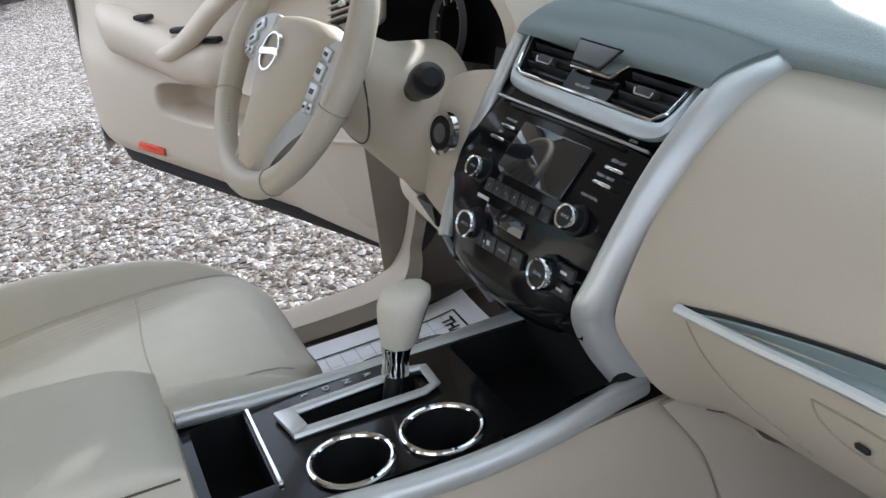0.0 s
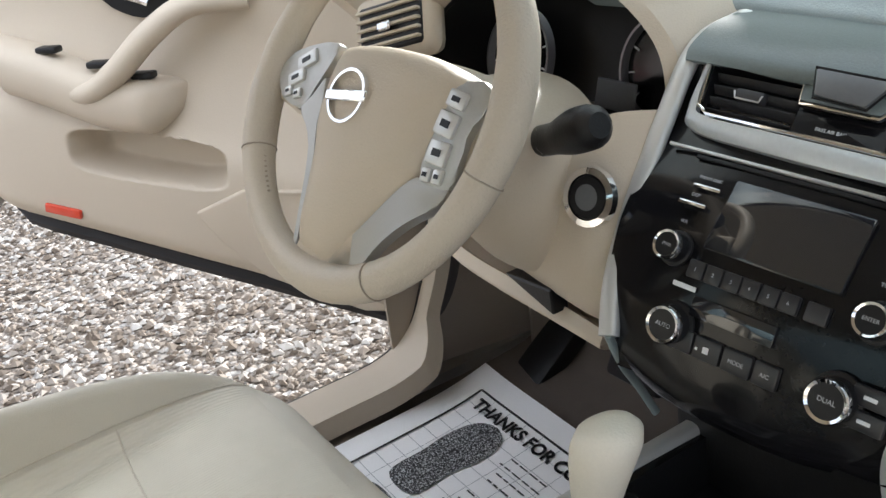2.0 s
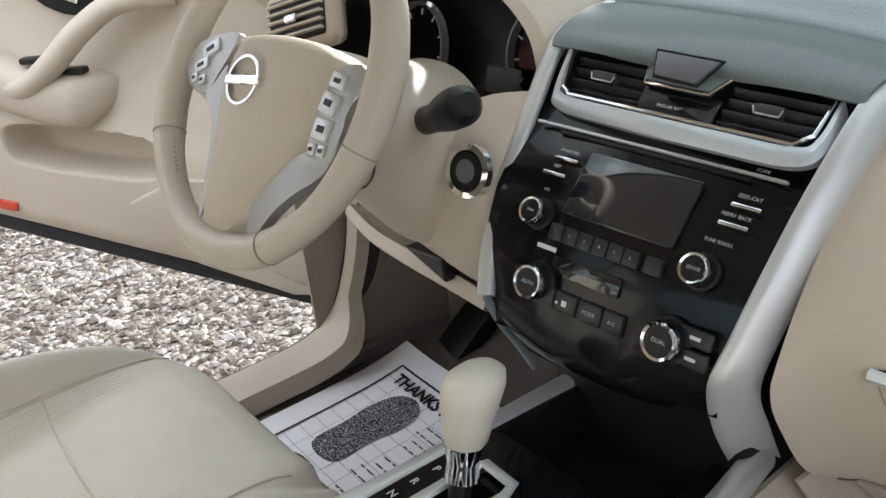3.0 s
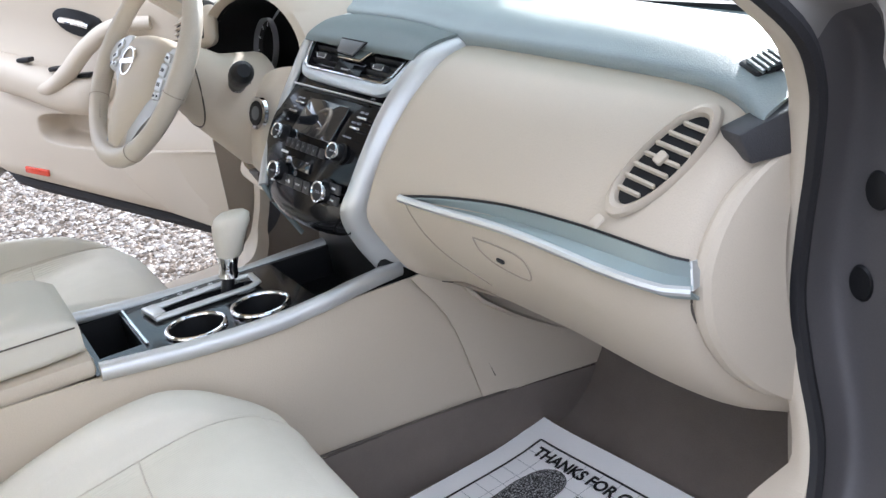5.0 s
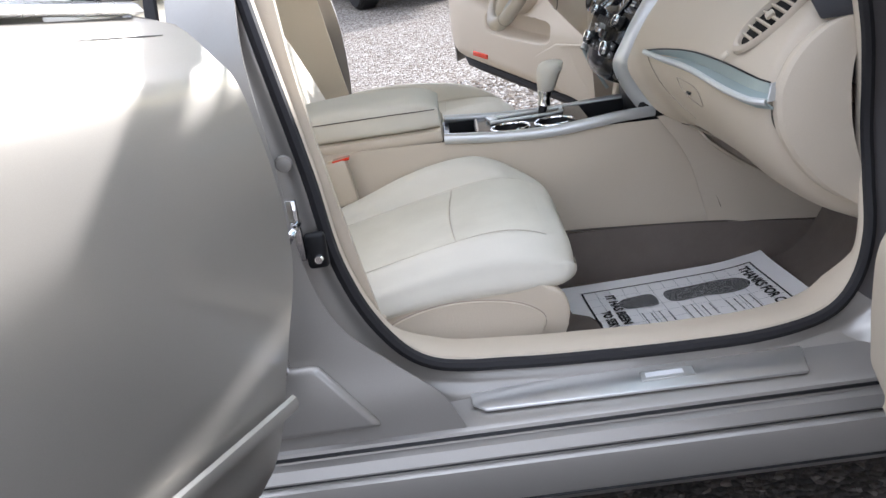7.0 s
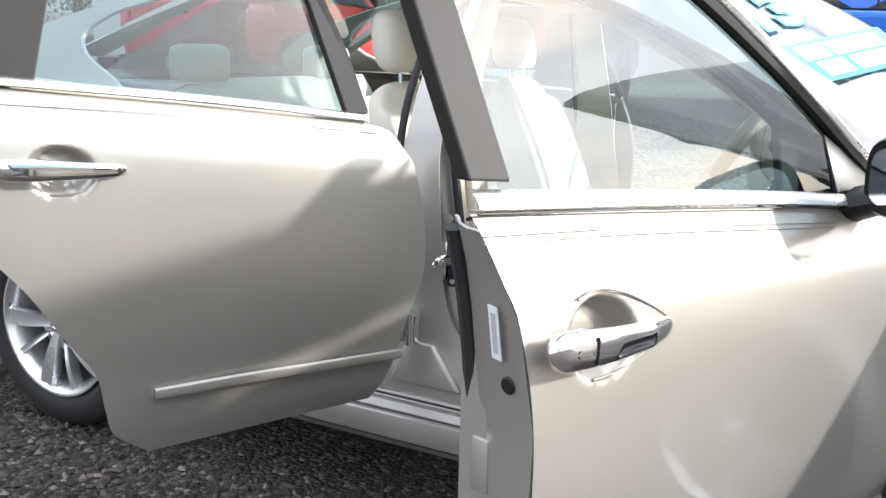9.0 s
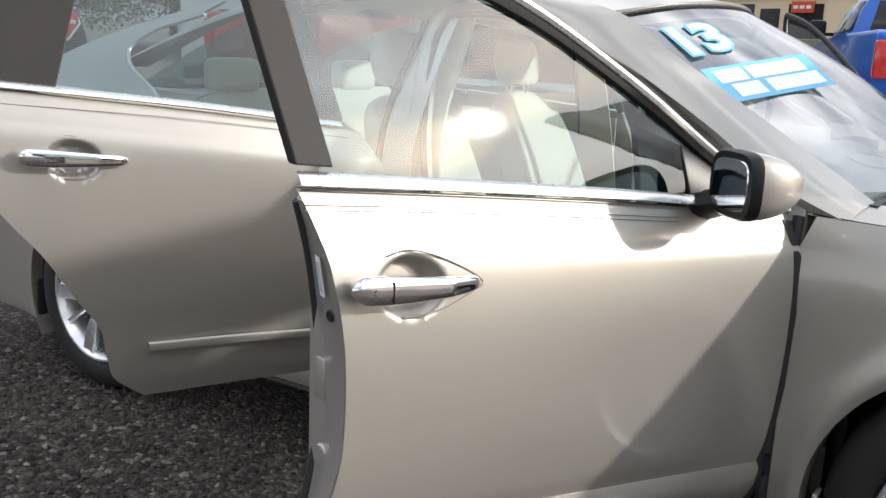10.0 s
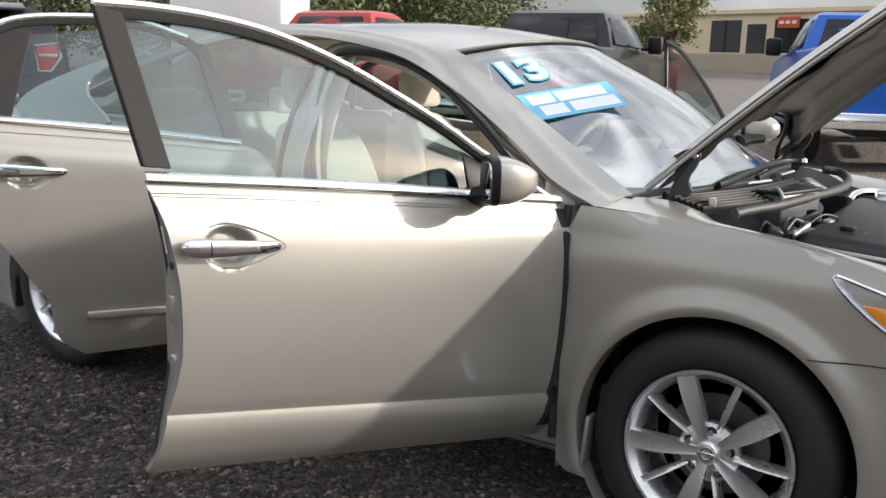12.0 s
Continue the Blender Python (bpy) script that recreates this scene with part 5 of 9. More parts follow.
part("wiper_spindle", turned([(0.001, 0.016), (0.012, 0.014), (0.014, 0.0)], pose(-0.60, -0.170, 0.992), 14), CHROME, bay)
# added pale rods stand in for sky reflections on the cowl plastic
for a, b in (((0.20, -0.178, 0.974), (0.02, -0.135, 0.974)), ((-0.10, -0.135, 0.984), (-0.26, -0.13, 0.986))):
    part("cowl_reflection_rod", tube([a, b], 0.012, 8, flat=0.5), ALLOY, bay, "pale rod for a sky reflection on the cowl")
part("tower_brace", slab([(-0.40, -0.095, 0.956), (-0.36, -0.120, 0.956), (-0.02, 0.035, 0.950), (-0.05, 0.062, 0.950)], (0, 0, -0.012), 0.004), ALLOY, bay, "pale metal brace")
cover = part("engine_cover", box((0.17, 0.31, 0.862), (0.80, 0.44, 0.075), 0.035, 4, pose(0, 0, 0, -3, 2)), COVER_GREY, bay, "ribbed dark grey engine cover with a filler cap")
for k in range(6):
    part("cover_rib", box((0.06, 0.145 + 0.019 * k, 0.9025 - 0.0008 * k), (0.34, 0.006, 0.006), 0.002, 1, pose(0, 0, 0, 0, 2)), COVER_GREY, cover)
part("cap_recess", turned([(0.001, 0.001), (0.050, 0.001), (0.056, 0.003), (0.060, 0.0), (0.060, -0.010)], pose(0.40, 0.205, 0.893) @ Matrix.Diagonal((1.3, 0.8, 1, 1)), 28), BAY_BLACK, cover)
part("oil_cap", turned([(0.001, 0.016), (0.020, 0.016), (0.024, 0.012), (0.024, 0.0)], pose(0.42, 0.20, 0.893), 20), BAY_BLACK, cover)
part("inlet_pipe", tube(spline([(-0.06, 0.105, 0.922), (-0.20, 0.098, 0.930), (-0.33, 0.12, 0.930), (-0.42, 0.20, 0.915)], 18), 0.014, 10), CHROME, bay, "shiny metal inlet pipe")
part("throttle_body", box((-0.27, 0.20, 0.915), (0.14, 0.10, 0.05), 0.014, 2, pose(0, 0, 0, 0, 0, 12)), ALLOY, bay, "bare alloy throttle body")
part("wing_flange", slab([(0.655, 0.10, 0.886), (0.690, 0.10, 0.886), (0.685, 0.48, 0.862), (0.650, 0.48, 0.862)], (0, 0, -0.006), 0.002), PAINT_IN, bay, "painted inner flange of the wing")
part("battery", box((-0.45, 0.32, 0.82), (0.20, 0.28, 0.20), 0.01, 2), BAY_BLACK, bay)
part("air_box", box((-0.30, 0.56, 0.80), (0.34, 0.20, 0.16), 0.02, 2), BAY_BLACK, bay)
# random clutter; its few pale pieces put glints into the colour
rnd = random.Random(12)
for k in range(16):
    x, y = rnd.uniform(0.30, 0.64), rnd.uniform(-0.02, 0.13)
    part("bracket", box((x, y, rnd.uniform(0.84, 0.905)), (rnd.uniform(0.03, 0.09), rnd.uniform(0.012, 0.035), rnd.uniform(0.012, 0.03)), 0.003, 1, pose(0, 0, 0, rnd.uniform(-25, 25), rnd.uniform(-20, 20), rnd.uniform(-30, 30))), (BAY_BLACK, DISPLAY, BAY_BLACK, KEY_PALE, HINGE_GREY)[k % 5], bay)
for k in range(9):
    x, y, z = rnd.uniform(0.38, 0.62), rnd.uniform(0.0, 0.14), rnd.uniform(0.87, 0.915)
    part("cable", tube(spline([(x, y, z), (x - 0.06, y + rnd.uniform(-0.02, 0.05), z + 0.025), (x - 0.13, y + rnd.uniform(-0.02, 0.06), z + 0.01), (x - 0.20, y + rnd.uniform(0.0, 0.06), z - 0.03)], 14), rnd.uniform(0.003, 0.007), 6), (RUBBER, HOSE_GREY, KEY_PALE)[k % 3] if k < 8 else RUBBER, bay)


# ---- wheels ----
def wheel(at, side):
    m = frame_at(at, (side, 0, 0), (0, 1, 0))
    w = part("wheel", turned([(0.222, -0.20), (0.29, -0.208), (0.322, -0.19), (0.3335, -0.15), (0.3335, -0.06), (0.326, -0.022), (0.31, -0.006), (0.285, 0.004), (0.255, 0.006), (0.234, -0.003), (0.224, -0.02)], m, 72, cap=False), TYRE, car, "black tyre on an alloy wheel")
    rim = turned([(0.222, -0.19), (0.205, -0.18), (0.200, -0.10), (0.203, -0.03), (0.218, -0.012), (0.226, -0.003), (0.229, 0.0), (0.227, 0.004), (0.220, 0.003), (0.208, -0.012), (0.196, -0.03), (0.193, -0.10), (0.197, -0.175)], m, 72, cap=False)
    part("rim", rim, ALLOY, w, "silver alloy rim")
    part("brake_disc", turned([(0.001, -0.10), (0.14, -0.10), (0.14, -0.112), (0.001, -0.112)], m, 40), IRON, w)
    part("wheel_well", turned([(0.19, -0.15), (0.001, -0.15)], m, 32), BLACK, w)

    def spoke(ang, r0, r1, w0, w1, h0, h1, name):
        c, s = math.cos(ang), math.sin(ang)
        sec = []
        for i in range(7):
            f = i / 6
            r, wd = r0 + (r1 - r0) * f, w0 + (w1 - w0) * math.sin(math.pi * min(1.0, f * 0.62))
            top = h0 + (h1 - h0) * f + 0.006 * math.sin(math.pi * f)
            loop = []
            for q, z in ((-1, top - 0.012), (-0.86, top), (0, top - 0.003), (0.86, top), (1, top - 0.012), (0.75, top - 0.035), (-0.75, top - 0.035)):
                loop.append(tuple(m @ Vector((c * r - s * q * wd, s * r + c * q * wd, z))))
            sec.append(loop)
        part(name, loft(sec), ALLOY, w)
    base = math.radians(38)
    for k in range(5):
        a = base + k * 2 * math.pi / 5
        spoke(a, 0.030, 0.216, 0.013, 0.029, -0.016, -0.004, "spoke")
        spoke(a + math.radians(33) * side, 0.050, 0.212, 0.0075, 0.0105, -0.026, -0.008, "spoke")
        la = a + math.radians(48)
        part("wheel_nut", turned([(0.001, -0.012), (0.008, -0.012), (0.010, -0.03)], m @ pose(0.057 * math.cos(la), 0.057 * math.sin(la), 0.0), 8), CHROME, w)
        part("nut_pocket", turned([(0.015, -0.0225), (0.0145, -0.0215), (0.001, -0.0213)], m @ pose(0.057 * math.cos(la), 0.057 * math.sin(la), 0.0), 14), BLACK, w)
    part("wheel_hub", turned([(0.085, -0.04), (0.082, -0.026), (0.06, -0.022), (0.045, -0.018), (0.001, -0.018)], m, 40), ALLOY, w)
    part("hub_cap", turned([(0.031, -0.02), (0.030, -0.010), (0.026, -0.006), (0.001, -0.004)], m, 28), ALLOY, w)
    part("hub_badge", turned([(0.020, -0.006), (0.020, -0.003), (0.014, -0.003), (0.014, -0.006)], m, 24, cap=False), CHROME, w)
    part("hub_badge_bar", box((0, 0, -0.003), (0.046, 0.008, 0.003), 0.001, 1), CHROME, w).data.transform(m)


IRON = simple("brake_iron", (0.12, 0.115, 0.11), 0.5, 0.8, 0.2, 30.0, 300, 0.2)
for x, y, s in ((0.905, 0, 1), (0.905, -2.776, 1), (-0.905, 0, -1), (-0.905, -2.776, -1)):
    wheel((x, y, 0.334), s)


# ---- lettering ----
def lettering(text, size, m, material, parent, name="lettering", width=0.0, bold=0.0):
    cu = bpy.data.curves.new("t", "FONT")
    cu.body, cu.size, cu.align_x, cu.align_y, cu.extrude, cu.resolution_u = text, size, "CENTER", "CENTER", 0.0002, 3
    cu.offset = bold
    tmp = bpy.data.objects.new("t", cu)
    me = bpy.data.meshes.new_from_object(tmp)
    bpy.data.objects.remove(tmp)
    if width:
        xs = [v.co.x for v in me.vertices]
        k = width / (max(xs) - min(xs))
        me.transform(Matrix.Diagonal((k, 1, 1, 1)))
    me.transform(m)
    me.materials.append(material)
    ob = new(name, me)
    ob.parent = parent
    return ob


# ---- floor and foot wells ----
floor_ = part("floor_carpet", sheet(spline_grid([[(x, y, z - 0.012 + 0.128 * max(0.0, -x)) for y, z in ((-2.3, 0.31), (-1.5, 0.30), (-0.95, 0.290), (-0.62, 0.288), (-0.50, 0.33), (-0.42, 0.46), (-0.37, 0.62))] for x in (-0.73, -0.4, 0, 0.4, 0.73)], 30, 9), 0.01), CARPET, car, "taupe carpet in the foot wells")
for side in (1, -1):
    bm = sheet(spline_grid([[(0.73 * side, y, z) for z in (0.28, 0.34, 0.40)] for y in (-0.36, -0.8, -1.5, -2.3)], 5, 8), 0.006)
    part("side_carpet", bm, CARPET, floor_)
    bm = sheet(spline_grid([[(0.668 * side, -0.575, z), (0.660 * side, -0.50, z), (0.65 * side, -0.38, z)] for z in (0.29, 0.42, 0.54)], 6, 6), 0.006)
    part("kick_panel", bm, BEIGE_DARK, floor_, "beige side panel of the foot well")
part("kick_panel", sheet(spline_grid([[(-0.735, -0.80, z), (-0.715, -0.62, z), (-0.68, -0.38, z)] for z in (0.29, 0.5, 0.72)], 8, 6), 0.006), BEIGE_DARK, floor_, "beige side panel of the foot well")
part("bulkhead", box((0, -0.33, 0.66), (1.5, 0.02, 0.62)), BLACK, floor_)
part("foot_rest", slab([(-0.60, -0.66, 0.292), (-0.67, -0.66, 0.292), (-0.67, -0.46, 0.44), (-0.60, -0.46, 0.44)], (0, -0.02, 0.03), 0.006), BLACK, floor_, "black ribbed foot rest")
part("accelerator_pedal", slab([(-0.20, -0.62, 0.33), (-0.25, -0.62, 0.33), (-0.255, -0.54, 0.47), (-0.205, -0.54, 0.47)], (0, -0.012, 0.01), 0.004), BLACK, floor_)
part("brake_pedal", box((-0.40, -0.60, 0.475), (0.10, 0.02, 0.055), 0.008, 2, pose(0, 0, 0, -25)), BLACK, floor_, "black brake pedal")
part("pedal_arm", tube(spline([(-0.40, -0.59, 0.48), (-0.40, -0.52, 0.58), (-0.40, -0.46, 0.68)], 8), 0.008, 8), BLACK, floor_)


# ---- dashboard ----
FAS = {0.160: [(-0.640, 0.966), (-0.695, 0.953), (-0.757, 0.908), (-0.808, 0.850), (-0.842, 0.795), (-0.855, 0.755), (-0.835, 0.708), (-0.80, 0.655), (-0.75, 0.62)],
       0.210: [(-0.645, 0.968), (-0.705, 0.950), (-0.755, 0.915), (-0.805, 0.855), (-0.828, 0.80), (-0.822, 0.75), (-0.80, 0.70), (-0.76, 0.645), (-0.70, 0.605)],
       0.400: [(-0.615, 0.952), (-0.675, 0.938), (-0.730, 0.905), (-0.775, 0.845), (-0.792, 0.785), (-0.785, 0.73), (-0.755, 0.67), (-0.70, 0.605), (-0.62, 0.565)],
       0.560: [(-0.595, 0.938), (-0.650, 0.925), (-0.702, 0.892), (-0.748, 0.832), (-0.770, 0.770), (-0.765, 0.71), (-0.735, 0.645), (-0.675, 0.58), (-0.59, 0.545)],
       0.640: [(-0.600, 0.926), (-0.640, 0.912), (-0.680, 0.880), (-0.720, 0.828), (-0.745, 0.765), (-0.740, 0.70), (-0.708, 0.628), (-0.645, 0.565), (-0.57, 0.528)],
       0.668: [(-0.605, 0.905), (-0.640, 0.892), (-0.672, 0.865), (-0.702, 0.82), (-0.718, 0.765), (-0.710, 0.70), (-0.672, 0.63), (-0.615, 0.57), (-0.56, 0.53)],
       0.682: [(-0.585, 0.892), (-0.605, 0.880), (-0.625, 0.855), (-0.645, 0.81), (-0.655, 0.76), (-0.645, 0.695), (-0.612, 0.63), (-0.58, 0.575), (-0.545, 0.535)],
       0.686: [(-0.560, 0.884), (-0.575, 0.870), (-0.592, 0.845), (-0.606, 0.80), (-0.610, 0.75), (-0.606, 0.69), (-0.592, 0.63), (-0.572, 0.575), (-0.54, 0.535)]}
FAS_ROWS = [[(x, y, z) for y, z in col] for x, col in FAS.items()]
fas_grid = np.array(spline_grid(FAS_ROWS, 49, 61))


def fas(x, v):
    """A point of the passenger fascia and its normal: v from 0 at the top lip to 8 at the foot."""
    xs = fas_grid[:, 0, 0]

    def get(xx, vv):
        t = vv * 6
        i = int(min(max(math.floor(t), 0), 47))
        a = fas_grid[:, i] + (fas_grid[:, i + 1] - fas_grid[:, i]) * (t - i)
        return Vector([float(np.interp(xx, xs, a[:, k])) for k in range(3)])
    p = get(x, v)
    n = (get(x, v + 0.15) - get(x, v - 0.15)).cross(get(x + 0.01, v) - get(x - 0.01, v)).normalized()
    return p, (n if n.y < 0 else -n)


dash = part("dashboard", sheet(fas_grid.tolist(), 0.006), BEIGE, car, "beige dashboard with charcoal top pad")
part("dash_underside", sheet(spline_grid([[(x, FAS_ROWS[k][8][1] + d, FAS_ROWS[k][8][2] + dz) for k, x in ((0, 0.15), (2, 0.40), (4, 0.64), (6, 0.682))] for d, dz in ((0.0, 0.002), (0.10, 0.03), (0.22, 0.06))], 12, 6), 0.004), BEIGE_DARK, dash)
# the charcoal top pad and its lip
LIP = [(-0.70, -0.55, 0.895), (-0.645, -0.60, 0.925), (-0.50, -0.65, 0.985), (-0.30, -0.66, 1.000), (-0.14, -0.655, 0.995), (0.0, -0.655, 0.992), (0.15, -0.652, 0.978), (0.21, -0.647, 0.974), (0.40, -0.617, 0.958), (0.56, -0.597, 0.943), (0.635, -0.606, 0.932), (0.690, -0.628, 0.915)]
pad = [[(x, y - 0.012, z - 0.012) for x, y, z in LIP], [(x, y - 0.014, z + 0.002) for x, y, z in LIP], [(x, y, z + 0.012) for x, y, z in LIP], [(x * 0.99, y + 0.06, z + 0.020 + 0.008 * (1 - abs(x))) for x, y, z in LIP], [(x * 0.98, -0.45 + 0.06 * (1 - (x / 0.7) ** 2), 0.985 - 0.05 * abs(x)) for x, y, z in LIP], [(x * 0.97, -0.33 + 0.11 * (1 - (x / 0.7) ** 2), 0.955) for x, y, z in LIP]]
part("dash_top", sheet(spline_grid(pad, 60, 24), 0.006), DASH_TOP, dash, "charcoal soft top pad, paler for its sky sheen")
part("top_panel_line", tube(spline([(0.10, -0.50, 1.004), (0.0, -0.535, 1.008), (-0.12, -0.50, 1.006), (-0.10, -0.42, 0.995), (0.05, -0.40, 0.99), (0.13, -0.44, 0.992)], 40, True), 0.002, 6, True), BLACK, dash)
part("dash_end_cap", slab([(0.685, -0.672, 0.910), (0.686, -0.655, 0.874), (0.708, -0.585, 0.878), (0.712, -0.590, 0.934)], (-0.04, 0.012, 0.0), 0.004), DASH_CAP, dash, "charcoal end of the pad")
part("defrost_vent", box((0.628, -0.566, 0.9555), (0.040, 0.046, 0.006), 0.003, 1, pose(0, 0, 0, 10, 14, -18)), BLACK, dash, "small black window vent")
for k in range(5):
    part("vent_slat", box((0.628, -0.582 + 0.008 * k, 0.9562 + 0.0014 * k), (0.034, 0.003, 0.004), 0, 1, pose(0, 0, 0, 10, 14, -18)), DASH_TOP, dash)
# glove box: lens-shaped satin strip, joints and latch
SC = spline([(0.222, 4.12, 4.16), (0.30, 3.83, 4.12), (0.40, 3.58, 4.00), (0.50, 3.46, 3.95), (0.58, 3.47, 3.99), (0.662, 3.68, 4.12)], 40)
SX, STOP, SBOT = zip(*SC)
gt, gb = [], []
for i in range(31):
    f = i / 30
    x = 0.222 + 0.440 * f
    v0 = float(np.interp(x, SX, STOP))
    v1 = float(np.interp(x, SX, SBOT))
    p, n = fas(x, v0)
    gt.append(tuple(p + n * 0.003))
    p, n = fas(x, v1)
    gb.append(tuple(p + n * (0.004 + 0.014 * f)))
mid = [tuple((Vector(a) + Vector(b)) / 2 + Vector((0, 0.009, -0.006))) for a, b in zip(gt, gb)]
strip_ob = part("glove_box_strip", sheet([gt, mid, gb, [tuple(Vector(b) + Vector((0, 0.012, -0.010))) for b in gb]], 0.004), STRIP, dash, "grey-green satin strip over the glove box")
part("strip_edge", tube(gb, 0.0058, 8), SILVER, dash)
part("strip_gap", tube(gt, 0.0022, 6), BLACK, dash)
q0, q1 = fas(0.6685, 3.62), fas(0.6685, 4.12)
part("strip_end", slab([gt[-1], gb[-1], tuple(q1[0] + q1[1] * 0.002), tuple(q0[0] + q0[1] * 0.002)], (0.002, 0.002, 0), 0.0006, 1), KEY_PALE, dash, "", 14)


def seam_on(pts, r=0.0018, mat=None, name="panel_gap"):
    path = []
    for x, v in spline(pts, 40):
        p, n = fas(x, v)
        path.append(tuple(p + n * 0.0006))
    return part(name, tube(path, r, 6), mat or GAP, dash)


GAP = simple("dark_joint_plastic", (0.10, 0.085, 0.07), 0.8)
GAP_SOFT = simple("beige_joint_plastic", (0.36, 0.31, 0.25), 0.7)
seam_on([(0.226, 4.15), (0.232, 4.6), (0.245, 5.2), (0.27, 5.8), (0.32, 6.3)], 0.0009, GAP_SOFT)
seam_on([(0.667, 3.75), (0.665, 4.2), (0.664, 4.7), (0.670, 5.5), (0.674, 6.3), (0.683, 7.0)], 0.0014)
seam_on([(0.160, 8.0), (0.20, 7.9), (0.28, 7.7), (0.36, 7.55)], 0.0012)
# the raised half-oval cover at the end of the dashboard
EDGE = spline([(0.6850, 0.55), (0.679, 1.5), (0.671, 2.6), (0.6665, 3.75), (0.6655, 4.4), (0.6655, 5.3), (0.669, 6.3), (0.677, 7.0), (0.685, 7.35)], 40)
rows = []
for xb, v in EDGE:
    k = min(1.0, (v - 0.5) / 0.7, (7.4 - v) / 0.5)
    row = []
    for s, o in ((0.0, 0.0), (0.02, 0.004), (0.12, 0.009), (0.24, 0.0115), (0.45, 0.0115), (0.75, 0.009), (1.0, 0.004)):
        q, qn = fas(xb + (0.6858 - xb) * s, v)
        row.append(tuple(q + qn * (0.0004 + o * k)))
    rows.append(row)
part("dash_end_cover", sheet(rows, 0.002), BEIGE, dash, "half-oval beige end cover", 18)
seam_on([(0.684, 0.8), (0.679, 1.5), (0.671, 2.6), (0.6665, 3.7)], 0.0009, GAP_SOFT)
p, n = fas(0.397, 4.95)
seam_on([(0.352, 4.62), (0.395, 4.60), (0.436, 4.66), (0.446, 4.95), (0.436, 5.24), (0.400, 5.27), (0.372, 5.16), (0.356, 4.92), (0.352, 4.62)], 0.0011, GAP_SOFT, "latch_joint")
part("latch_keyhole", box(p + n * 0.004, (0.014, 0.006, 0.005), 0.002, 1, frame_at((0, 0, 0), n, (1, 0, -0.3))), BLACK, dash)
# passenger air vent: slanted oval
vc, vn = fas(0.605, 2.2)
va = Vector((0.34, 0.36, 0.62))
va = (va - vn * va.dot(vn)).normalized()
vm = frame_at(vc + vn * 0.002, vn, va)
part("side_vent", turned([(0.060, -0.012), (0.066, 0.004), (0.072, 0.007), (0.080, 0.003), (0.082, -0.004)], vm @ Matrix.Diagonal((1.0, 0.36, 1, 1)), 48, cap=False), BEIGE, dash, "slanted oval air vent with beige slats")
part("vent_depth", turned([(0.001, -0.002), (0.063, -0.002)], vm @ Matrix.Diagonal((1.0, 0.36, 1, 1)), 40, cap=False), BLACK, dash)
for k in range(7):
    u = -0.048 + 0.016 * k
    hw = 0.0225 * math.sqrt(max(0.05, 1 - (u / 0.063) ** 2))
    part("vent_slat", box((u, 0, 0.002), (0.0045, 2 * hw, 0.006), 0.001, 1, pose(0, 0, 0, 0, 25, 18)), BEIGE, dash).data.transform(vm)
part("vent_tab", box((0.0, 0, 0.006), (0.016, 0.012, 0.008), 0.003, 2), BEIGE, dash).data.transform(vm)
part("vent_wheel", box((-0.095, 0.0, 0.003), (0.016, 0.012, 0.006), 0.003, 2), BEIGE, dash).data.transform(vm)

# driver's side of the dashboard
low = {-0.160: [(-0.775, 0.930), (-0.820, 0.885), (-0.850, 0.83), (-0.872, 0.770), (-0.85, 0.71), (-0.80, 0.65), (-0.74, 0.61)], -0.205: [(-0.815, 0.925), (-0.848, 0.885), (-0.868, 0.83), (-0.872, 0.765), (-0.845, 0.70), (-0.79, 0.645), (-0.70, 0.61)],
       -0.34: [(-0.830, 0.875), (-0.845, 0.85), (-0.850, 0.81), (-0.848, 0.76), (-0.825, 0.70), (-0.775, 0.64), (-0.68, 0.605)], -0.48: [(-0.800, 0.905), (-0.825, 0.87), (-0.835, 0.82), (-0.832, 0.765), (-0.81, 0.70), (-0.755, 0.63), (-0.66, 0.59)],
       -0.60: [(-0.745, 0.930), (-0.780, 0.885), (-0.80, 0.82), (-0.795, 0.76), (-0.77, 0.69), (-0.715, 0.61), (-0.62, 0.56)], -0.70: [(-0.60, 0.885), (-0.645, 0.85), (-0.68, 0.80), (-0.69, 0.745), (-0.67, 0.68), (-0.62, 0.60), (-0.54, 0.55)], -0.74: [(-0.52, 0.865), (-0.55, 0.83), (-0.57, 0.79), (-0.575, 0.74), (-0.565, 0.68), (-0.54, 0.60), (-0.50, 0.55)]}
low = {x: [(y, z if z > 0.76 else 0.76 - (0.76 - z) * 0.36) for y, z in c] for x, c in low.items()}
part("driver_fascia", sheet(spline_grid([[(x, y, z) for y, z in c] for x, c in low.items()], 28, 40), 0.006), BEIGE, dash, "beige fascia under the instruments")
part("lower_tray", sheet(spline_grid([[(-0.17, -0.868, 0.735), (-0.26, -0.850, 0.726), (-0.36, -0.842, 0.722), (-0.46, -0.826, 0.716), (-0.60, -0.78, 0.70)], [(-0.17, -0.872, 0.716), (-0.26, -0.858, 0.708), (-0.36, -0.848, 0.704), (-0.46, -0.832, 0.699), (-0.60, -0.785, 0.682)], [(-0.17, -0.82, 0.705), (-0.26, -0.80, 0.698), (-0.36, -0.79, 0.695), (-0.46, -0.77, 0.69), (-0.60, -0.74, 0.675)]], 24, 10), 0.010), BEIGE, dash, "beige lower edge of the fascia")
# black wedge on the fascia stands in for shade in the tray
part("tray_opening_shade", slab([(-0.245, -0.848, 0.752), (-0.335, -0.838, 0.738), (-0.245, -0.846, 0.722)], (0, -0.022, 0.0), 0.002, 1), BLACK, dash, "black wedge for the shade in the open tray under the column")
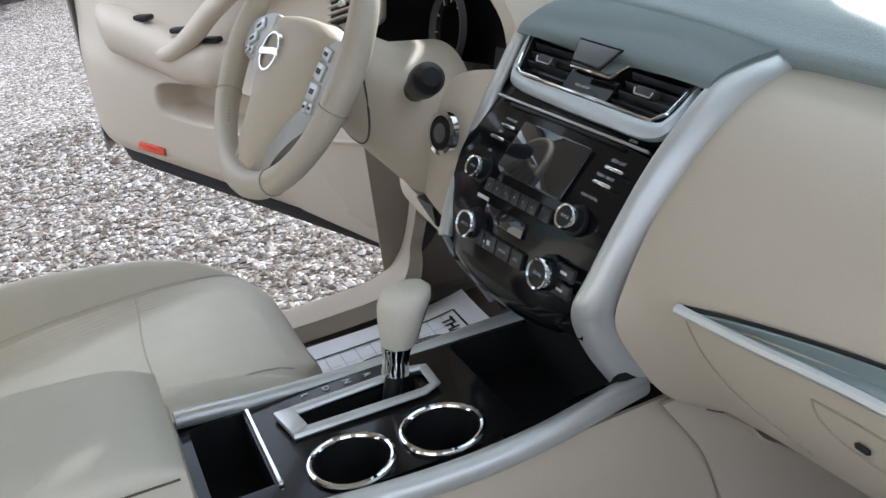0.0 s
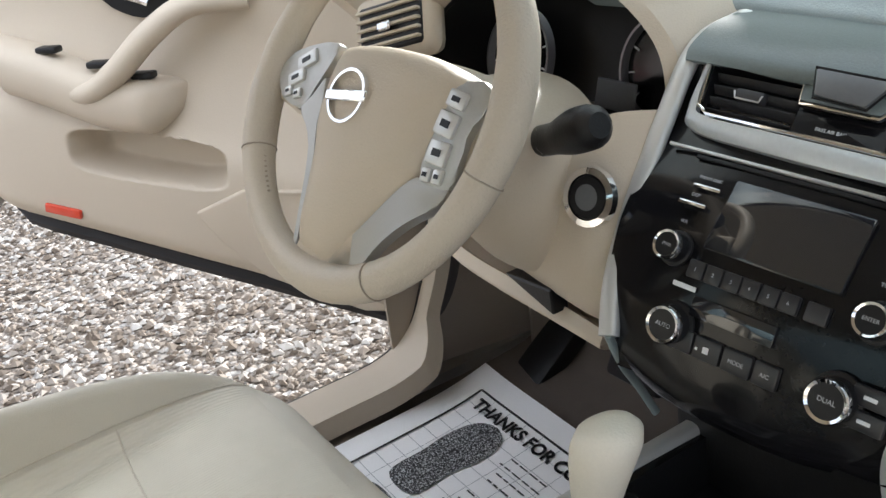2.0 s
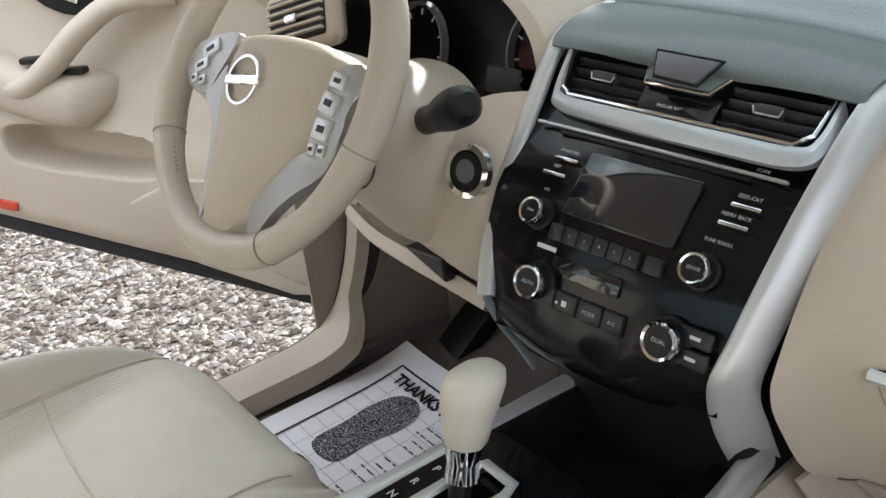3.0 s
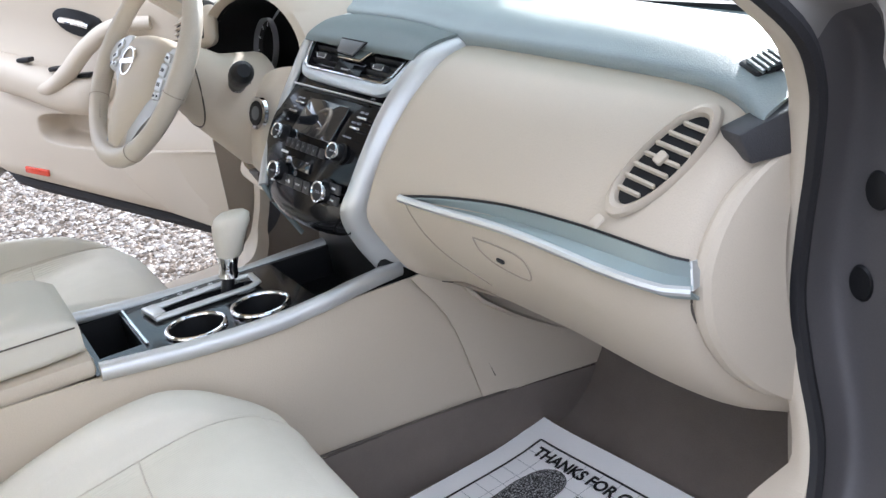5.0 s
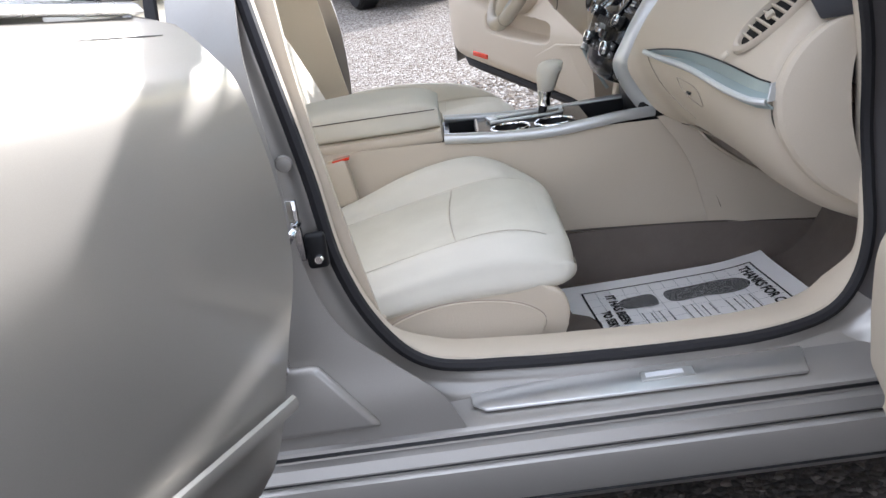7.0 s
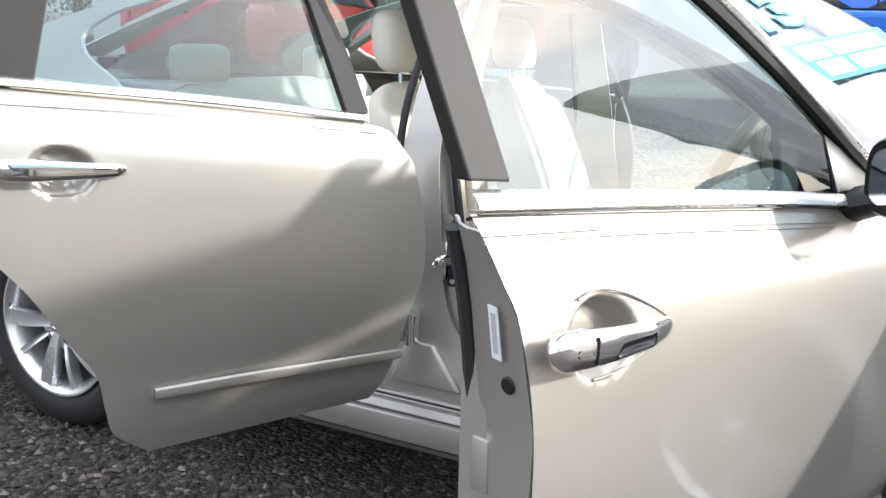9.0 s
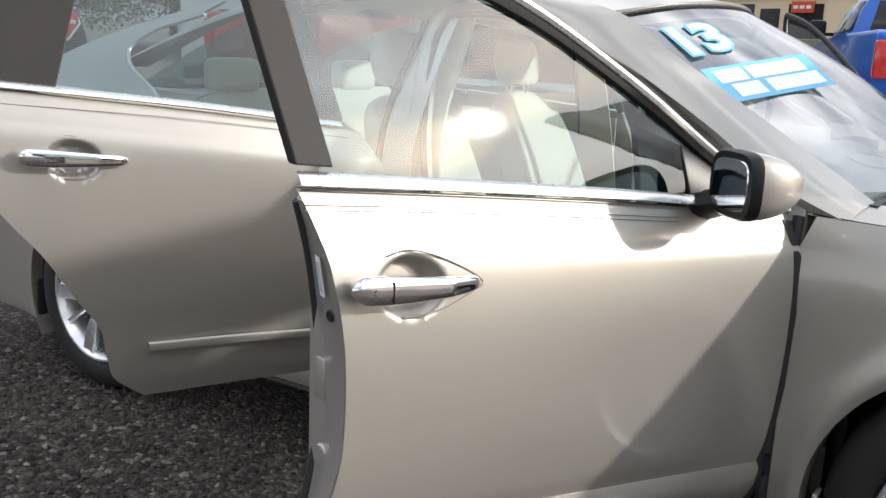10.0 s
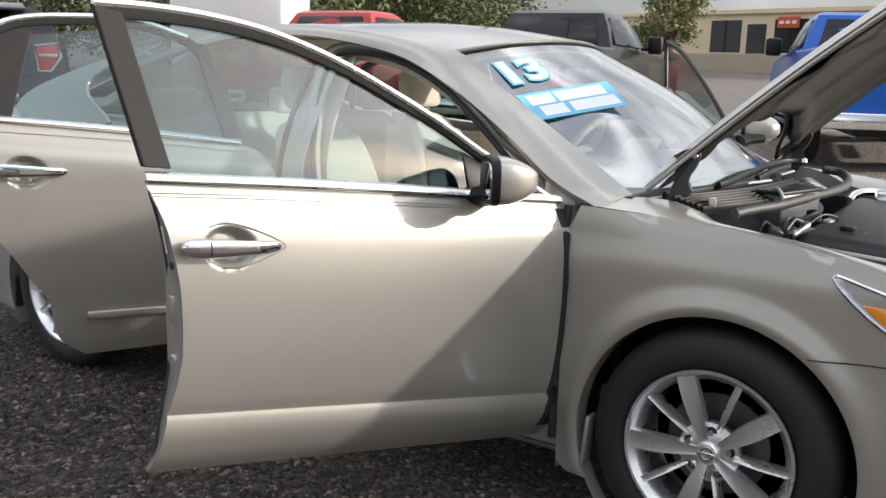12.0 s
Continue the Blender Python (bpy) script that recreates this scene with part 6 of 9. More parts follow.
# instrument hood
BIN = [(-0.178, -0.815, 0.885), (-0.182, -0.80, 0.945), (-0.205, -0.79, 0.990), (-0.26, -0.785, 1.030), (-0.345, -0.785, 1.045), (-0.43, -0.785, 1.030), (-0.485, -0.79, 0.990), (-0.508, -0.80, 0.945), (-0.512, -0.815, 0.885)]
BIN = [(x, y + 0.24 * (x + 0.345) - 0.008, z) for x, y, z in BIN]
bn = spline(BIN, 40)
cx0, cz0 = -0.345, 0.93


def inset(p, k, dy):
    return (cx0 + (p[0] - cx0) * k, p[1] + dy, cz0 + (p[2] - cz0) * k)


part("instrument_hood", sheet([[inset(p, 1.13, 0.14) for p in bn], [inset(p, 1.14, 0.05) for p in bn], [inset(p, 1.10, 0.004) for p in bn], [inset(p, 1.03, -0.006) for p in bn], [inset(p, 0.985, 0.004) for p in bn], [inset(p, 0.96, 0.02) for p in bn]]), BEIGE, dash, "beige hood round the instruments")
part("instrument_tunnel", sheet([[inset(p, 0.965, 0.012) for p in bn], [inset(p, 0.93, 0.07) for p in bn], [inset(p, 0.88, 0.13) for p in bn]]), BLACK, dash, "black inside of the instrument hood")
part("instrument_panel", slab([inset(p, 0.90, 0.12 + (p[2] - 0.9) * 0.2) for p in bn], (0, 0.02, 0), 0.0), BLACK, dash, "dark instrument panel")
cn = Vector((0, -0.97, 0.24))
for gx in (-0.432, -0.255):
    gm = frame_at((gx, -0.715 + 0.24 * (gx + 0.345), 0.935), cn)
    part("gauge", turned([(0.050, 0.0), (0.052, 0.010), (0.055, 0.010), (0.056, 0.0)], gm, 40, cap=False), DIAL, dash, "thin pale gauge ring")
    part("gauge_face", turned([(0.001, 0.001), (0.05, 0.001)], gm, 32, cap=False), PIANO, dash)
    for k in range(9):
        a = math.radians(225 - 33.75 * k)
        part("gauge_tick", box((0.043 * math.cos(a), 0.043 * math.sin(a), 0.003), (0.008, 0.0018, 0.001), 0, 1), WHITE_MARK, dash).data.transform(gm @ Matrix.Translation((0.043 * math.cos(a), 0.043 * math.sin(a), 0)) @ Matrix.Rotation(a, 4, "Z") @ Matrix.Translation((-0.043 * math.cos(a), -0.043 * math.sin(a), 0)))
part("trip_display", box((-0.305, -0.715, 0.905), (0.06, 0.004, 0.032), 0.003, 1, pose(0, 0, 0, -14)), DISPLAY, dash, "grey trip display")
# driver's vents and the left end
for sx, sy, sz in ((-0.517, -0.850, 0.985),):
    vm2 = frame_at((sx, sy, sz), (0.20, -0.93, 0.34), (0.14, 0.012, 0.044))
    part("driver_vent", box((0, 0, -0.01), (0.128, 0.080, 0.03), 0.02, 3), BEIGE, dash, "beige-edged air vent").data.transform(vm2)
    part("vent_depth", box((0, 0, 0.004), (0.10, 0.055, 0.008), 0.003, 1), BLACK, dash).data.transform(vm2)
    for k in range(5):
        part("vent_slat", box((0, -0.020 + 0.010 * k, 0.010), (0.098, 0.0035, 0.008), 0.001, 1), BEIGE, dash).data.transform(vm2)
    part("vent_tab", box((0.0, -0.002, 0.016), (0.02, 0.010, 0.006), 0.002, 1), CHROME, dash).data.transform(vm2)

# ---- centre stack ----
FACE = [(-0.652, 0.990), (-0.715, 0.988), (-0.752, 0.975), (-0.775, 0.930), (-0.797, 0.908), (-0.832, 0.882), (-0.864, 0.850), (-0.887, 0.812), (-0.903, 0.775), (-0.912, 0.742), (-0.895, 0.722), (-0.84, 0.715)]
fd = np.array(spline([(0, y, z) for y, z in FACE], 140))[:, 1:]
arc = np.r_[0, np.cumsum(np.linalg.norm(np.diff(fd, axis=0), axis=1))]
arc -= np.interp(-0.852, -fd[:, 1][20:110], arc[20:110])


# the whole stack is turned and tilted a little to fit the camera's view
STACK = Matrix.Translation((0.0022, -0.8543, 0.8507)) @ pose(0, 0, 0, 2.5, 2.65, 5.4) @ Matrix.Translation((-0.0094, 0.8653, -0.8581))


def face(x, v, lift=0.0):
    """A placing matrix on the centre stack: x across, v metres down the face from the upper knobs."""
    y, z = float(np.interp(v, arc, fd[:, 0])), float(np.interp(v, arc, fd[:, 1]))
    y2, z2 = float(np.interp(v + 0.004, arc, fd[:, 0])), float(np.interp(v + 0.004, arc, fd[:, 1]))
    down = Vector((0, y2 - y, z2 - z)).normalized()
    nrm = Vector((1, 0, 0)).cross(-down)
    if nrm.y > 0:
        nrm = -nrm
    return STACK @ frame_at(Vector((x, y, z)) + nrm * lift, nrm, (1, 0, 0))


hw = np.interp(arc, [arc[0], -0.16, -0.06, 0.0, 0.06, 0.10, 0.125, 0.15, arc[-1]], [0.152, 0.152, 0.148, 0.145, 0.138, 0.118, 0.092, 0.082, 0.08])
rows = [[tuple(STACK @ Vector((w * k, y + 0.012 * abs(k) ** 3, z))) for k in (-1, -0.75, -0.4, 0, 0.4, 0.75, 1)] for (y, z), w in zip(fd[::3], hw[::3]) if z < 0.938]
stack = part("centre_panel", sheet(rows, 0.004), PIANO, dash, "gloss black centre stack with radio and heater controls")


def on_face(name, x, v, size, mat, bevel=0.002, lift=0.0, label=""):
    ob = part(name, box((0, 0, 0), size, bevel, 2), mat, dash, label)
    ob.data.transform(face(x, v, lift + 0.0045))
    return ob


def face_text(t, x, v, size, width=0.0):
    lettering(t, size * 0.74, face(x, v, 0.0085), GREY_INK, dash, width=width)


# the charcoal pad over the vents, with a tongue for the hazard switch
VTL, VTR, VBR, VBL = Vector((-0.133, -0.760, 0.972)), Vector((0.124, -0.728, 0.954)), Vector((0.129, -0.775, 0.927)), Vector((-0.126, -0.789, 0.936))
VN = (VBL - VTL).cross(VTR - VTL).normalized()


def vq(u, v, lift=0.0):
    """A point of the vent panel: u across, v down, both from 0 to 1."""
    return tuple(VTL * ((1 - u) * (1 - v)) + VTR * (u * (1 - v)) + VBR * (u * v) + VBL * ((1 - u) * v) + VN * lift)


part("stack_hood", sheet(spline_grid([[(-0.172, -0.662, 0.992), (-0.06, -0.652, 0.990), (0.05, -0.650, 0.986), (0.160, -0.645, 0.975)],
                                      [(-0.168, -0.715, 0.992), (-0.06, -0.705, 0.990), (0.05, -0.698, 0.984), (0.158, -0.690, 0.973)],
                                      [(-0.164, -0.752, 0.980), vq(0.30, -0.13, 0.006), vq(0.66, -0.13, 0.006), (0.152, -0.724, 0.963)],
                                      [(-0.160, -0.764, 0.970), vq(0.30, -0.02, 0.002), vq(0.66, -0.02, 0.002), (0.150, -0.734, 0.953)]], 24, 14), 0.006), HOOD_TOP, dash, "charcoal top of the centre stack, paler for its sky sheen", 60)
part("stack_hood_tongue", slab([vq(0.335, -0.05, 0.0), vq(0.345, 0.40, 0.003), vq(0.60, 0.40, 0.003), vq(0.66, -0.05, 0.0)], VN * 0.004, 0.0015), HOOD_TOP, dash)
part("hood_dark_line", tube(spline([(-0.168, -0.664, 0.985), (-0.06, -0.652, 0.983), (0.05, -0.650, 0.979), (0.172, -0.645, 0.966)], 20), 0.008, 8), BLACK, dash, "dark line under the top pad")
# vents: a dark recess, slats, a thin chrome outline with a step round the hazard switch, a satin band below
OUTL = [(0.0, 0.0), (0.33, 0.0), (0.345, 0.44), (0.60, 0.44), (0.665, 0.0), (1.0, 0.0), (1.0, 0.78), (0.955, 1.0), (0.04, 1.0), (0.0, 0.86)]
part("vent_recess", sheet([[vq(u, v, -0.001) for u, v in OUTL], [vq(u, v, -0.020) for u, v in OUTL]], wrap=True), BLACK, dash)
part("vent_back", slab([vq(u, v, -0.020) for u, v in ((0, 0), (1, 0), (1, 1), (0, 1))], VN * -0.002), BLACK, dash)
for u0, u1 in ((0.012, 0.33), (0.655, 0.988)):
    for k in range(4):
        v = 0.13 + 0.235 * k
        part("vent_slat", slab([vq(u0, v, -0.003), vq(u1, v, -0.003), vq(u1, v + 0.13, -0.010), vq(u0, v + 0.13, -0.010)], VN * -0.0022, 0.0006, 1), VENT, dash, "" if k else "dark air vent slat")
    um = (u0 + u1) / 2
    tab = part("vent_tab", box((0, 0, 0), (0.027, 0.010, 0.012), 0.003, 2), VENT, dash)
    tab.data.transform(frame_at(vq(um, 0.50, 0.0), VN, VTR - VTL))
    part("tab_edge", tube([tuple(Vector(vq(um, 0.50, 0.0065)) + (VTR - VTL).normalized() * x + (VTL - VBL).normalized() * y) for x, y in ((-0.013, 0.001), (-0.011, -0.005), (0.011, -0.005), (0.013, 0.001))], 0.0009, 5), SILVER, dash)
part("vent_chrome", tube([vq(u, v, 0.003) for u, v in OUTL], 0.0020, 6, True), CHROME, dash, "thin chrome outline of the vents")
band_in = spline([(-0.012, 0.05), (-0.014, 0.80), (0.03, 1.03), (0.30, 1.05), (0.70, 1.05), (0.96, 1.03), (1.012, 0.80), (1.012, 0.05)], 40)
band_out = spline([(-0.035, -0.02), (-0.055, 0.90), (-0.01, 1.32), (0.30, 1.40), (0.70, 1.40), (0.985, 1.34), (1.055, 0.88), (1.035, -0.02)], 40)
part("vent_frame", sheet([[vq(u, v, -0.006) for u, v in band_in], [vq(u, v, 0.002) for u, v in band_in], [vq((a[0] + b[0]) / 2, (a[1] + b[1]) / 2, 0.003) for a, b in zip(band_in, band_out)], [vq(u, v, -0.003) for u, v in band_out], [vq(u, v, -0.012) for u, v in band_out]]), SILVER_BLUE, dash, "satin silver band round the vents", 50)
part("hazard_switch", slab([(-0.034, -0.755, 0.978), (0.028, -0.747, 0.973), (0.016, -0.766, 0.957), (-0.024, -0.772, 0.962)], VN * 0.006, 0.002), DISPLAY, dash, "dark hazard light switch")
part("hazard_joint", tube([tuple(Vector(p) + VN * 0.003) for p in ((-0.036, -0.754, 0.979), (0.030, -0.746, 0.974), (0.017, -0.7665, 0.956), (-0.025, -0.7725, 0.961))], 0.0014, 5, True), BLACK, dash)
tri = [vq(0.445, 0.17, 0.0095), vq(0.515, 0.17, 0.0095), vq(0.48, -0.03, 0.0095)]
part("hazard_mark", tube(tri, 0.0008, 5, True), RED, dash)
part("vent_centre", slab([vq(0.34, 0.47, -0.002), vq(0.645, 0.47, -0.002), vq(0.645, 0.98, -0.002), vq(0.34, 0.98, -0.002)], VN * -0.004), PIANO, dash)
lettering("PASS AIR BAG", 0.0042, frame_at(vq(0.47, 0.80, -0.001), VN, VTR - VTL), WHITE_MARK, dash)
# radio
on_face("disc_slot", 0.0, -0.082, (0.262, 0.003, 0.004), SILVER, 0.001, 0.001)
on_face("slot_gap", 0.0, -0.077, (0.20, 0.004, 0.003), BLACK, 0.001, 0.0)
on_face("radio_screen", 0.008, -0.033, (0.118, 0.062, 0.004), SCREEN, 0.002, 0.0012, "dark glossy radio screen")
for x, v in ((-0.073, -0.050), (-0.078, -0.034), (0.110, -0.052), (0.107, -0.035)):
    on_face("radio_key", x, v, (0.027, 0.004, 0.004), CHROME, 0.0015, 0.002)
face_text("FM/AM DISC", -0.073, -0.0575, 0.0055)
face_text("DISP", -0.078, -0.0415, 0.0055)
face_text("SEEK-CAT", 0.110, -0.060, 0.0065)
face_text("MENU  BACK", 0.107, -0.0425, 0.006)
face_text("SCAN", 0.108, -0.086, 0.006)
for k in range(6):
    on_face("preset_key", -0.049 + 0.0165 * k, 0.0145, (0.0155, 0.015, 0.005), KEY, 0.0015, 0.001)
    face_text(str(k + 1), -0.049 + 0.0165 * k, 0.0145, 0.006)
on_face("aux_key", 0.056, 0.0145, (0.018, 0.015, 0.005), KEY, 0.0015, 0.001)


def knob(x, v, r, name, text):
    m = face(x, v, 0.0035)
    part("knob_ring", turned([(r * 1.22, -0.001), (r * 1.2, 0.002), (r * 1.05, 0.003)], m, 36), BLACK, dash)
    k = part(name, turned([(r * 1.02, 0.0), (r * 0.98, 0.014), (r * 0.93, 0.016)], m, 36), BLACK, dash, "black rotary knob with a chrome ring")
    part("chrome_ring", turned([(r * 1.0, 0.012), (r * 1.02, 0.016), (r * 0.94, 0.0185), (r * 0.80, 0.0175), (r * 0.79, 0.015)], m, 36, cap=False), CHROME, k)
    part("knob_face", turned([(r * 0.80, 0.0155), (0.001, 0.016)], m, 28), KEY, k)
    if text:
        lettering(text, r * 0.32, m @ pose(0, 0, 0.0165), GREY_INK, k)


knob(-0.075, 0.004, 0.0125, "volume_knob", "PWR")
knob(0.098, 0.006, 0.0132, "tune_knob", "ENTER")
knob(-0.055, 0.062, 0.0160, "temperature_knob", "AUTO")
knob(0.088, 0.066, 0.0168, "temperature_knob", "DUAL")
face_text("VOL", -0.076, -0.018, 0.005)
face_text("TUNE SCROLL", 0.103, -0.019, 0.0055)
for x, w, t in ((-0.044, 0.024, ""), (-0.0185, 0.025, ""), (0.0085, 0.026, "MODE"), (0.0335, 0.021, "A/C")):
    on_face("heater_key", x, 0.071, (w, 0.019, 0.006), KEY, 0.002, 0.0008)
    if t:
        face_text(t, x, 0.071, 0.0065)
on_face("fan_mark", -0.0185, 0.071, (0.005, 0.005, 0.001), WHITE_MARK, 0.0, 0.0045)
on_face("fan_mark", -0.027, 0.072, (0.002, 0.002, 0.001), WHITE_MARK, 0.0, 0.0045)
for v in (0.056, 0.073):
    on_face("heater_key", 0.112, v, (0.028, 0.015, 0.006), KEY, 0.002, 0.0008)
    on_face("key_mark", 0.112, v, (0.010, 0.003, 0.001), WHITE_MARK, 0.001, 0.004)
on_face("heater_display", -0.006, 0.042, (0.075, 0.017, 0.003), SCREEN, 0.001, 0.0008)
on_face("disc_mark", -0.055, 0.030, (0.022, 0.004, 0.001), WHITE_MARK, 0.0, 0.001)
# satin side trims, running on into the console
TRIM_IN = [(0.146, -0.655, 0.979), (0.148, -0.70, 0.972), (0.146, -0.738, 0.957), (0.142, -0.792, 0.906), (0.135, -0.828, 0.855), (0.126, -0.860, 0.799), (0.119, -0.879, 0.758), (0.112, -0.862, 0.705), (0.103, -0.827, 0.646)]
TRIM_OUT = [(0.176, -0.640, 0.969), (0.173, -0.685, 0.964), (0.169, -0.720, 0.945), (0.164, -0.768, 0.900), (0.157, -0.814, 0.846), (0.149, -0.846, 0.795), (0.143, -0.858, 0.755), (0.133, -0.828, 0.700), (0.117, -0.786, 0.636)]
CONS = [(0.116, -0.800, 0.646), (0.123, -0.83, 0.647), (0.135, -0.885, 0.648), (0.140, -0.94, 0.644), (0.137, -1.02, 0.638), (0.131, -1.12, 0.640), (0.124, -1.255, 0.652)]
CONS_LEFT = [(0.095, -0.798, 0.645), (0.097, -0.83, 0.642), (0.099, -0.90, 0.640), (0.100, -1.0, 0.636), (0.100, -1.12, 0.640), (0.098, -1.255, 0.652)]
TRIM_LEFT = [(0.169, -0.676, 0.993), (0.164, -0.746, 0.981), (0.159, -0.797, 0.923), (0.152, -0.846, 0.855), (0.142, -0.880, 0.803), (0.125, -0.904, 0.763), (0.122, -0.892, 0.73), (0.119, -0.875, 0.70), (0.116, -0.857, 0.665)]
def flat_strip(pts, a, b, n):
    P = np.array(spline(pts, n))
    T = np.gradient(P, axis=0)
    T /= np.linalg.norm(T, axis=1, keepdims=True)
    sec = []
    for p, t in zip(P, T):
        s = np.array((1.0, 0, 0)) - t * t[0]
        s /= np.linalg.norm(s)
        o = np.cross(t, s)
        if o[1] > 0.3 or (abs(o[1]) <= 0.3 and o[2] < 0):
            o = -o
        sec.append([tuple(p + s * a * math.copysign(abs(math.cos(q)) ** 0.6, math.cos(q)) + o * b * math.sin(q)) for q in (2 * math.pi * k / 12 for k in range(12))])
    return loft(sec)


ti, to = (np.array(spline(q, 48)) for q in (TRIM_IN, TRIM_OUT))
tm = (ti + to) / 2 + np.array((0.002, -0.005, 0.003))
part("stack_trim", sheet([(ti + (0.0, 0.014, -0.006)).tolist(), ti.tolist(), (ti * 0.7 + tm * 0.3 + (0, -0.002, 0.001)).tolist(), tm.tolist(), (to * 0.7 + tm * 0.3 + (0, -0.001, 0.001)).tolist(), to.tolist(), (to + (0.002, 0.012, -0.006)).tolist()]), SILVER, dash, "broad satin silver trim beside the stack", 50)
part("stack_trim", mirror_x(flat_strip(TRIM_LEFT[:-3], 0.010, 0.007, 26)), SILVER, dash, "slim satin silver trim beside the stack", 50)
part("stack_trim", mirror_x(flat_strip(TRIM_LEFT[-4:], 0.003, 0.004, 14)), STRIP, dash, "", 50)
# cheeks between the gloss panel and the trims
for k, edge in ((1, ti[:34]), (-1, np.array(spline([(-x, y, z) for x, y, z in TRIM_LEFT[:-3]], 34)))):
    tz, tx, ty = zip(*sorted((p[2], p[0], p[1]) for p in edge.tolist()))
    ck = []
    for (y, z), w in zip(fd[12:118:3], hw[12:118:3]):
        p = STACK @ Vector((w * k, y + 0.010, z))
        q = (float(np.interp(p.z, tz, tx)), float(np.interp(p.z, tz, ty)) + 0.006, p.z)
        ck.append([tuple(STACK @ Vector((w * 0.9 * k, y + 0.010, z))), tuple(p), q])
    part("panel_cheek", sheet(ck), PIANO, dash)
part("stack_throat", box((0, -0.76, 0.66), (0.24, 0.14, 0.16), 0.01, 2), BAY_BLACK, dash, "black recess under the stack")

# ---- centre console ----
con = part("centre_console", sheet(spline_grid([[(0.122, -0.72, 0.625), (0.140, -0.90, 0.634), (0.138, -1.05, 0.628), (0.128, -1.25, 0.645), (0.12, -1.62, 0.655)], [(0.134, -0.70, 0.56), (0.146, -0.90, 0.56), (0.144, -1.05, 0.56), (0.136, -1.25, 0.57), (0.125, -1.62, 0.58)], [(0.142, -0.60, 0.44), (0.144, -0.9, 0.43), (0.145, -1.05, 0.43), (0.14, -1.25, 0.43), (0.13, -1.62, 0.43)], [(0.155, -0.40, 0.34), (0.150, -0.90, 0.28), (0.15, -1.05, 0.28), (0.145, -1.25, 0.28), (0.14, -1.62, 0.28)]], 30, 16), 0.006), BEIGE, car, "beige centre console with gloss black top")
bm = sheet(spline_grid([[(-0.108, -0.72, 0.618), (-0.113, -0.90, 0.625), (-0.115, -1.05, 0.622), (-0.115, -1.25, 0.640), (-0.11, -1.62, 0.655)], [(-0.122, -0.70, 0.54), (-0.126, -0.90, 0.55), (-0.128, -1.05, 0.55), (-0.125, -1.25, 0.56), (-0.12, -1.62, 0.57)], [(-0.155, -0.40, 0.34), (-0.150, -0.90, 0.28), (-0.15, -1.05, 0.28), (-0.145, -1.25, 0.28), (-0.14, -1.62, 0.28)]], 30, 16), 0.006)
part("console_side", bm, BEIGE, con)
bm = sheet(spline_grid([[(0.115, -0.76, 0.69), (0.17, -0.74, 0.64), (0.19, -0.70, 0.58)], [(0.13, -0.72, 0.63), (0.16, -0.68, 0.56), (0.165, -0.60, 0.50)], [(0.145, -0.66, 0.56), (0.155, -0.56, 0.48), (0.158, -0.44, 0.40)]], 10, 10), 0.004)
part("console_front", bm, BEIGE, con)
part("console_wing", sheet(spline_grid([[(0.150, -0.80, 0.640), (0.152, -0.66, 0.645), (0.155, -0.50, 0.65), (0.158, -0.38, 0.65)], [(0.147, -0.74, 0.54), (0.151, -0.66, 0.54), (0.156, -0.50, 0.54), (0.160, -0.38, 0.54)], [(0.148, -0.70, 0.38), (0.152, -0.62, 0.38), (0.157, -0.50, 0.37), (0.162, -0.38, 0.36)]], 12, 10), 0.004), BEIGE, con, "beige side of the console under the dashboard")
part("console_gap", tube([(0.1405, -0.752, 0.628), (0.1475, -0.73, 0.57), (0.150, -0.70, 0.50), (0.1525, -0.675, 0.42)], 0.0016, 6), GAP, con)
part("carpet_edge", tube(spline([(0.1515, -1.25, 0.425), (0.1520, -0.95, 0.408), (0.1525, -0.66, 0.385), (0.158, -0.42, 0.36)], 20), 0.0025, 6), GAP, con)
part("carpet_side", sheet(spline_grid([[(0.151, -1.6, 0.42), (0.1515, -0.95, 0.405), (0.1525, -0.66, 0.383), (0.162, -0.40, 0.355)], [(0.158, -1.6, 0.28), (0.158, -0.95, 0.28), (0.16, -0.66, 0.28), (0.17, -0.40, 0.29)]], 16, 5), 0.004), CARPET, con, "carpet along the console foot")
part("carpet_side", sheet(spline_grid([[(-0.151, -1.6, 0.42), (-0.1515, -0.95, 0.405), (-0.1525, -0.66, 0.383), (-0.162, -0.40, 0.355)], [(-0.158, -1.6, 0.28), (-0.158, -0.95, 0.28), (-0.16, -0.66, 0.28), (-0.17, -0.40, 0.29)]], 16, 5), 0.004), CARPET, con)


def plate_with_holes(outline, holes, z, thick):
    """A flat plate cut by round holes, filled between its edges."""
    bm = bmesh.new()
    edges = []
    loops = [outline] + [[(cx + r * math.cos(2 * math.pi * i / 40), cy + r * math.sin(2 * math.pi * i / 40)) for i in range(40)] if kind == "o" else cx for kind, cx, cy, r in holes]
    for lp in loops:
        vs = [bm.verts.new((x, y, z)) for x, y in lp]
        for i in range(len(vs)):
            edges.append(bm.edges.new((vs[i], vs[(i + 1) % len(vs)])))
    bmesh.ops.triangle_fill(bm, edges=edges, use_beauty=True)
    return bm


CUPS = [(0.068, -1.108, 0.041), (0.070, -1.010, 0.041)]
BIN_ = [(-0.085, -1.245), (0.06, -1.245), (0.06, -1.185), (-0.085, -1.185)]
SLOT = [(-0.044, -1.134), (-0.010, -1.130), (-0.006, -0.998), (-0.044, -0.996)]
FRONT = [(-0.080, -0.935), (0.100, -0.935), (0.090, -0.81), (-0.080, -0.81)]
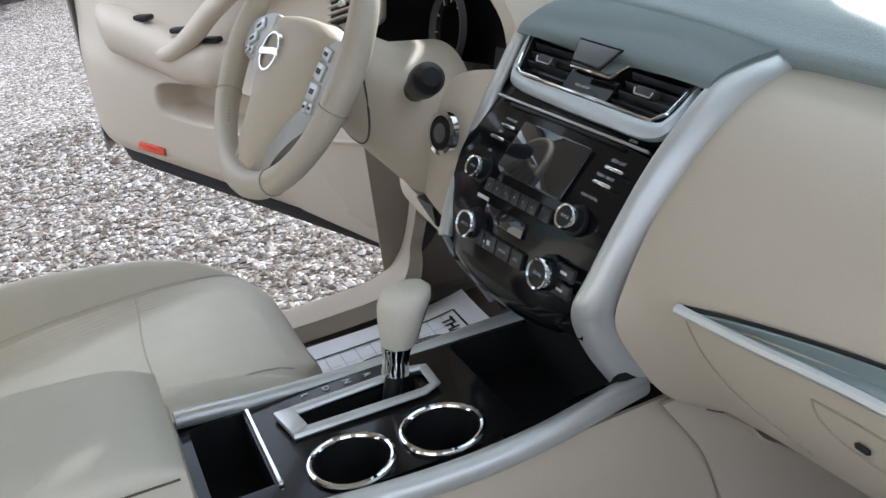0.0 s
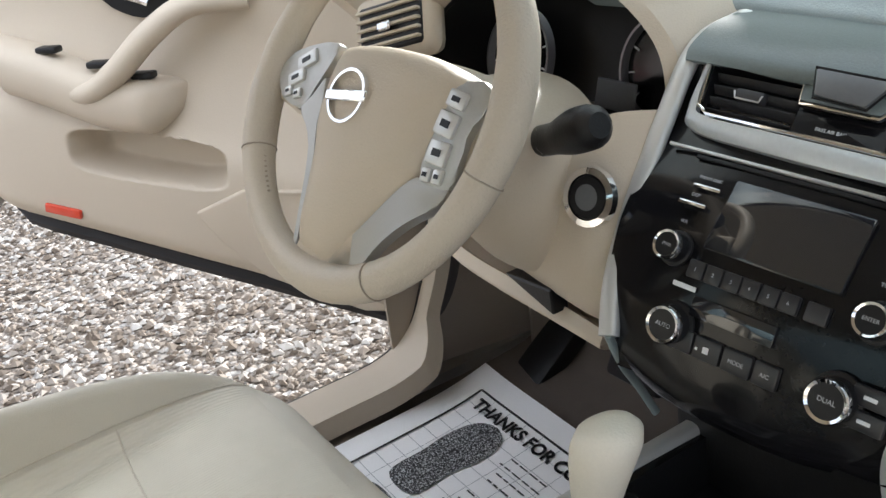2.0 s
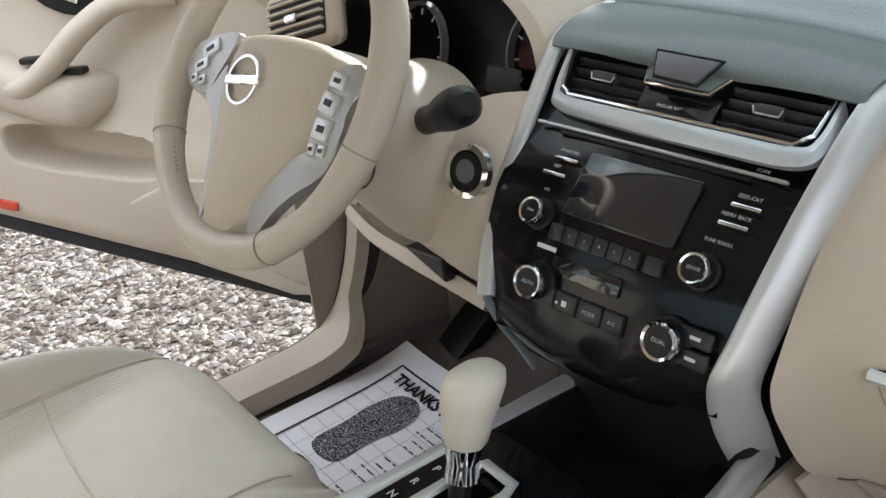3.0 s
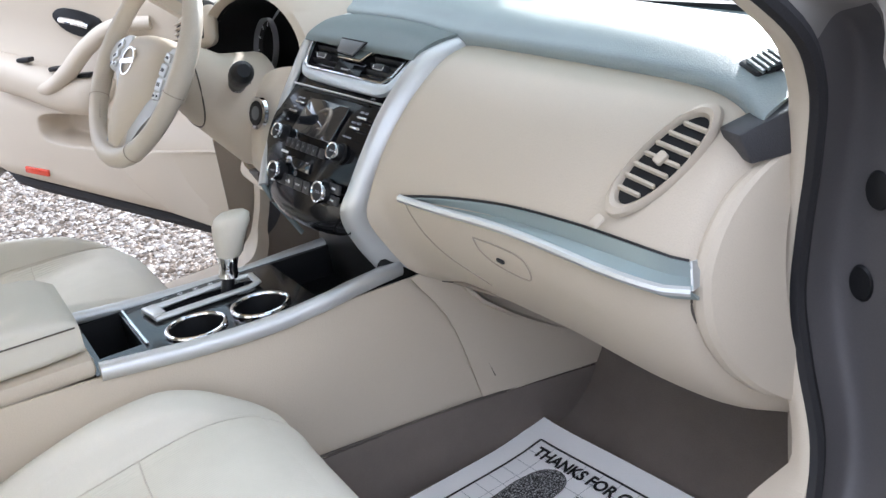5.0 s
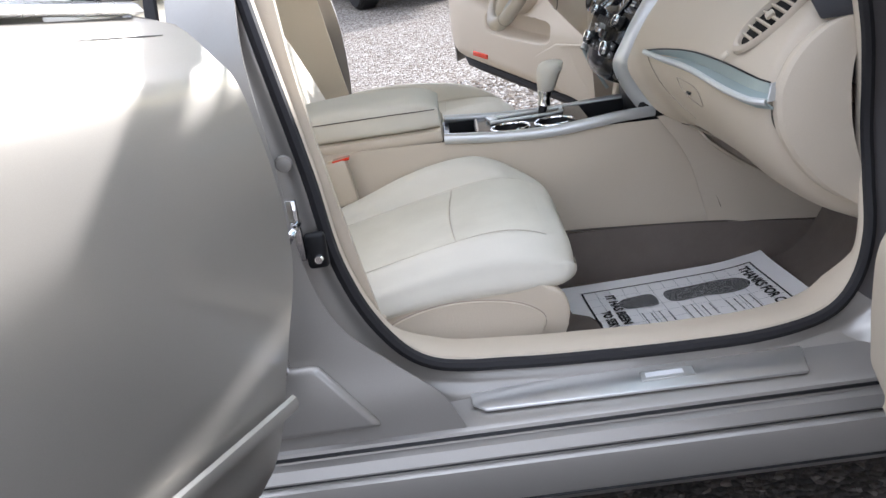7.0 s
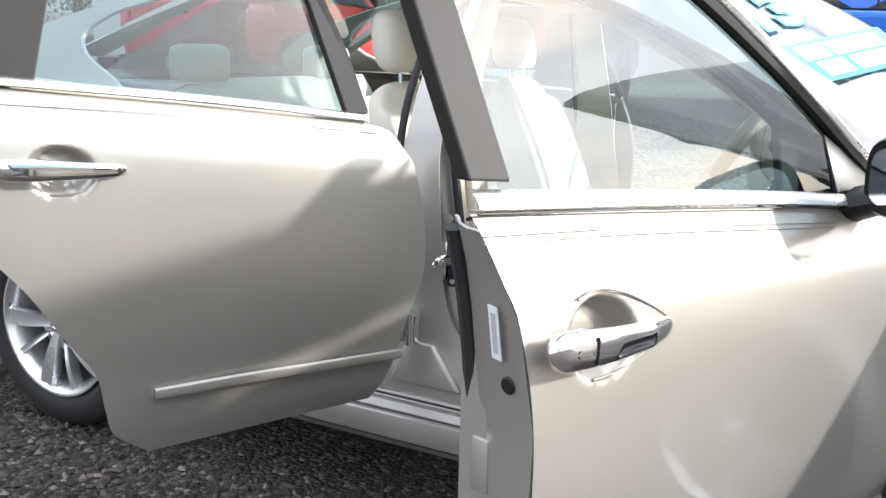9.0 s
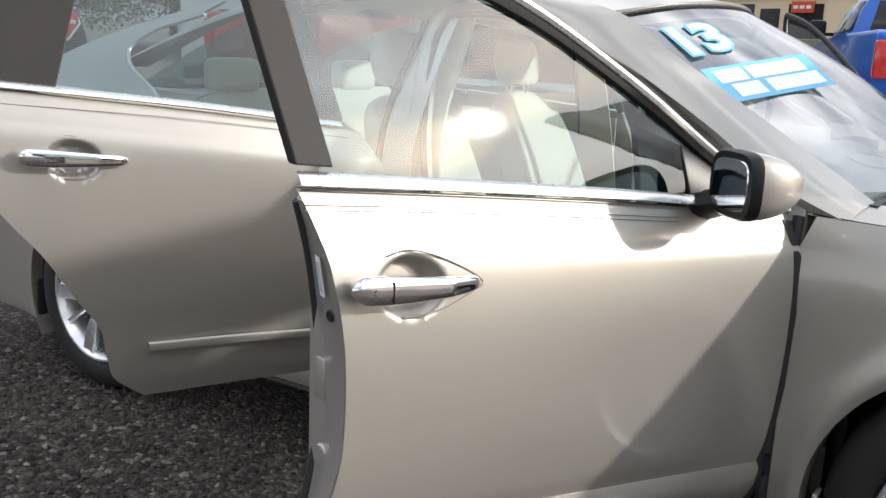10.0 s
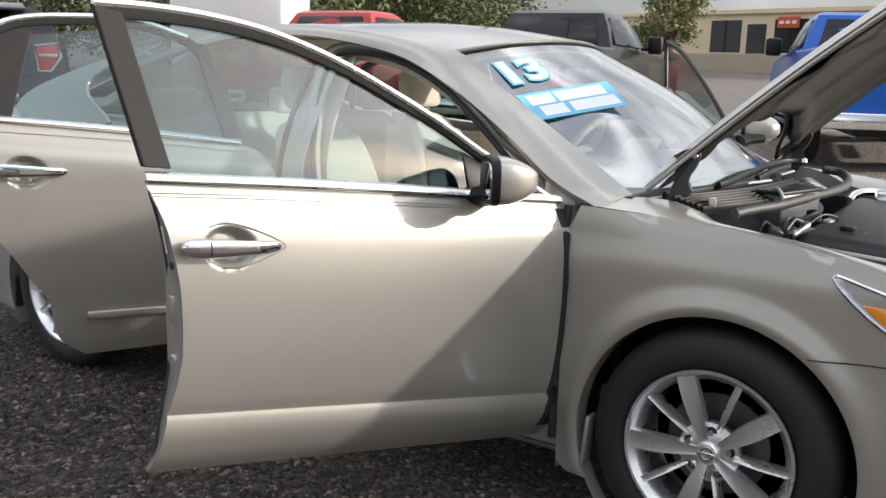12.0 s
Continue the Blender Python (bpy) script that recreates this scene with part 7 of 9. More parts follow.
top = plate_with_holes([(-0.099, -1.262), (0.112, -1.262), (0.112, -0.79), (-0.099, -0.79)], [("o", *CUPS[0]), ("o", *CUPS[1]), ("p", BIN_, 0, 0), ("p", SLOT, 0, 0), ("p", FRONT, 0, 0)], 0.642, 0.004)
part("console_top", top, PIANO, con, "gloss black console top")
for lp, dep in ((BIN_, 0.07), (SLOT, 0.03), (FRONT, 0.05)):
    bm = bmesh.new()
    a = [bm.verts.new((x, y, 0.642)) for x, y in lp]
    b = [bm.verts.new((x * 0.96, y, 0.642 - dep)) for x, y in lp]
    for i in range(4):
        bm.faces.new((a[i], a[(i + 1) % 4], b[(i + 1) % 4], b[i]))
    bm.faces.new(b)
    part("console_tray", bm, BLACK, con)
for cx, cy, r in CUPS:
    cup = part("cup_holder", turned([(r, 0.0), (r - 0.004, -0.03), (r - 0.008, -0.075), (0.001, -0.075)], pose(cx, cy, 0.642), 40, cap=False), BLACK, con, "deep black cup holder")
    part("cup_ring", tube([(cx + (r + 0.001) * math.cos(a), cy + (r + 0.001) * math.sin(a), 0.6445) for a in (2 * math.pi * i / 48 for i in range(48))], 0.0035, 8, True), CHROME, cup, "chrome cup holder ring")
part("socket", box((0.03, -0.822, 0.618), (0.03, 0.008, 0.024), 0.003, 2), KEY, con)
part("socket_mark", box((0.03, -0.8265, 0.618), (0.004, 0.001, 0.010), 0, 1), WHITE_MARK, con)
part("socket", turned([(0.001, 0.004), (0.013, 0.004), (0.015, 0.0)], frame_at((0.072, -0.824, 0.615), (0, -1, 0.2)), 20), KEY, con)
bm = flat_strip(CONS, 0.013, 0.012, 24)
part("console_trim", bm, SILVER, con, "satin silver console edge", 50)
part("console_trim", mirror_x(flat_strip(CONS_LEFT, 0.010, 0.009, 24)), SILVER, con, "satin silver console edge", 50)
part("bin_edge", box((-0.012, -1.18, 0.6445), (0.16, 0.005, 0.004), 0.001, 1), CHROME, con)
# shift gate and lever
fr = [(-0.050, -1.152, 0.645), (-0.006, -1.146, 0.645), (0.000, -1.000, 0.648), (-0.006, -0.984, 0.649), (-0.046, -0.982, 0.649), (-0.052, -1.0, 0.648)]
part("shift_frame", tube(fr + [], [0.008, 0.008, 0.006, 0.006, 0.006, 0.006], 8, True, flat=0.6), SILVER, con, "satin silver frame of the gear lever")
part("frame_end", slab([(-0.052, -1.158, 0.644), (-0.004, -1.150, 0.644), (-0.006, -1.130, 0.646), (-0.048, -1.136, 0.646)], (0, 0, 0.008), 0.003), SILVER, con)
for k, (c, y) in enumerate((("P", -1.015), ("R", -1.040), ("N", -1.065), ("D", -1.090), ("L", -1.115))):
    lettering(c, 0.012, pose(-0.078, y, 0.6435, 0, 0, 0), WHITE_MARK, con)
part("gear_lever", tube(spline([(-0.028, -1.035, 0.62), (-0.030, -1.022, 0.66), (-0.030, -1.012, 0.70)], 8), 0.010, 12), BLACK, con)
lev = part("lever_collar", turned([(0.016, 0.0), (0.014, 0.016), (0.017, 0.032), (0.0165, 0.036)], frame_at((-0.030, -1.020, 0.664), (0, 0.18, 1)), 24), CHROME, con, "chrome collar of the gear lever")
ks = []
for h, a, b, dy in ((0.0, 0.016, 0.017, 0.0), (0.0041, 0.0185, 0.020, 0.0), (0.0204, 0.0215, 0.023, 0.001), (0.0374, 0.0245, 0.027, 0.003), (0.0510, 0.0255, 0.030, 0.006), (0.0612, 0.0235, 0.028, 0.008), (0.0666, 0.017, 0.021, 0.009), (0.0690, 0.007, 0.009, 0.010)):
    ks.append([(-0.030 + a * math.cos(q), -1.011 + dy + b * math.sin(q) + h * 0.14, 0.695 + h) for q in (2 * math.pi * i / 28 for i in range(28))])
kn = part("gear_knob", loft(ks), LEATHER_PALE, con, "pale beige leather gear knob", 60)
part("knob_seam", tube([(-0.030 + a * 1.01 * math.cos(1.15), -1.011 + dy + b * 1.01 * math.sin(1.15) + h * 0.14, 0.695 + h) for h, a, b, dy in ((0.0041, 0.0185, 0.020, 0.0), (0.0204, 0.0215, 0.023, 0.001), (0.0374, 0.0245, 0.027, 0.003), (0.0510, 0.0255, 0.030, 0.006), (0.0612, 0.0235, 0.028, 0.008))], 0.0008, 5), GAP, con)
# armrest box
sec = []
for i in range(19):
    f = i / 18
    y = -1.262 - 0.37 * f
    k = 0.93 + 0.07 * min(1, f * 6)
    zt = 0.735 + 0.012 * math.sin(math.pi * min(1, f * 1.1)) - (0.016 if i == 0 else 0.004 if i == 1 else 0)
    sec.append([(0.108 * k * math.copysign(abs(math.cos(a)) ** 0.35, math.cos(a)), y, 0.705 + (zt - 0.705) * (max(0, math.sin(a)) ** 0.45) - 0.036 * (max(0, -math.sin(a)) ** 0.35)) for a in (2 * math.pi * q / 36 for q in range(36))])
arm = part("console_armrest", loft(sec), CLOTH, con, "padded ivory armrest lid", 60)
part("armrest_base", box((0, -1.45, 0.657), (0.235, 0.385, 0.028), 0.008, 2), BEIGE, con)
part("armrest_seam", tube([(0.1085, -1.268, 0.716), (0.1090, -1.36, 0.717), (0.1090, -1.62, 0.717)], 0.0012, 5), GAP, arm)

# ---- steering wheel ----
SW_C, SW_N = Vector((-0.303, -1.007, 0.972)), Vector((0.133, -1.0, 0.639)).normalized()
SM = frame_at(SW_C, SW_N, (1, 0.19, 0.07)) @ Matrix.Diagonal((0.925, 0.925, 0.95, 1))


def sw(pts):
    return [tuple(SM @ Vector(p)) for p in pts]


rp = [(0.178 * math.cos(a), 0.178 * math.sin(a) * (1.0 if math.sin(a) > -0.8 else 1.0), 0) for a in (2 * math.pi * i / 72 for i in range(72))]
steer = part("steering_wheel", tube(sw(rp), [0.0155 + 0.0022 * math.cos(2 * math.pi * i / 72 * 2) ** 2 for i in range(72)], 14, True), LEATHER, car, "beige leather steering wheel with silver spokes", 60)
pad = [(-0.058, 0.050), (-0.022, 0.056), (0.029, 0.052), (0.079, 0.042), (0.116, 0.024), (0.112, -0.004), (0.100, -0.040), (0.092, -0.064), (0.072, -0.084), (0.040, -0.117), (0.018, -0.142), (-0.003, -0.164), (-0.028, -0.160), (-0.054, -0.150), (-0.059, -0.106), (-0.063, -0.060), (-0.071, -0.026), (-0.070, 0.006)]
po = spline(pad, 60, True)
rowsp = [[(-0.002 + (x + 0.002) * k, (y + 0.03) * k - 0.03, h) for x, y in po] for k, h in ((1.0, -0.034), (1.0, -0.012), (0.985, -0.003), (0.94, 0.006), (0.82, 0.013), (0.6, 0.018), (0.3, 0.021), (0.02, 0.022))]
bm = loft([sw(r) for r in rowsp])
hub = part("airbag_cover", bm, BEIGE, steer, "beige airbag cover", 50)
BM_ = SM @ pose(-0.010, -0.003, 0.0215) @ Matrix.Diagonal((1.25, 1.25, 1, 1))
part("wheel_badge", turned([(0.0188, -0.001), (0.0192, 0.003), (0.0215, 0.003), (0.022, -0.002)], BM_, 36, cap=False), CHROME, steer, "round chrome badge")
part("wheel_badge_bar", box((0, 0, 0.002), (0.048, 0.0085, 0.004), 0.001, 1), CHROME, steer).data.transform(BM_)
lettering("SRS", 0.007, SM @ pose(-0.012, -0.046, 0.0205, 5), INK_SOFT, steer)
lettering("AIRBAG", 0.005, SM @ pose(-0.012, -0.056, 0.0198, 5), INK_SOFT, steer)
BEZEL = {1: [(0.106, 0.010), (0.120, 0.020), (0.145, 0.022), (0.160, 0.006), (0.148, -0.010), (0.138, -0.037), (0.137, -0.070), (0.118, -0.078), (0.096, -0.071), (0.094, -0.050), (0.099, -0.016)], -1: [(-0.160, 0.022), (-0.150, 0.040), (-0.125, 0.050), (-0.090, 0.056), (-0.066, 0.054), (-0.074, 0.034), (-0.090, 0.008), (-0.104, -0.014), (-0.124, -0.010), (-0.146, -0.002)]}
WHEEL_KEYS = {1: [(0.120, 0.004, 0.024, 0.016, -14), (0.114, -0.018, 0.026, 0.022, -14), (0.112, -0.044, 0.026, 0.022, -8), (0.104, -0.064, 0.012, 0.013, -4), (0.119, -0.065, 0.012, 0.013, -4)], -1: [(-0.112, 0.037, 0.030, 0.016, 24), (-0.124, 0.018, 0.026, 0.014, 20), (-0.132, 0.003, 0.012, 0.011, 16), (-0.116, 0.001, 0.012, 0.011, 16)]}
INLAY = {1: [(0.092, -0.066), (0.116, -0.076), (0.134, -0.074), (0.124, -0.090), (0.090, -0.110), (0.064, -0.132), (0.044, -0.158), (0.020, -0.166), (-0.004, -0.166), (0.014, -0.142), (0.038, -0.116), (0.068, -0.084)], -1: [(-0.108, -0.014), (-0.092, -0.004), (-0.078, 0.020), (-0.072, 0.008), (-0.072, -0.026), (-0.064, -0.062), (-0.060, -0.108), (-0.056, -0.150), (-0.061, -0.151), (-0.067, -0.110), (-0.072, -0.070), (-0.084, -0.034)]}
ARM = {1: [(0.085, 0.020), (0.166, 0.020), (0.172, -0.030), (0.164, -0.070), (0.112, -0.080), (0.080, -0.040)], -1: [(-0.060, 0.044), (-0.120, 0.052), (-0.166, 0.040), (-0.172, 0.0), (-0.120, -0.018), (-0.064, -0.030)]}
for side in (1, -1):
    part("upper_spoke", slab(sw([(x, y, -0.026) for x, y in ARM[side]]), tuple(SM.to_3x3() @ Vector((0, 0, 0.022))), 0.006, 3), BEIGE, steer)
    part("button_bezel", slab(sw([(x, y, -0.006) for x, y in spline(BEZEL[side], 28, True)]), tuple(SM.to_3x3() @ Vector((0, 0, 0.010))), 0.003), KEY_PALE, steer, "silver button surround")
    for x, y, kw, kh, an in WHEEL_KEYS[side]:
        part("wheel_button", box((0, 0, 0), (kw, kh, 0.006), 0.002, 2), SILVER, steer).data.transform(SM @ pose(x, y, 0.0045, 0, 0, an))
        part("button_mark", box((0, 0, 0), (kw * 0.42, kh * 0.30, 0.001), 0, 1), BLACK, steer).data.transform(SM @ pose(x, y, 0.0078, 0, 0, an))
    part("spoke_inlay", slab(sw([(x, y, -0.008) for x, y in spline(INLAY[side], 32, True)]), tuple(SM.to_3x3() @ Vector((0, 0, 0.012))), 0.003, 2), SPOKE_SHADED, steer, "satin silver spoke inlay, darkened for its shade")
part("lower_spoke", slab(sw([(x, y, -0.016) for x, y in ((-0.050, -0.120), (0.030, -0.120), (0.040, -0.168), (-0.062, -0.162))]), tuple(SM.to_3x3() @ Vector((0, 0, 0.020))), 0.006, 3), BEIGE, steer)
for a in (200, 292, -20, 62, 118):
    q = math.radians(a)
    c = Vector((0.178 * math.cos(q), 0.178 * math.sin(q), 0))
    ring_ = [tuple(SM @ (c + Vector((math.cos(q), math.sin(q), 0)) * (0.0182 * math.cos(b)) + Vector((0, 0, 1)) * (0.0182 * math.sin(b)))) for b in (2 * math.pi * i / 20 for i in range(20))]
    part("rim_seam", tube(ring_, 0.0008, 5, True), GAP_SOFT, steer)
for k in range(22):
    q = math.radians(176 + 2.1 * k)
    c = Vector((0.1635 * math.cos(q), 0.1635 * math.sin(q), 0.004))
    part("stitch", box(tuple(c), (0.006, 0.0016, 0.003), 0.0005, 1, pose(0, 0, 0, 0, 0, math.degrees(q) + 25)), BEIGE_DARK, steer).data.transform(SM)
# column cowl and stalks
cs = []
for cx, cy, cz, rx, rz in ((-0.306, -0.982, 0.956, 0.052, 0.044), (-0.307, -0.968, 0.945, 0.066, 0.058), (-0.309, -0.940, 0.920, 0.077, 0.074), (-0.312, -0.905, 0.891, 0.086, 0.088), (-0.315, -0.868, 0.858, 0.093, 0.100), (-0.318, -0.80, 0.84, 0.098, 0.108)):
    cs.append([(cx + rx * math.copysign(abs(math.cos(a)) ** 0.8, math.cos(a)), cy, cz + rz * math.copysign(abs(math.sin(a)) ** 0.8, math.sin(a))) for a in (2 * math.pi * i / 40 for i in range(40))])
part("column_cowl", loft(cs), BEIGE, steer, "beige steering column cowl", 60)
part("cowl_gap", tube([(p[0], p[1], p[2]) for p in [tuple(Vector(q) * 1.0) for q in cs[2]]], 0.0015, 5, True), GAP, steer)
for sk in ([(-0.262, -0.862, 0.900), (-0.236, -0.876, 0.912), (-0.200, -0.884, 0.925), (-0.165, -0.888, 0.940), (-0.140, -0.890, 0.949)], [(-0.432, -0.855, 0.905), (-0.47, -0.86, 0.915), (-0.52, -0.87, 0.93), (-0.56, -0.875, 0.94)]):
    path = spline(sk, 16)
    part("column_stalk", tube(path, [0.015, 0.015, 0.015, 0.015, 0.0145, 0.0145, 0.0145, 0.0145, 0.016, 0.018, 0.0195, 0.020, 0.020, 0.0195, 0.018, 0.011], 18), BLACK, steer, "black column stalk")
    d = Vector(path[2]) - Vector(path[0])
    part("stalk_boot", turned([(0.030, -0.01), (0.029, 0.008), (0.024, 0.016), (0.016, 0.020)], frame_at(path[1], d), 22), BLACK, steer)
    for k in (5, 6):
        part("stalk_mark", turned([(0.0149, -0.0008), (0.0149, 0.0008)], frame_at(path[k], d), 18, cap=False), WHITE_MARK, steer)
# start button
bmx = frame_at((-0.182, -0.868, 0.868), (0.18, -0.93, 0.30))
part("start_button", turned([(0.028, -0.004), (0.027, 0.003), (0.021, 0.004), (0.0205, 0.0)], bmx, 36, cap=False), CHROME, dash, "round start button with a chrome ring")
part("start_button_face", turned([(0.021, 0.0), (0.019, 0.004), (0.001, 0.005)], bmx, 30), BLACK, dash)
part("start_button_mark", turned([(0.012, 0.005), (0.001, 0.0058)], bmx, 24), DISPLAY, dash)


# ---- seats ----
def seat(cx, mirror, name, outer, lift, rear):
    s = -1 if mirror else 1

    def section(y, zc, zb, zbot, w):
        """A closed slice of the cushion: low outer bolster, higher inner one."""
        zo, zi = zc + (zb - zc) * outer, zb
        pts = [(-w + 0.03, zbot), (-w - 0.002, (zbot + zi) / 2), (-w + 0.010, zi - 0.022), (-w + 0.042, zi), (-w + 0.075, zi - 0.012), (-w + 0.098, zc + 0.006), (-0.07, zc + 0.002), (0.06, zc + 0.004), (w - 0.085, zc + 0.006), (w - 0.055, zo), (w - 0.022, zo - 0.020), (w - 0.002, (zbot + zo) / 2 + 0.004), (w - 0.014, zbot), (0, zbot - 0.01)]
        return [(cx + s * x, y - 0.018, z - 0.02 * x + lift) for x, z in [(q[0], q[2]) for q in spline([(a, 0, b) for a, b in pts], 70, True)]]
    st = [(-1.028, 0.505, 0.505, 0.494, 0.16), (-1.030, 0.510, 0.510, 0.488, 0.195), (-1.040, 0.532, 0.532, 0.484, 0.218), (-1.062, 0.548, 0.552, 0.480, 0.236), (-1.10, 0.560, 0.578, 0.478, 0.246)] + rear
    slices = [section(*a) for a in spline(st, 48)]
    se = part(name, loft(slices), CLOTH, car, "ivory cloth front seat with side bolsters", 60)

    def top_at(x, y):
        """The cushion's upper surface at x from its middle."""
        ys = [sl[0][1] for sl in slices]
        k = int(np.argmin([abs(v - y) for v in ys]))
        best = []
        for kk in (max(k - 1, 0), min(k + 1, len(slices) - 1)):
            up = sorted([(s * (p[0] - cx), p[2]) for p in slices[kk] if p[2] > 0.483 + lift - 0.02 * s * (p[0] - cx)])
            best.append((ys[kk], float(np.interp(x, [a for a, b in up], [b for a, b in up]))))
        (y0, z0), (y1, z1) = best
        return z0 if y0 == y1 else z0 + (z1 - z0) * (y - y0) / (y1 - y0)
    # the ribbed middle of the cushion, between stitched seams
    iy = np.linspace(-1.093, -1.54, 26)
    part("cushion_insert", sheet([[(cx + s * x, y, top_at(x, y) + 0.0025) for x in np.linspace(-0.150, 0.178, 15)] for y in iy]), CLOTH_RIB, se, "ribbed cloth middle of the cushion", 60)
    for x in (-0.152, 0.180):
        part("seat_seam", tube([(cx + s * x, y, top_at(x, y) + 0.002) for y in iy], 0.0010, 5), CLOTH_SEAM, se)
    part("seat_seam", tube([(cx + s * x, -1.250 - 0.012 * math.cos(x * 8), top_at(x, -1.25) + 0.0022) for x in np.linspace(-0.150, 0.178, 14)], 0.0012, 5), CLOTH_SEAM, se)
    # plastic side shield with its raised oval
    ox = cx + s * 0.225
    out = [(-1.50, 0.455), (-1.41, 0.475), (-1.33, 0.494), (-1.256, 0.501), (-1.16, 0.497), (-1.095, 0.482), (-1.072, 0.440), (-1.09, 0.390), (-1.13, 0.358), (-1.25, 0.335), (-1.40, 0.335), (-1.50, 0.36)]
    part("side_shield", slab([(ox, y, z) for y, z in spline(out, 44, True)], (s * 0.030, 0, 0), 0.012, 4), BEIGE, se, "beige plastic side shield", 50)
    ov = spline([(-1.385, 0.440), (-1.36, 0.464), (-1.285, 0.480), (-1.205, 0.476), (-1.146, 0.459), (-1.116, 0.428), (-1.151, 0.385), (-1.23, 0.364), (-1.35, 0.362)], 48, True)
    part("shield_oval", slab([(ox + s * 0.026, y, z) for y, z in ov], (s * 0.013, 0, 0), 0.008, 4), BEIGE, se, "raised oval in the side shield", 50)
    # darker tube carries the shade of the groove round the oval
    part("oval_groove_shade", tube([(ox + s * 0.0305, ly, lz) for ly, lz in ov], 0.0022, 6, True), BEIGE_DARK, se)
    part("recline_lever", box((ox + s * 0.036, -1.405, 0.452), (0.016, 0.022, 0.060), 0.006, 2, pose(0, 0, 0, -18)), BEIGE, se)
    part("seat_rail", box((cx, -1.27, 0.375), (0.40, 0.36, 0.16), 0.01, 1), BLACK, se)
    # backrest
    bs = []
    for t, half, th in spline([(0.0, 0.225, 0.10), (0.10, 0.235, 0.115), (0.25, 0.240, 0.12), (0.40, 0.238, 0.115), (0.52, 0.225, 0.10), (0.60, 0.19, 0.085), (0.635, 0.13, 0.06), (0.645, 0.06, 0.04)], 34):
        o = Vector((cx, -1.600 - 0.36 * t - 0.06 * t * t, 0.50 + t * 0.93))
        nrm = Vector((0, -0.93, -0.38)).normalized()
        loop = []
        for i in range(40):
            a = 2 * math.pi * i / 40
            c_, s_ = math.cos(a), math.sin(a)
            x = half * math.copysign(abs(c_) ** 0.55, c_)
            d = th * 0.5 * math.copysign(abs(s_) ** 0.6, s_)
            if s_ < 0:
                d -= 0.045 * (abs(x) / half) ** 4 * min(1, th * 9) * (1 if t < 0.56 else 0.3) - 0.012
            loop.append(tuple(o + Vector((s * x, 0, 0)) + nrm * d))
        bs.append(loop)
    part("backrest", loft(bs), CLOTH, se, "ivory cloth backrest", 60)
    hs = []
    for t, half, th in spline([(0.0, 0.10, 0.06), (0.02, 0.125, 0.09), (0.08, 0.135, 0.105), (0.14, 0.125, 0.095), (0.165, 0.10, 0.06), (0.172, 0.05, 0.03)], 18):
        o = Vector((cx, -1.845 - 0.15 * t, 1.13 + t))
        hs.append([tuple(o + Vector((half * math.copysign(abs(math.cos(a)) ** 0.6, math.cos(a)), th * 0.5 * math.copysign(abs(math.sin(a)) ** 0.7, math.sin(a)), 0))) for a in (2 * math.pi * i / 28 for i in range(28))])
    part("head_restraint", loft(hs), CLOTH, se, "ivory head restraint", 60)
    for dx in (-0.05, 0.05):
        part("restraint_post", tube([(cx + dx, -1.835, 1.04), (cx + dx, -1.845, 1.16)], 0.006, 8), CHROME, se)
    return se


seat(0.385, False, "passenger_seat", 0.25, 0.0, [(-1.14, 0.567, 0.601, 0.478, 0.25), (-1.19, 0.564, 0.615, 0.476, 0.25), (-1.27, 0.550, 0.608, 0.474, 0.25), (-1.35, 0.534, 0.587, 0.465, 0.25), (-1.42, 0.519, 0.561, 0.45, 0.25), (-1.50, 0.502, 0.536, 0.43, 0.25), (-1.60, 0.486, 0.51, 0.42, 0.23)])
seat(-0.385, True, "driver_seat", 1.35, 0.030, [(-1.16, 0.562, 0.600, 0.478, 0.25), (-1.25, 0.554, 0.612, 0.478, 0.25), (-1.38, 0.538, 0.615, 0.476, 0.25), (-1.50, 0.520, 0.605, 0.45, 0.25), (-1.60, 0.50, 0.58, 0.45, 0.23)])
bk = part("belt_buckle", box((0.150, -1.49, 0.595), (0.030, 0.050, 0.100), 0.006, 2, pose(0, 0, 0, 8)), BEIGE, car, "beige belt buckle with a red button")
part("buckle_button", box((0.150, -1.482, 0.6455), (0.024, 0.038, 0.006), 0.001, 1, pose(0, 0, 0, 8)), RED, bk)
part("buckle_stalk", box((0.150, -1.50, 0.53), (0.014, 0.03, 0.08), 0.004, 1), BLACK, bk)
# rear bench
rb = part("rear_bench", loft([[(0.64 * math.copysign(abs(math.cos(a)) ** 0.4, math.cos(a)), y, zc + h * math.copysign(abs(math.sin(a)) ** 0.6, math.sin(a))) for a in (2 * math.pi * i / 36 for i in range(36))] for y, zc, h in ((-1.90, 0.45, 0.03), (-1.92, 0.46, 0.07), (-2.0, 0.47, 0.085), (-2.3, 0.46, 0.08), (-2.45, 0.46, 0.06))]), CLOTH, car, "ivory cloth rear bench", 60)
part("bench_back", loft([[(0.63 * math.copysign(abs(math.cos(a)) ** 0.4, math.cos(a)), -2.36 - 0.32 * t + th * math.copysign(abs(math.sin(a)) ** 0.6, math.sin(a)), 0.48 + t * 0.6) for a in (2 * math.pi * i / 36 for i in range(36))] for t, th in ((0, 0.05), (0.1, 0.07), (0.5, 0.075), (0.9, 0.06), (0.98, 0.03))]), CLOTH, rb, "ivory cloth rear backrest", 60)
part("parcel_shelf", box((0, -2.78, 1.04), (1.2, 0.30, 0.02), 0.005), BEIGE, rb)
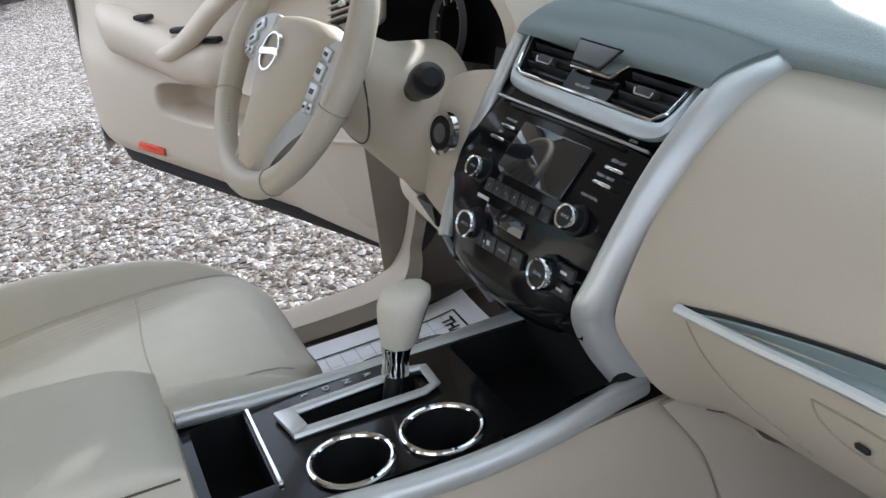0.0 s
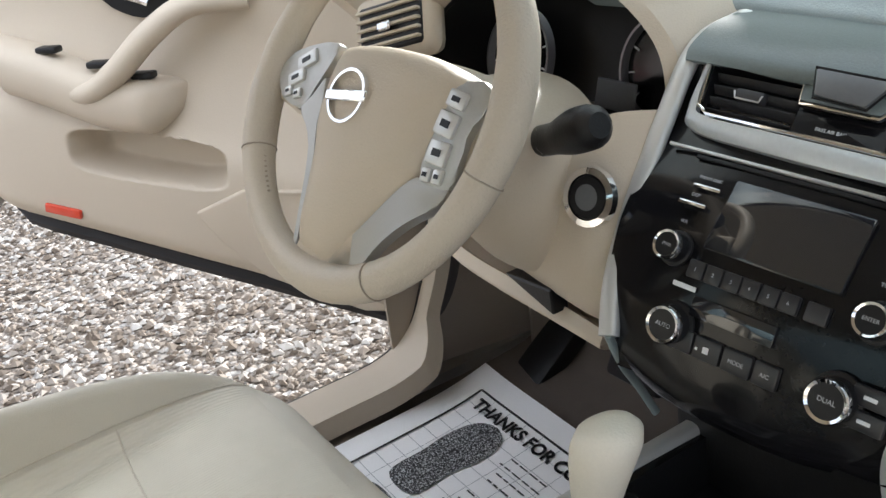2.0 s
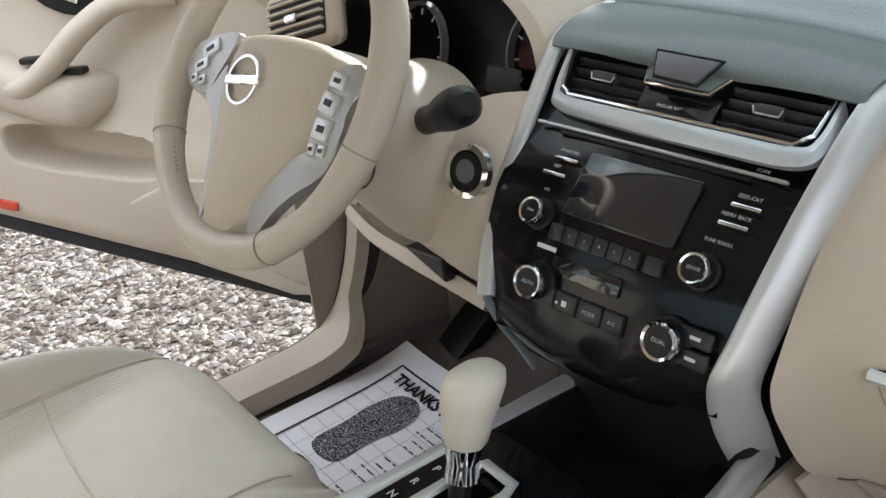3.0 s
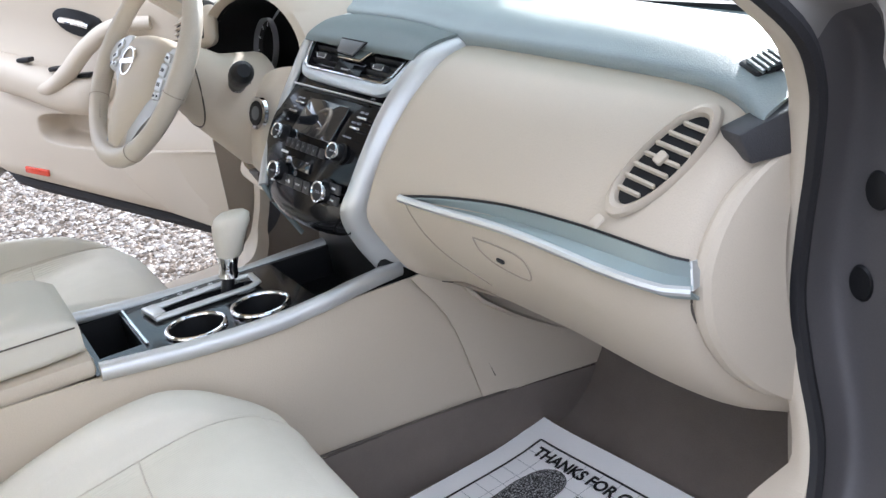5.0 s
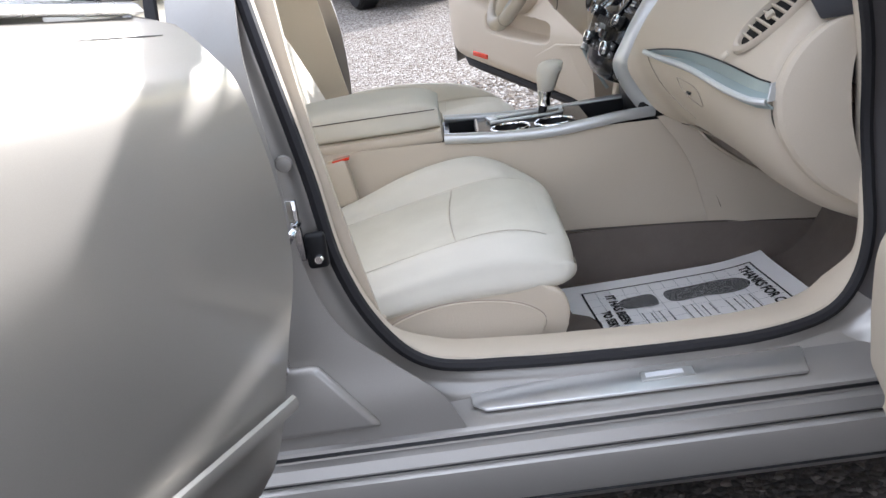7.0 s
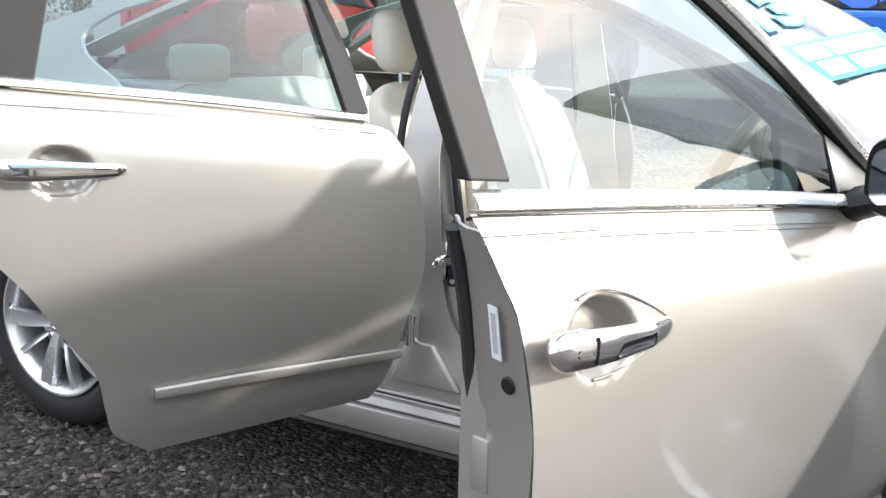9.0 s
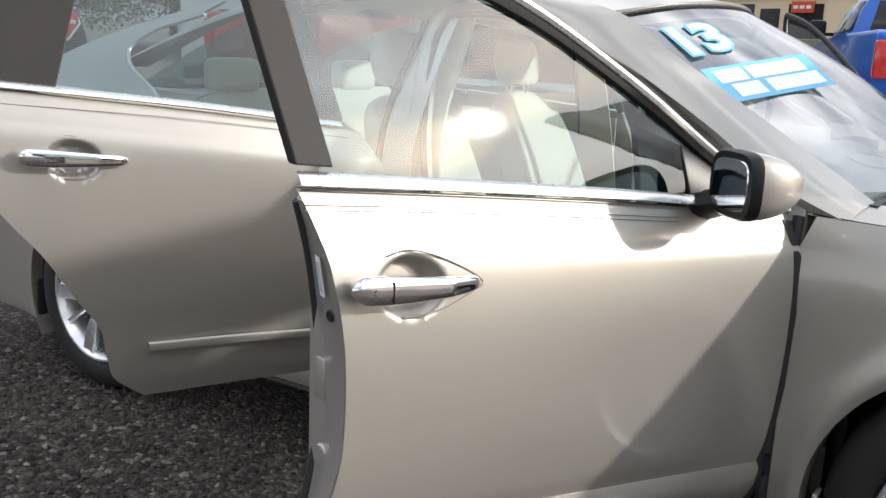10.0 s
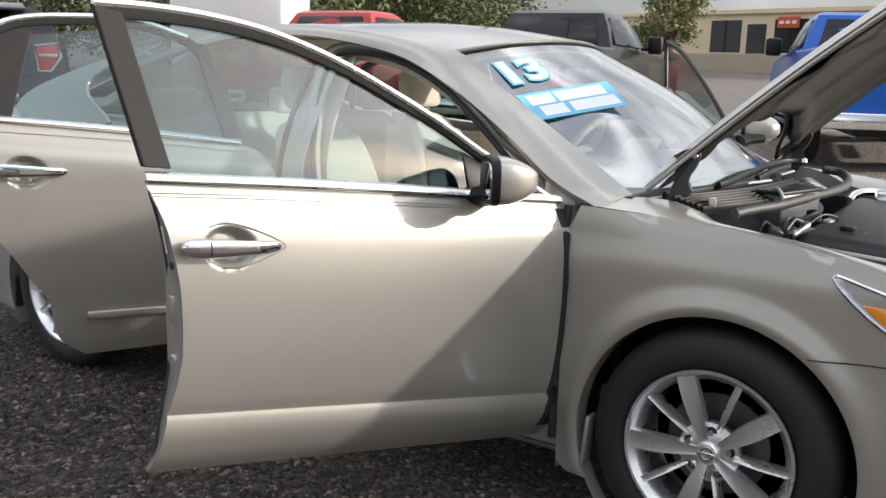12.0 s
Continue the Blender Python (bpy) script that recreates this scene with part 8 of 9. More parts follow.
for dx in (-0.36, 0.36):
    part("rear_head_restraint", box((dx, -2.66, 1.12), (0.24, 0.09, 0.13), 0.035, 3), CLOTH, rb)

# rear-view mirror on the windscreen
part("inside_mirror", box((0.0, -0.86, 1.30), (0.23, 0.03, 0.065), 0.012, 3, pose(0, 0, 0, 10, 0, -12)), BLACK, car, "black inside mirror")
part("mirror_stem", tube([(0, -0.85, 1.32), (0, -0.83, 1.37)], 0.008, 8), BLACK, car)

# ---- driver's door, open ----
FLZ = 0.26
ld = part("front_driver_door", sheet([[tuple(FL(u, w, z + FLZ * u)) for u in np.linspace(-0.01, 1.045, 12)] for z, w in ((0.965, 0.0), (0.90, 0.03), (0.80, 0.045), (0.60, 0.045), (0.46, 0.03), (0.36, 0.02), (0.30, 0.0))], 0.004), PAINT, car, "open front door in champagne paint")
door_trim(FL, ld, 1.045, FLZ, FLZ)
part("window_frame", tube(spline([FL(0.04, -0.01, 0.98), FL(0.3, -0.01, 1.15), FL(0.6, -0.01, 1.31), FL(0.85, -0.01, 1.42), FL(1.05, -0.01, 1.47), FL(1.10, -0.01, 1.46), FL(1.07, -0.01, 1.30), FL(1.045, -0.01, 1.165)], 50), 0.013, 8, up=FL.n, flat=0.8), BLACK, ld, "black window frame")
lp = part("window_pane", sheet([[tuple(FL(u, -0.012, z)) for u, z in spline([(0.3, 1.13), (0.6, 1.29), (0.85, 1.40), (1.06, 1.44)], 12)], [tuple(FL(0.1 + 0.93 * f, -0.010, 0.98 + FLZ * (0.1 + 0.93 * f))) for f in np.linspace(0, 1, 12)]]), GLASS, ld)
lp.visible_shadow = False
part("front_edge", sheet([[tuple(FL(-0.01, 0.02, z)), tuple(FL(-0.02, -0.03, z)), tuple(FL(0.03, -0.10, z))] for z in (0.31, 0.5, 0.7, 0.96)], 0.004), PAINT_IN, ld)
part("rear_edge", sheet([[tuple(FL(1.045, 0.02, z + FLZ)), tuple(FL(1.045, -0.04, z + FLZ)), tuple(FL(1.01, -0.10, z + FLZ))] for z in (0.31, 0.5, 0.7, 0.96)], 0.004), PAINT_IN, ld)
door_mirror(FL, ld, 0.11, 1.085)


# ---- paper floor mats ----
def paper_mat(cx, cy, w, h, turn, z, tilt, name):
    m = pose(cx, cy, z, 0, tilt, turn)
    n = 16
    rows = []
    for j in range(n + 1):
        y = -h / 2 + h * j / n
        rows.append([tuple(m @ Vector((x, y, 0.004 * math.sin(7 * x + 5 * y) + 0.016 * max(0, -x / w * 2 - 0.6) ** 2 * 2 + 0.9 * max(0, y - 0.10) ** 2))) for x in np.linspace(-w / 2, w / 2, 13)])
    pm = finish(name, sheet(rows, 0.0008), PAPER)
    tagged(pm, "white printed paper floor mat lying on the carpet", "floor mat", "paper mats")

    def top(x, y):
        return 0.004 * math.sin(7 * x + 5 * y) + 0.016 * max(0, -x / w * 2 - 0.6) ** 2 * 2 + 0.9 * max(0, y - 0.10) ** 2 + 0.0012

    def line(pts, r, mat, nm, bm=None):
        return tube([tuple(m @ Vector((x, y, top(x, y)))) for x, y in pts], r, 4, flat=0.25, bm=bm)
    iw, ih = w / 2 - 0.040, h / 2 - 0.040
    bm = bmesh.new()
    for i in range(11):
        x = -iw + 2 * iw * i / 10
        line([(x, -ih + 2 * ih * k / 10) for k in range(11)], 0.0005, INK, "", bm)
    for j in range(14):
        y = -ih + 2 * ih * j / 13
        line([(-iw + 2 * iw * k / 10, y) for k in range(11)], 0.0005, INK, "", bm)
    part("printed_grid", bm, GREY_INK, pm, "fine grey printed grid")["kind"] = "stuff"
    bm = bmesh.new()
    for a, b in (((-iw, -ih), (iw, -ih)), ((iw, -ih), (iw, ih)), ((iw, ih), (-iw, ih)), ((-iw, ih), (-iw, -ih))):
        line([(a[0] + (b[0] - a[0]) * k / 10, a[1] + (b[1] - a[1]) * k / 10) for k in range(11)], 0.0022, INK, "", bm)
    part("printed_border", bm, INK, pm, "black printed border")

    def sole(ox, oy, pts, nm):
        outl = spline(pts, 40, True)
        own = bmesh.new()
        c = own.verts.new(m @ Vector((ox, oy, top(ox, oy) + 0.0006)))
        vs = [own.verts.new(m @ Vector((ox + x * 1.0, oy + y * 0.95, top(ox + x * 1.0, oy + y * 0.95) + 0.0006))) for x, y in outl]
        for a, b in zip(vs, vs[1:] + vs[:1]):
            own.faces.new((c, a, b))
        part(nm, own, SPECKLE, pm, "speckled black footprint")
    for ox, k in ((-0.100, 1), (0.100, -1)):
        sole(ox, 0.045, [(-0.030, -0.07), (-0.036, 0.0), (-0.040, 0.05), (-0.030, 0.095), (0.0, 0.112), (0.030, 0.095), (0.038, 0.05), (0.030, 0.0), (0.028, -0.07)], "printed_sole")
        sole(ox, -0.085, [(-0.028, 0.036), (-0.031, 0.0), (-0.024, -0.034), (0.0, -0.044), (0.024, -0.034), (0.030, 0.0), (0.027, 0.036)], "printed_heel")

    def words(t, y, size, width):
        ob = lettering(t, size, Matrix(), INK, pm, "printed_text", width, 0.0011)
        for v in ob.data.vertices:
            v.co = m @ Vector((v.co.x, y + v.co.y, top(v.co.x, y + v.co.y) + 0.0008))
    words("THANKS FOR COMING IN", ih - 0.024, 0.030, 2 * iw - 0.03)
    words("IT HAS BEEN A PLEASURE", -ih + 0.052, 0.026, 2 * iw - 0.06)
    words("TO SERVE YOU", -ih + 0.024, 0.026, 0.16)
    bm = bmesh.new()
    rnd = random.Random(5)
    for j in range(14):
        y = 0.125 - 0.017 * j
        if j in (4, 9):
            continue
        L = 0.055 + 0.03 * rnd.random()
        x = -L / 2
        while x < L / 2:
            wl = 0.006 + 0.012 * rnd.random()
            line([(x, y), (min(x + wl, L / 2), y)], 0.0013, INK, "", bm)
            x += wl + 0.004
    part("printed_lines", bm, INK, pm, "small unreadable print")["kind"] = "stuff"
    return pm


paper_mat(0.404, -0.805, 0.455, 0.455, 4.5, 0.292, 0.0, "paper_mat")
paper_mat(-0.445, -0.893, 0.44, 0.455, 2.0, 0.352, 7.0, "paper_mat")

# ---- stickers on the windscreen ----
def ws_at(f, g):
    """A placing matrix on the windscreen: f across from its left edge, g down from its top."""
    i, j = min(int(f * 32), 31), min(int(g * 16), 15)
    a, b, c = Vector(ws[j][i]), Vector(ws[j][i + 1]), Vector(ws[j + 1][i])
    p = a + (b - a) * (f * 32 - i) + (c - a) * (g * 16 - j)
    n = (c - a).cross(b - a).normalized()
    if n.y < 0:
        n = -n
    return frame_at(p + n * 0.004, n, -(b - a))


for col, bold, lift in ((STICK_BLUE, 0.012, 0.0), (STICK_WHITE, 0.0045, 0.0012)):
    m = ws_at(0.868, 0.215) @ pose(0, 0, lift)
    lettering("13", 0.17, m @ Matrix.Diagonal((1.15, 1, 1, 1)), col, wso, "year_marking", 0.0, bold)
m = ws_at(0.832, 0.455)
part("windscreen_sticker", box((0, 0, 0), (0.36, 0.13, 0.001), 0.0, 1), STICK_BLUE, wso, "blue sticker with unreadable white words").data.transform(m)
for y, xs in ((0.028, (-0.108, 0.0, 0.095)), (-0.028, (-0.09, 0.025, 0.115))):
    for x in xs:
        part("sticker_word", box((x, y, 0.001), (0.094, 0.048, 0.001), 0.0, 1), STICK_WHITE, wso).data.transform(m)


# ---- the lot behind: parked pick-ups, cars, building, trees ----
def vehicle_paint(name, col, metal=0.2):
    return simple(name, col, 0.32, metal, 0.06, 2.0, 400, 0.0, coat=0.35, spec=0.35)


BLUE = vehicle_paint("blue_paint", (0.008, 0.105, 0.46))
BLACKP = vehicle_paint("black_paint", (0.012, 0.012, 0.013))
REDP = vehicle_paint("red_paint", (0.42, 0.03, 0.025))
WHITEP = vehicle_paint("white_paint", (0.78, 0.78, 0.76), 0.0)
DARKGLASS = simple("dark_vehicle_glass", (0.02, 0.022, 0.025), 0.08, 0, 0.1, 5.0, 200, 0, spec=0.35)
TAIL = simple("red_tail_lens", (0.55, 0.02, 0.02), 0.2, 0, 0.1, 20.0, 200, 0, coat=1.0)


def road_wheel(parent, at, r, side):
    m = frame_at(at, (0, side, 0), (1, 0, 0))
    w = part("wheel", turned([(r * 0.62, -0.24), (r * 0.9, -0.25), (r, -0.2), (r, -0.05), (r * 0.9, 0.0), (r * 0.65, 0.0)], m, 32), TYRE, parent)
    part("rim", turned([(r * 0.66, -0.01), (r * 0.6, -0.04), (r * 0.2, -0.02), (0.001, -0.01)], m, 28), ALLOY, w)


def pickup(name, paint, label, m, chrome=True):
    """A full-size pick-up, its tail at the origin and its nose along +x."""
    tr = new(name)
    tagged(tr, label, "pickup truck", "parked pickup trucks")

    def add(nm, bm, mat, lab="", parent=None):
        return part(nm, bm, mat, parent or tr, lab)
    side = [(0.10, 0.62), (0.06, 0.95), (0.08, 1.38), (0.22, 1.42), (2.02, 1.42), (2.10, 1.40), (4.10, 1.36), (4.9, 1.30), (5.45, 1.18), (5.62, 1.0), (5.62, 0.62), (5.30, 0.50), (0.4, 0.50)]
    bm = slab([(x, -0.97, z) for x, z in side], (0, 1.94, 0), 0.06, 3)
    body = add("body", bm, paint)
    for x in (1.15, 4.55):
        for s in (1, -1):
            add("wheel_arch", turned([(0.48, 0.0), (0.48, -0.10), (0.001, -0.10)], frame_at((x, 0.975 * s, 0.52), (0, s, 0), (1, 0, 0)), 32), BLACK, parent=body)
            road_wheel(tr, (x, 0.985 * s, 0.41), 0.41, s)
    cab = [[(2.06, 1.40, 0.90), (2.16, 1.72, 0.80), (2.26, 1.90, 0.70), (2.38, 1.945, 0.64)], [(3.9, 1.36, 0.90), (3.45, 1.72, 0.80), (3.12, 1.90, 0.70), (3.0, 1.945, 0.64)]]
    loops = []
    for a, b in zip(*cab):
        (x0, z0, w0), (x1, z1, w1) = a, b
        loops.append([(x0, -w0, z0), (x0 - 0.03, 0, z0), (x0, w0, z0), ((x0 + x1) / 2, w0 + 0.01, z0), (x1, w1, z1), (x1 + 0.08, 0, z1), (x1, -w1, z1), ((x0 + x1) / 2, -w0 - 0.01, z0)])
    add("cab", loft(loops), paint)
    add("rear_window", slab([(2.075, -0.70, 1.47), (2.075, 0.70, 1.47), (2.215, 0.60, 1.84), (2.215, -0.60, 1.84)], (-0.02, 0, 0.006), 0.004), DARKGLASS, "dark rear window")
    add("window_post", slab([(2.055, -0.24, 1.48), (2.055, -0.22, 1.48), (2.195, -0.22, 1.83), (2.195, -0.24, 1.83)], (-0.015, 0, 0.004)), BLACK)
    for s in (1, -1):
        add("side_window", slab([(2.25, 0.895 * s, 1.47), (3.55, 0.895 * s, 1.45), (3.12, 0.745 * s, 1.84), (2.36, 0.735 * s, 1.84)], (0, 0.015 * s, 0.006), 0.004), DARKGLASS)
        add("tail_lamp", box((0.09, 0.90 * s, 1.10), (0.12, 0.15, 0.42), 0.03, 2), TAIL, "red tail lamp")
        mi = add("side_mirror", box((3.45, 1.14 * s, 1.50), (0.12, 0.22, 0.26), 0.04, 2), BLACK, "black side mirror")
        add("mirror_arm", box((3.47, 1.0 * s, 1.44), (0.05, 0.16, 0.05), 0.01, 1), BLACK, parent=mi)
        add("side_step", box((2.9, 0.96 * s, 0.45), (1.7, 0.12, 0.06), 0.02, 1), BLACK)
    add("windscreen", slab([(3.86, -0.78, 1.40), (3.86, 0.78, 1.40), (3.17, 0.62, 1.86), (3.17, -0.62, 1.86)], (0.02, 0, 0.03), 0.004), DARKGLASS)
    add("bed_floor", box((1.08, 0, 1.425), (1.78, 1.66, 0.012)), BLACK)
    add("tailgate_line", box((0.045, 0, 1.0), (0.02, 1.60, 0.68), 0.02, 2), paint)
    add("tailgate_handle", box((0.03, 0, 1.26), (0.02, 0.22, 0.06), 0.01, 1), BLACK)
    add("rear_bumper", box((0.0, 0, 0.60), (0.20, 1.86, 0.20), 0.04, 2), CHROME if chrome else BLACK, "chrome rear bumper")
    add("number_plate", box((-0.105, 0, 0.62), (0.008, 0.30, 0.15), 0.003, 1), WHITEP)
    add("plate_bar", box((-0.111, 0, 0.62), (0.004, 0.22, 0.06), 0, 1), INK)
    add("high_stop_lamp", box((2.30, 0, 1.90), (0.05, 0.28, 0.035), 0.008, 1), TAIL)
    add("chassis", box((2.6, 0, 0.48), (4.6, 0.9, 0.14), 0.02, 1), BLACK)
    tr.matrix_world = m
    return tr


def saloon(name, paint, label, m):
    """A small parked car, its tail at the origin and its nose along +x."""
    c = new(name)
    tagged(c, label, "car", "parked cars")
    side = [(0.0, 0.45), (0.02, 0.85), (0.15, 0.98), (1.0, 1.0), (3.2, 0.95), (4.2, 0.80), (4.4, 0.60), (4.4, 0.35), (0.2, 0.30)]
    part("body", slab([(x, -0.86, z) for x, z in side], (0, 1.72, 0), 0.09, 3), paint, c)
    top = [(0.55, 0.97), (1.05, 1.36), (1.5, 1.43), (2.3, 1.40), (3.15, 0.96)]
    part("cabin", slab([(x, -0.70, z) for x, z in top], (0, 1.40, 0), 0.08, 3), paint, c)
    for s in (1, -1):
        part("side_window", slab([(0.85, 0.70 * s, 1.0), (1.15, 0.70 * s, 1.32), (2.2, 0.70 * s, 1.33), (2.85, 0.70 * s, 1.0)], (0, 0.015 * s, 0), 0.004), DARKGLASS, c)
        part("tail_lamp", box((0.04, 0.68 * s, 0.80), (0.08, 0.26, 0.14), 0.02, 2), TAIL, c)
        for x in (0.85, 3.45):
            road_wheel(c, (x, 0.87 * s, 0.31), 0.31, s)
    part("rear_window", slab([(0.62, -0.58, 1.0), (0.62, 0.58, 1.0), (1.02, 0.54, 1.32), (1.02, -0.54, 1.32)], (-0.02, 0, 0.015), 0.004), DARKGLASS, c)
    c.matrix_world = m
    return c


def suv(name, paint, label, m):
    """A tall estate vehicle, its tail at the origin and its nose along +x."""
    c = new(name)
    tagged(c, label, "car", "parked cars")
    side = [(0.0, 0.50), (-0.02, 0.80), (0.04, 1.08), (3.3, 1.04), (4.3, 0.98), (4.6, 0.80), (4.62, 0.45), (0.2, 0.36)]
    body = part("body", slab([(x, -0.92, z) for x, z in side], (0, 1.84, 0), 0.09, 3), paint, c)
    loops = []
    for z, x0, x1, w in ((1.04, 0.03, 3.55, 0.90), (1.30, 0.10, 3.10, 0.85), (1.56, 0.24, 2.65, 0.76), (1.64, 0.34, 2.45, 0.68)):
        loops.append([(x0, -w, z), (x0 - 0.03, 0, z), (x0, w, z), ((x0 + x1) / 2, w + 0.02, z), (x1, w * 0.92, z), (x1 + 0.1, 0, z), (x1, -w * 0.92, z), ((x0 + x1) / 2, -w - 0.02, z)])
    part("cabin", loft(loops), paint, c)
    part("rear_window", slab([(0.045, -0.66, 1.16), (0.045, 0.66, 1.16), (0.20, 0.60, 1.52), (0.20, -0.60, 1.52)], (-0.025, 0, 0.01), 0.006), DARKGLASS, c, "dark rear window")
    part("roof_spoiler", slab([(0.12, -0.62, 1.60), (0.12, 0.62, 1.60), (0.36, 0.60, 1.645), (0.36, -0.60, 1.645)], (0, 0, 0.02), 0.006), paint, c)
    part("tailgate_trim", box((-0.015, 0, 1.02), (0.03, 1.1, 0.05), 0.01, 2), CHROME, c)
    part("rear_bumper", box((-0.03, 0, 0.58), (0.16, 1.80, 0.24), 0.05, 2), BLACK, c)
    part("number_plate", box((-0.035, 0, 0.88), (0.012, 0.30, 0.15), 0.003, 1), WHITEP, c)
    part("plate_bar", box((-0.043, 0, 0.88), (0.004, 0.22, 0.06), 0, 1), INK, c)
    for s in (1, -1):
        lm = part("tail_lamp", slab([(0.0, 0.66 * s, 1.37), (0.0, 0.81 * s, 1.39), (0.0, 0.83 * s, 1.30), (0.0, 0.76 * s, 1.20), (0.0, 0.68 * s, 1.20)], (0.10, 0, 0.0), 0.012, 2), TAIL, c, "red and clear tail lamp")
        part("lamp_lens", box((-0.006, 0.745 * s, 1.305), (0.012, 0.125, 0.022), 0.004, 1), LAMP, lm)
        part("lamp_rim", tube([(-0.004, y * s, z) for y, z in ((0.66, 1.37), (0.81, 1.39), (0.83, 1.30), (0.76, 1.20), (0.68, 1.20))], 0.008, 6, True), LAMP, lm)
        part("roof_rail", tube(spline([(0.5, 0.62 * s, 1.64), (0.6, 0.62 * s, 1.69), (2.2, 0.60 * s, 1.69), (2.35, 0.60 * s, 1.64)], 14), 0.016, 8), BLACK, c)
        part("side_window", slab([(0.35, 0.86 * s, 1.12), (3.0, 0.86 * s, 1.10), (2.55, 0.765 * s, 1.50), (0.45, 0.775 * s, 1.52)], (0, 0.012 * s, 0.004), 0.004), DARKGLASS, c)
        for x in (0.95, 3.65):
            road_wheel(c, (x, 0.93 * s, 0.36), 0.36, s)
    c.matrix_world = m
    return c


pickup("blue_pickup", BLUE, "bright blue pickup truck parked on the lot", pose(-8.5, -0.95, 0.25, 0, 0, 200))
pickup("black_pickup", BLACKP, "black pickup truck parked beside the blue one", pose(-7.0, -5.5, 0.22, 0, 0, 186))
pickup("red_pickup", REDP, "red pickup truck parked on the lot", pose(-6.4, -9.2, 0.20, 0, 0, 186), False)
suv("black_suv", BLACKP, "black sport utility vehicle with red tail lamps parked behind", pose(-0.11, -5.65, 0, 0, 0, 237))
saloon("red_car", REDP, "red car parked at the end of the row", pose(-1.9, -8.9, 0, 0, 0, 250))


def white_van():
    v = new("white_van")
    tagged(v, "plain white box van parked beyond the cars", "van")
    part("body", box((0, 0, 1.55), (2.2, 2.0, 2.1), 0.08, 3), WHITEP, v)
    part("cab", box((-1.7, 0, 1.15), (1.4, 1.9, 1.4), 0.15, 3), WHITEP, v)
    part("cab_window", box((-1.75, 0.955, 1.55), (0.8, 0.02, 0.45), 0.01, 1), DARKGLASS, v)
    for x in (-1.7, 0.6):
        for s in (1, -1):
            road_wheel(v, (x, 1.0 * s, 0.36), 0.36, s)
    v.matrix_world = pose(-9.4, -12.2, ground_height(-9.4, 0), 0, 0, 30)


white_van()


def building():
    b = new("building")
    tagged(b, "low beige commercial building with dark windows across the road", "building")
    ST = simple("beige_stucco", (0.72, 0.60, 0.42), 0.9, 0, 0.08, 0.7, 40, 0.4)
    part("wall", box((0, 0, 1.3), (8.0, 30, 2.6), 0.03, 1), ST, b, "beige rendered wall")
    part("parapet", box((0, 0, 2.68), (8.3, 30.4, 0.24), 0.03, 1), ST, b)
    for k, y in enumerate((-11.0, -7.5, -4.0, 0.5, 4.0, 8.0, 11.5)):
        w = part("window", box((4.02, y, 1.55), (0.06, 1.7, 1.5), 0.01, 1), DARKGLASS, b, "dark shop window")
        part("window_frame", box((4.05, y, 1.55), (0.05, 0.06, 1.5)), BLACK, w)
        part("window_sill", box((4.06, y, 0.76), (0.12, 1.9, 0.08)), ST, w)
    part("door", box((4.02, 2.2, 1.05), (0.06, 1.0, 2.1), 0.01, 1), DARKGLASS, b)
    part("sign_board", box((4.12, 3.9, 2.15), (0.12, 1.1, 0.5), 0.02, 1), simple("sign_red", (0.55, 0.08, 0.03), 0.5), b, "red sign board with unreadable words")
    for k in range(3):
        part("sign_bar", box((4.19, 3.58 + 0.32 * k, 2.15), (0.02, 0.22, 0.14)), WHITEP, b)
    for x, y in ((1.0, -6), (-1.0, 3), (0.5, 9)):
        part("roof_unit", box((x, y, 2.95), (1.2, 1.6, 0.4), 0.05, 1), ALLOY, b)
    b.matrix_world = pose(-46.5, -13.0, ground_height(-44, 0), 0, 0, -19)


building()
LEAF = simple("leaf_green", (0.13, 0.15, 0.06), 0.7, 0, 0.35, 1.2, 30, 0.0)
LEAF2 = simple("pale_leaf_green", (0.27, 0.28, 0.13), 0.7, 0, 0.35, 1.2, 30, 0.0)
BARK = simple("tree_bark", (0.10, 0.075, 0.05), 0.95, 0, 0.3, 4.0, 40, 0.8)


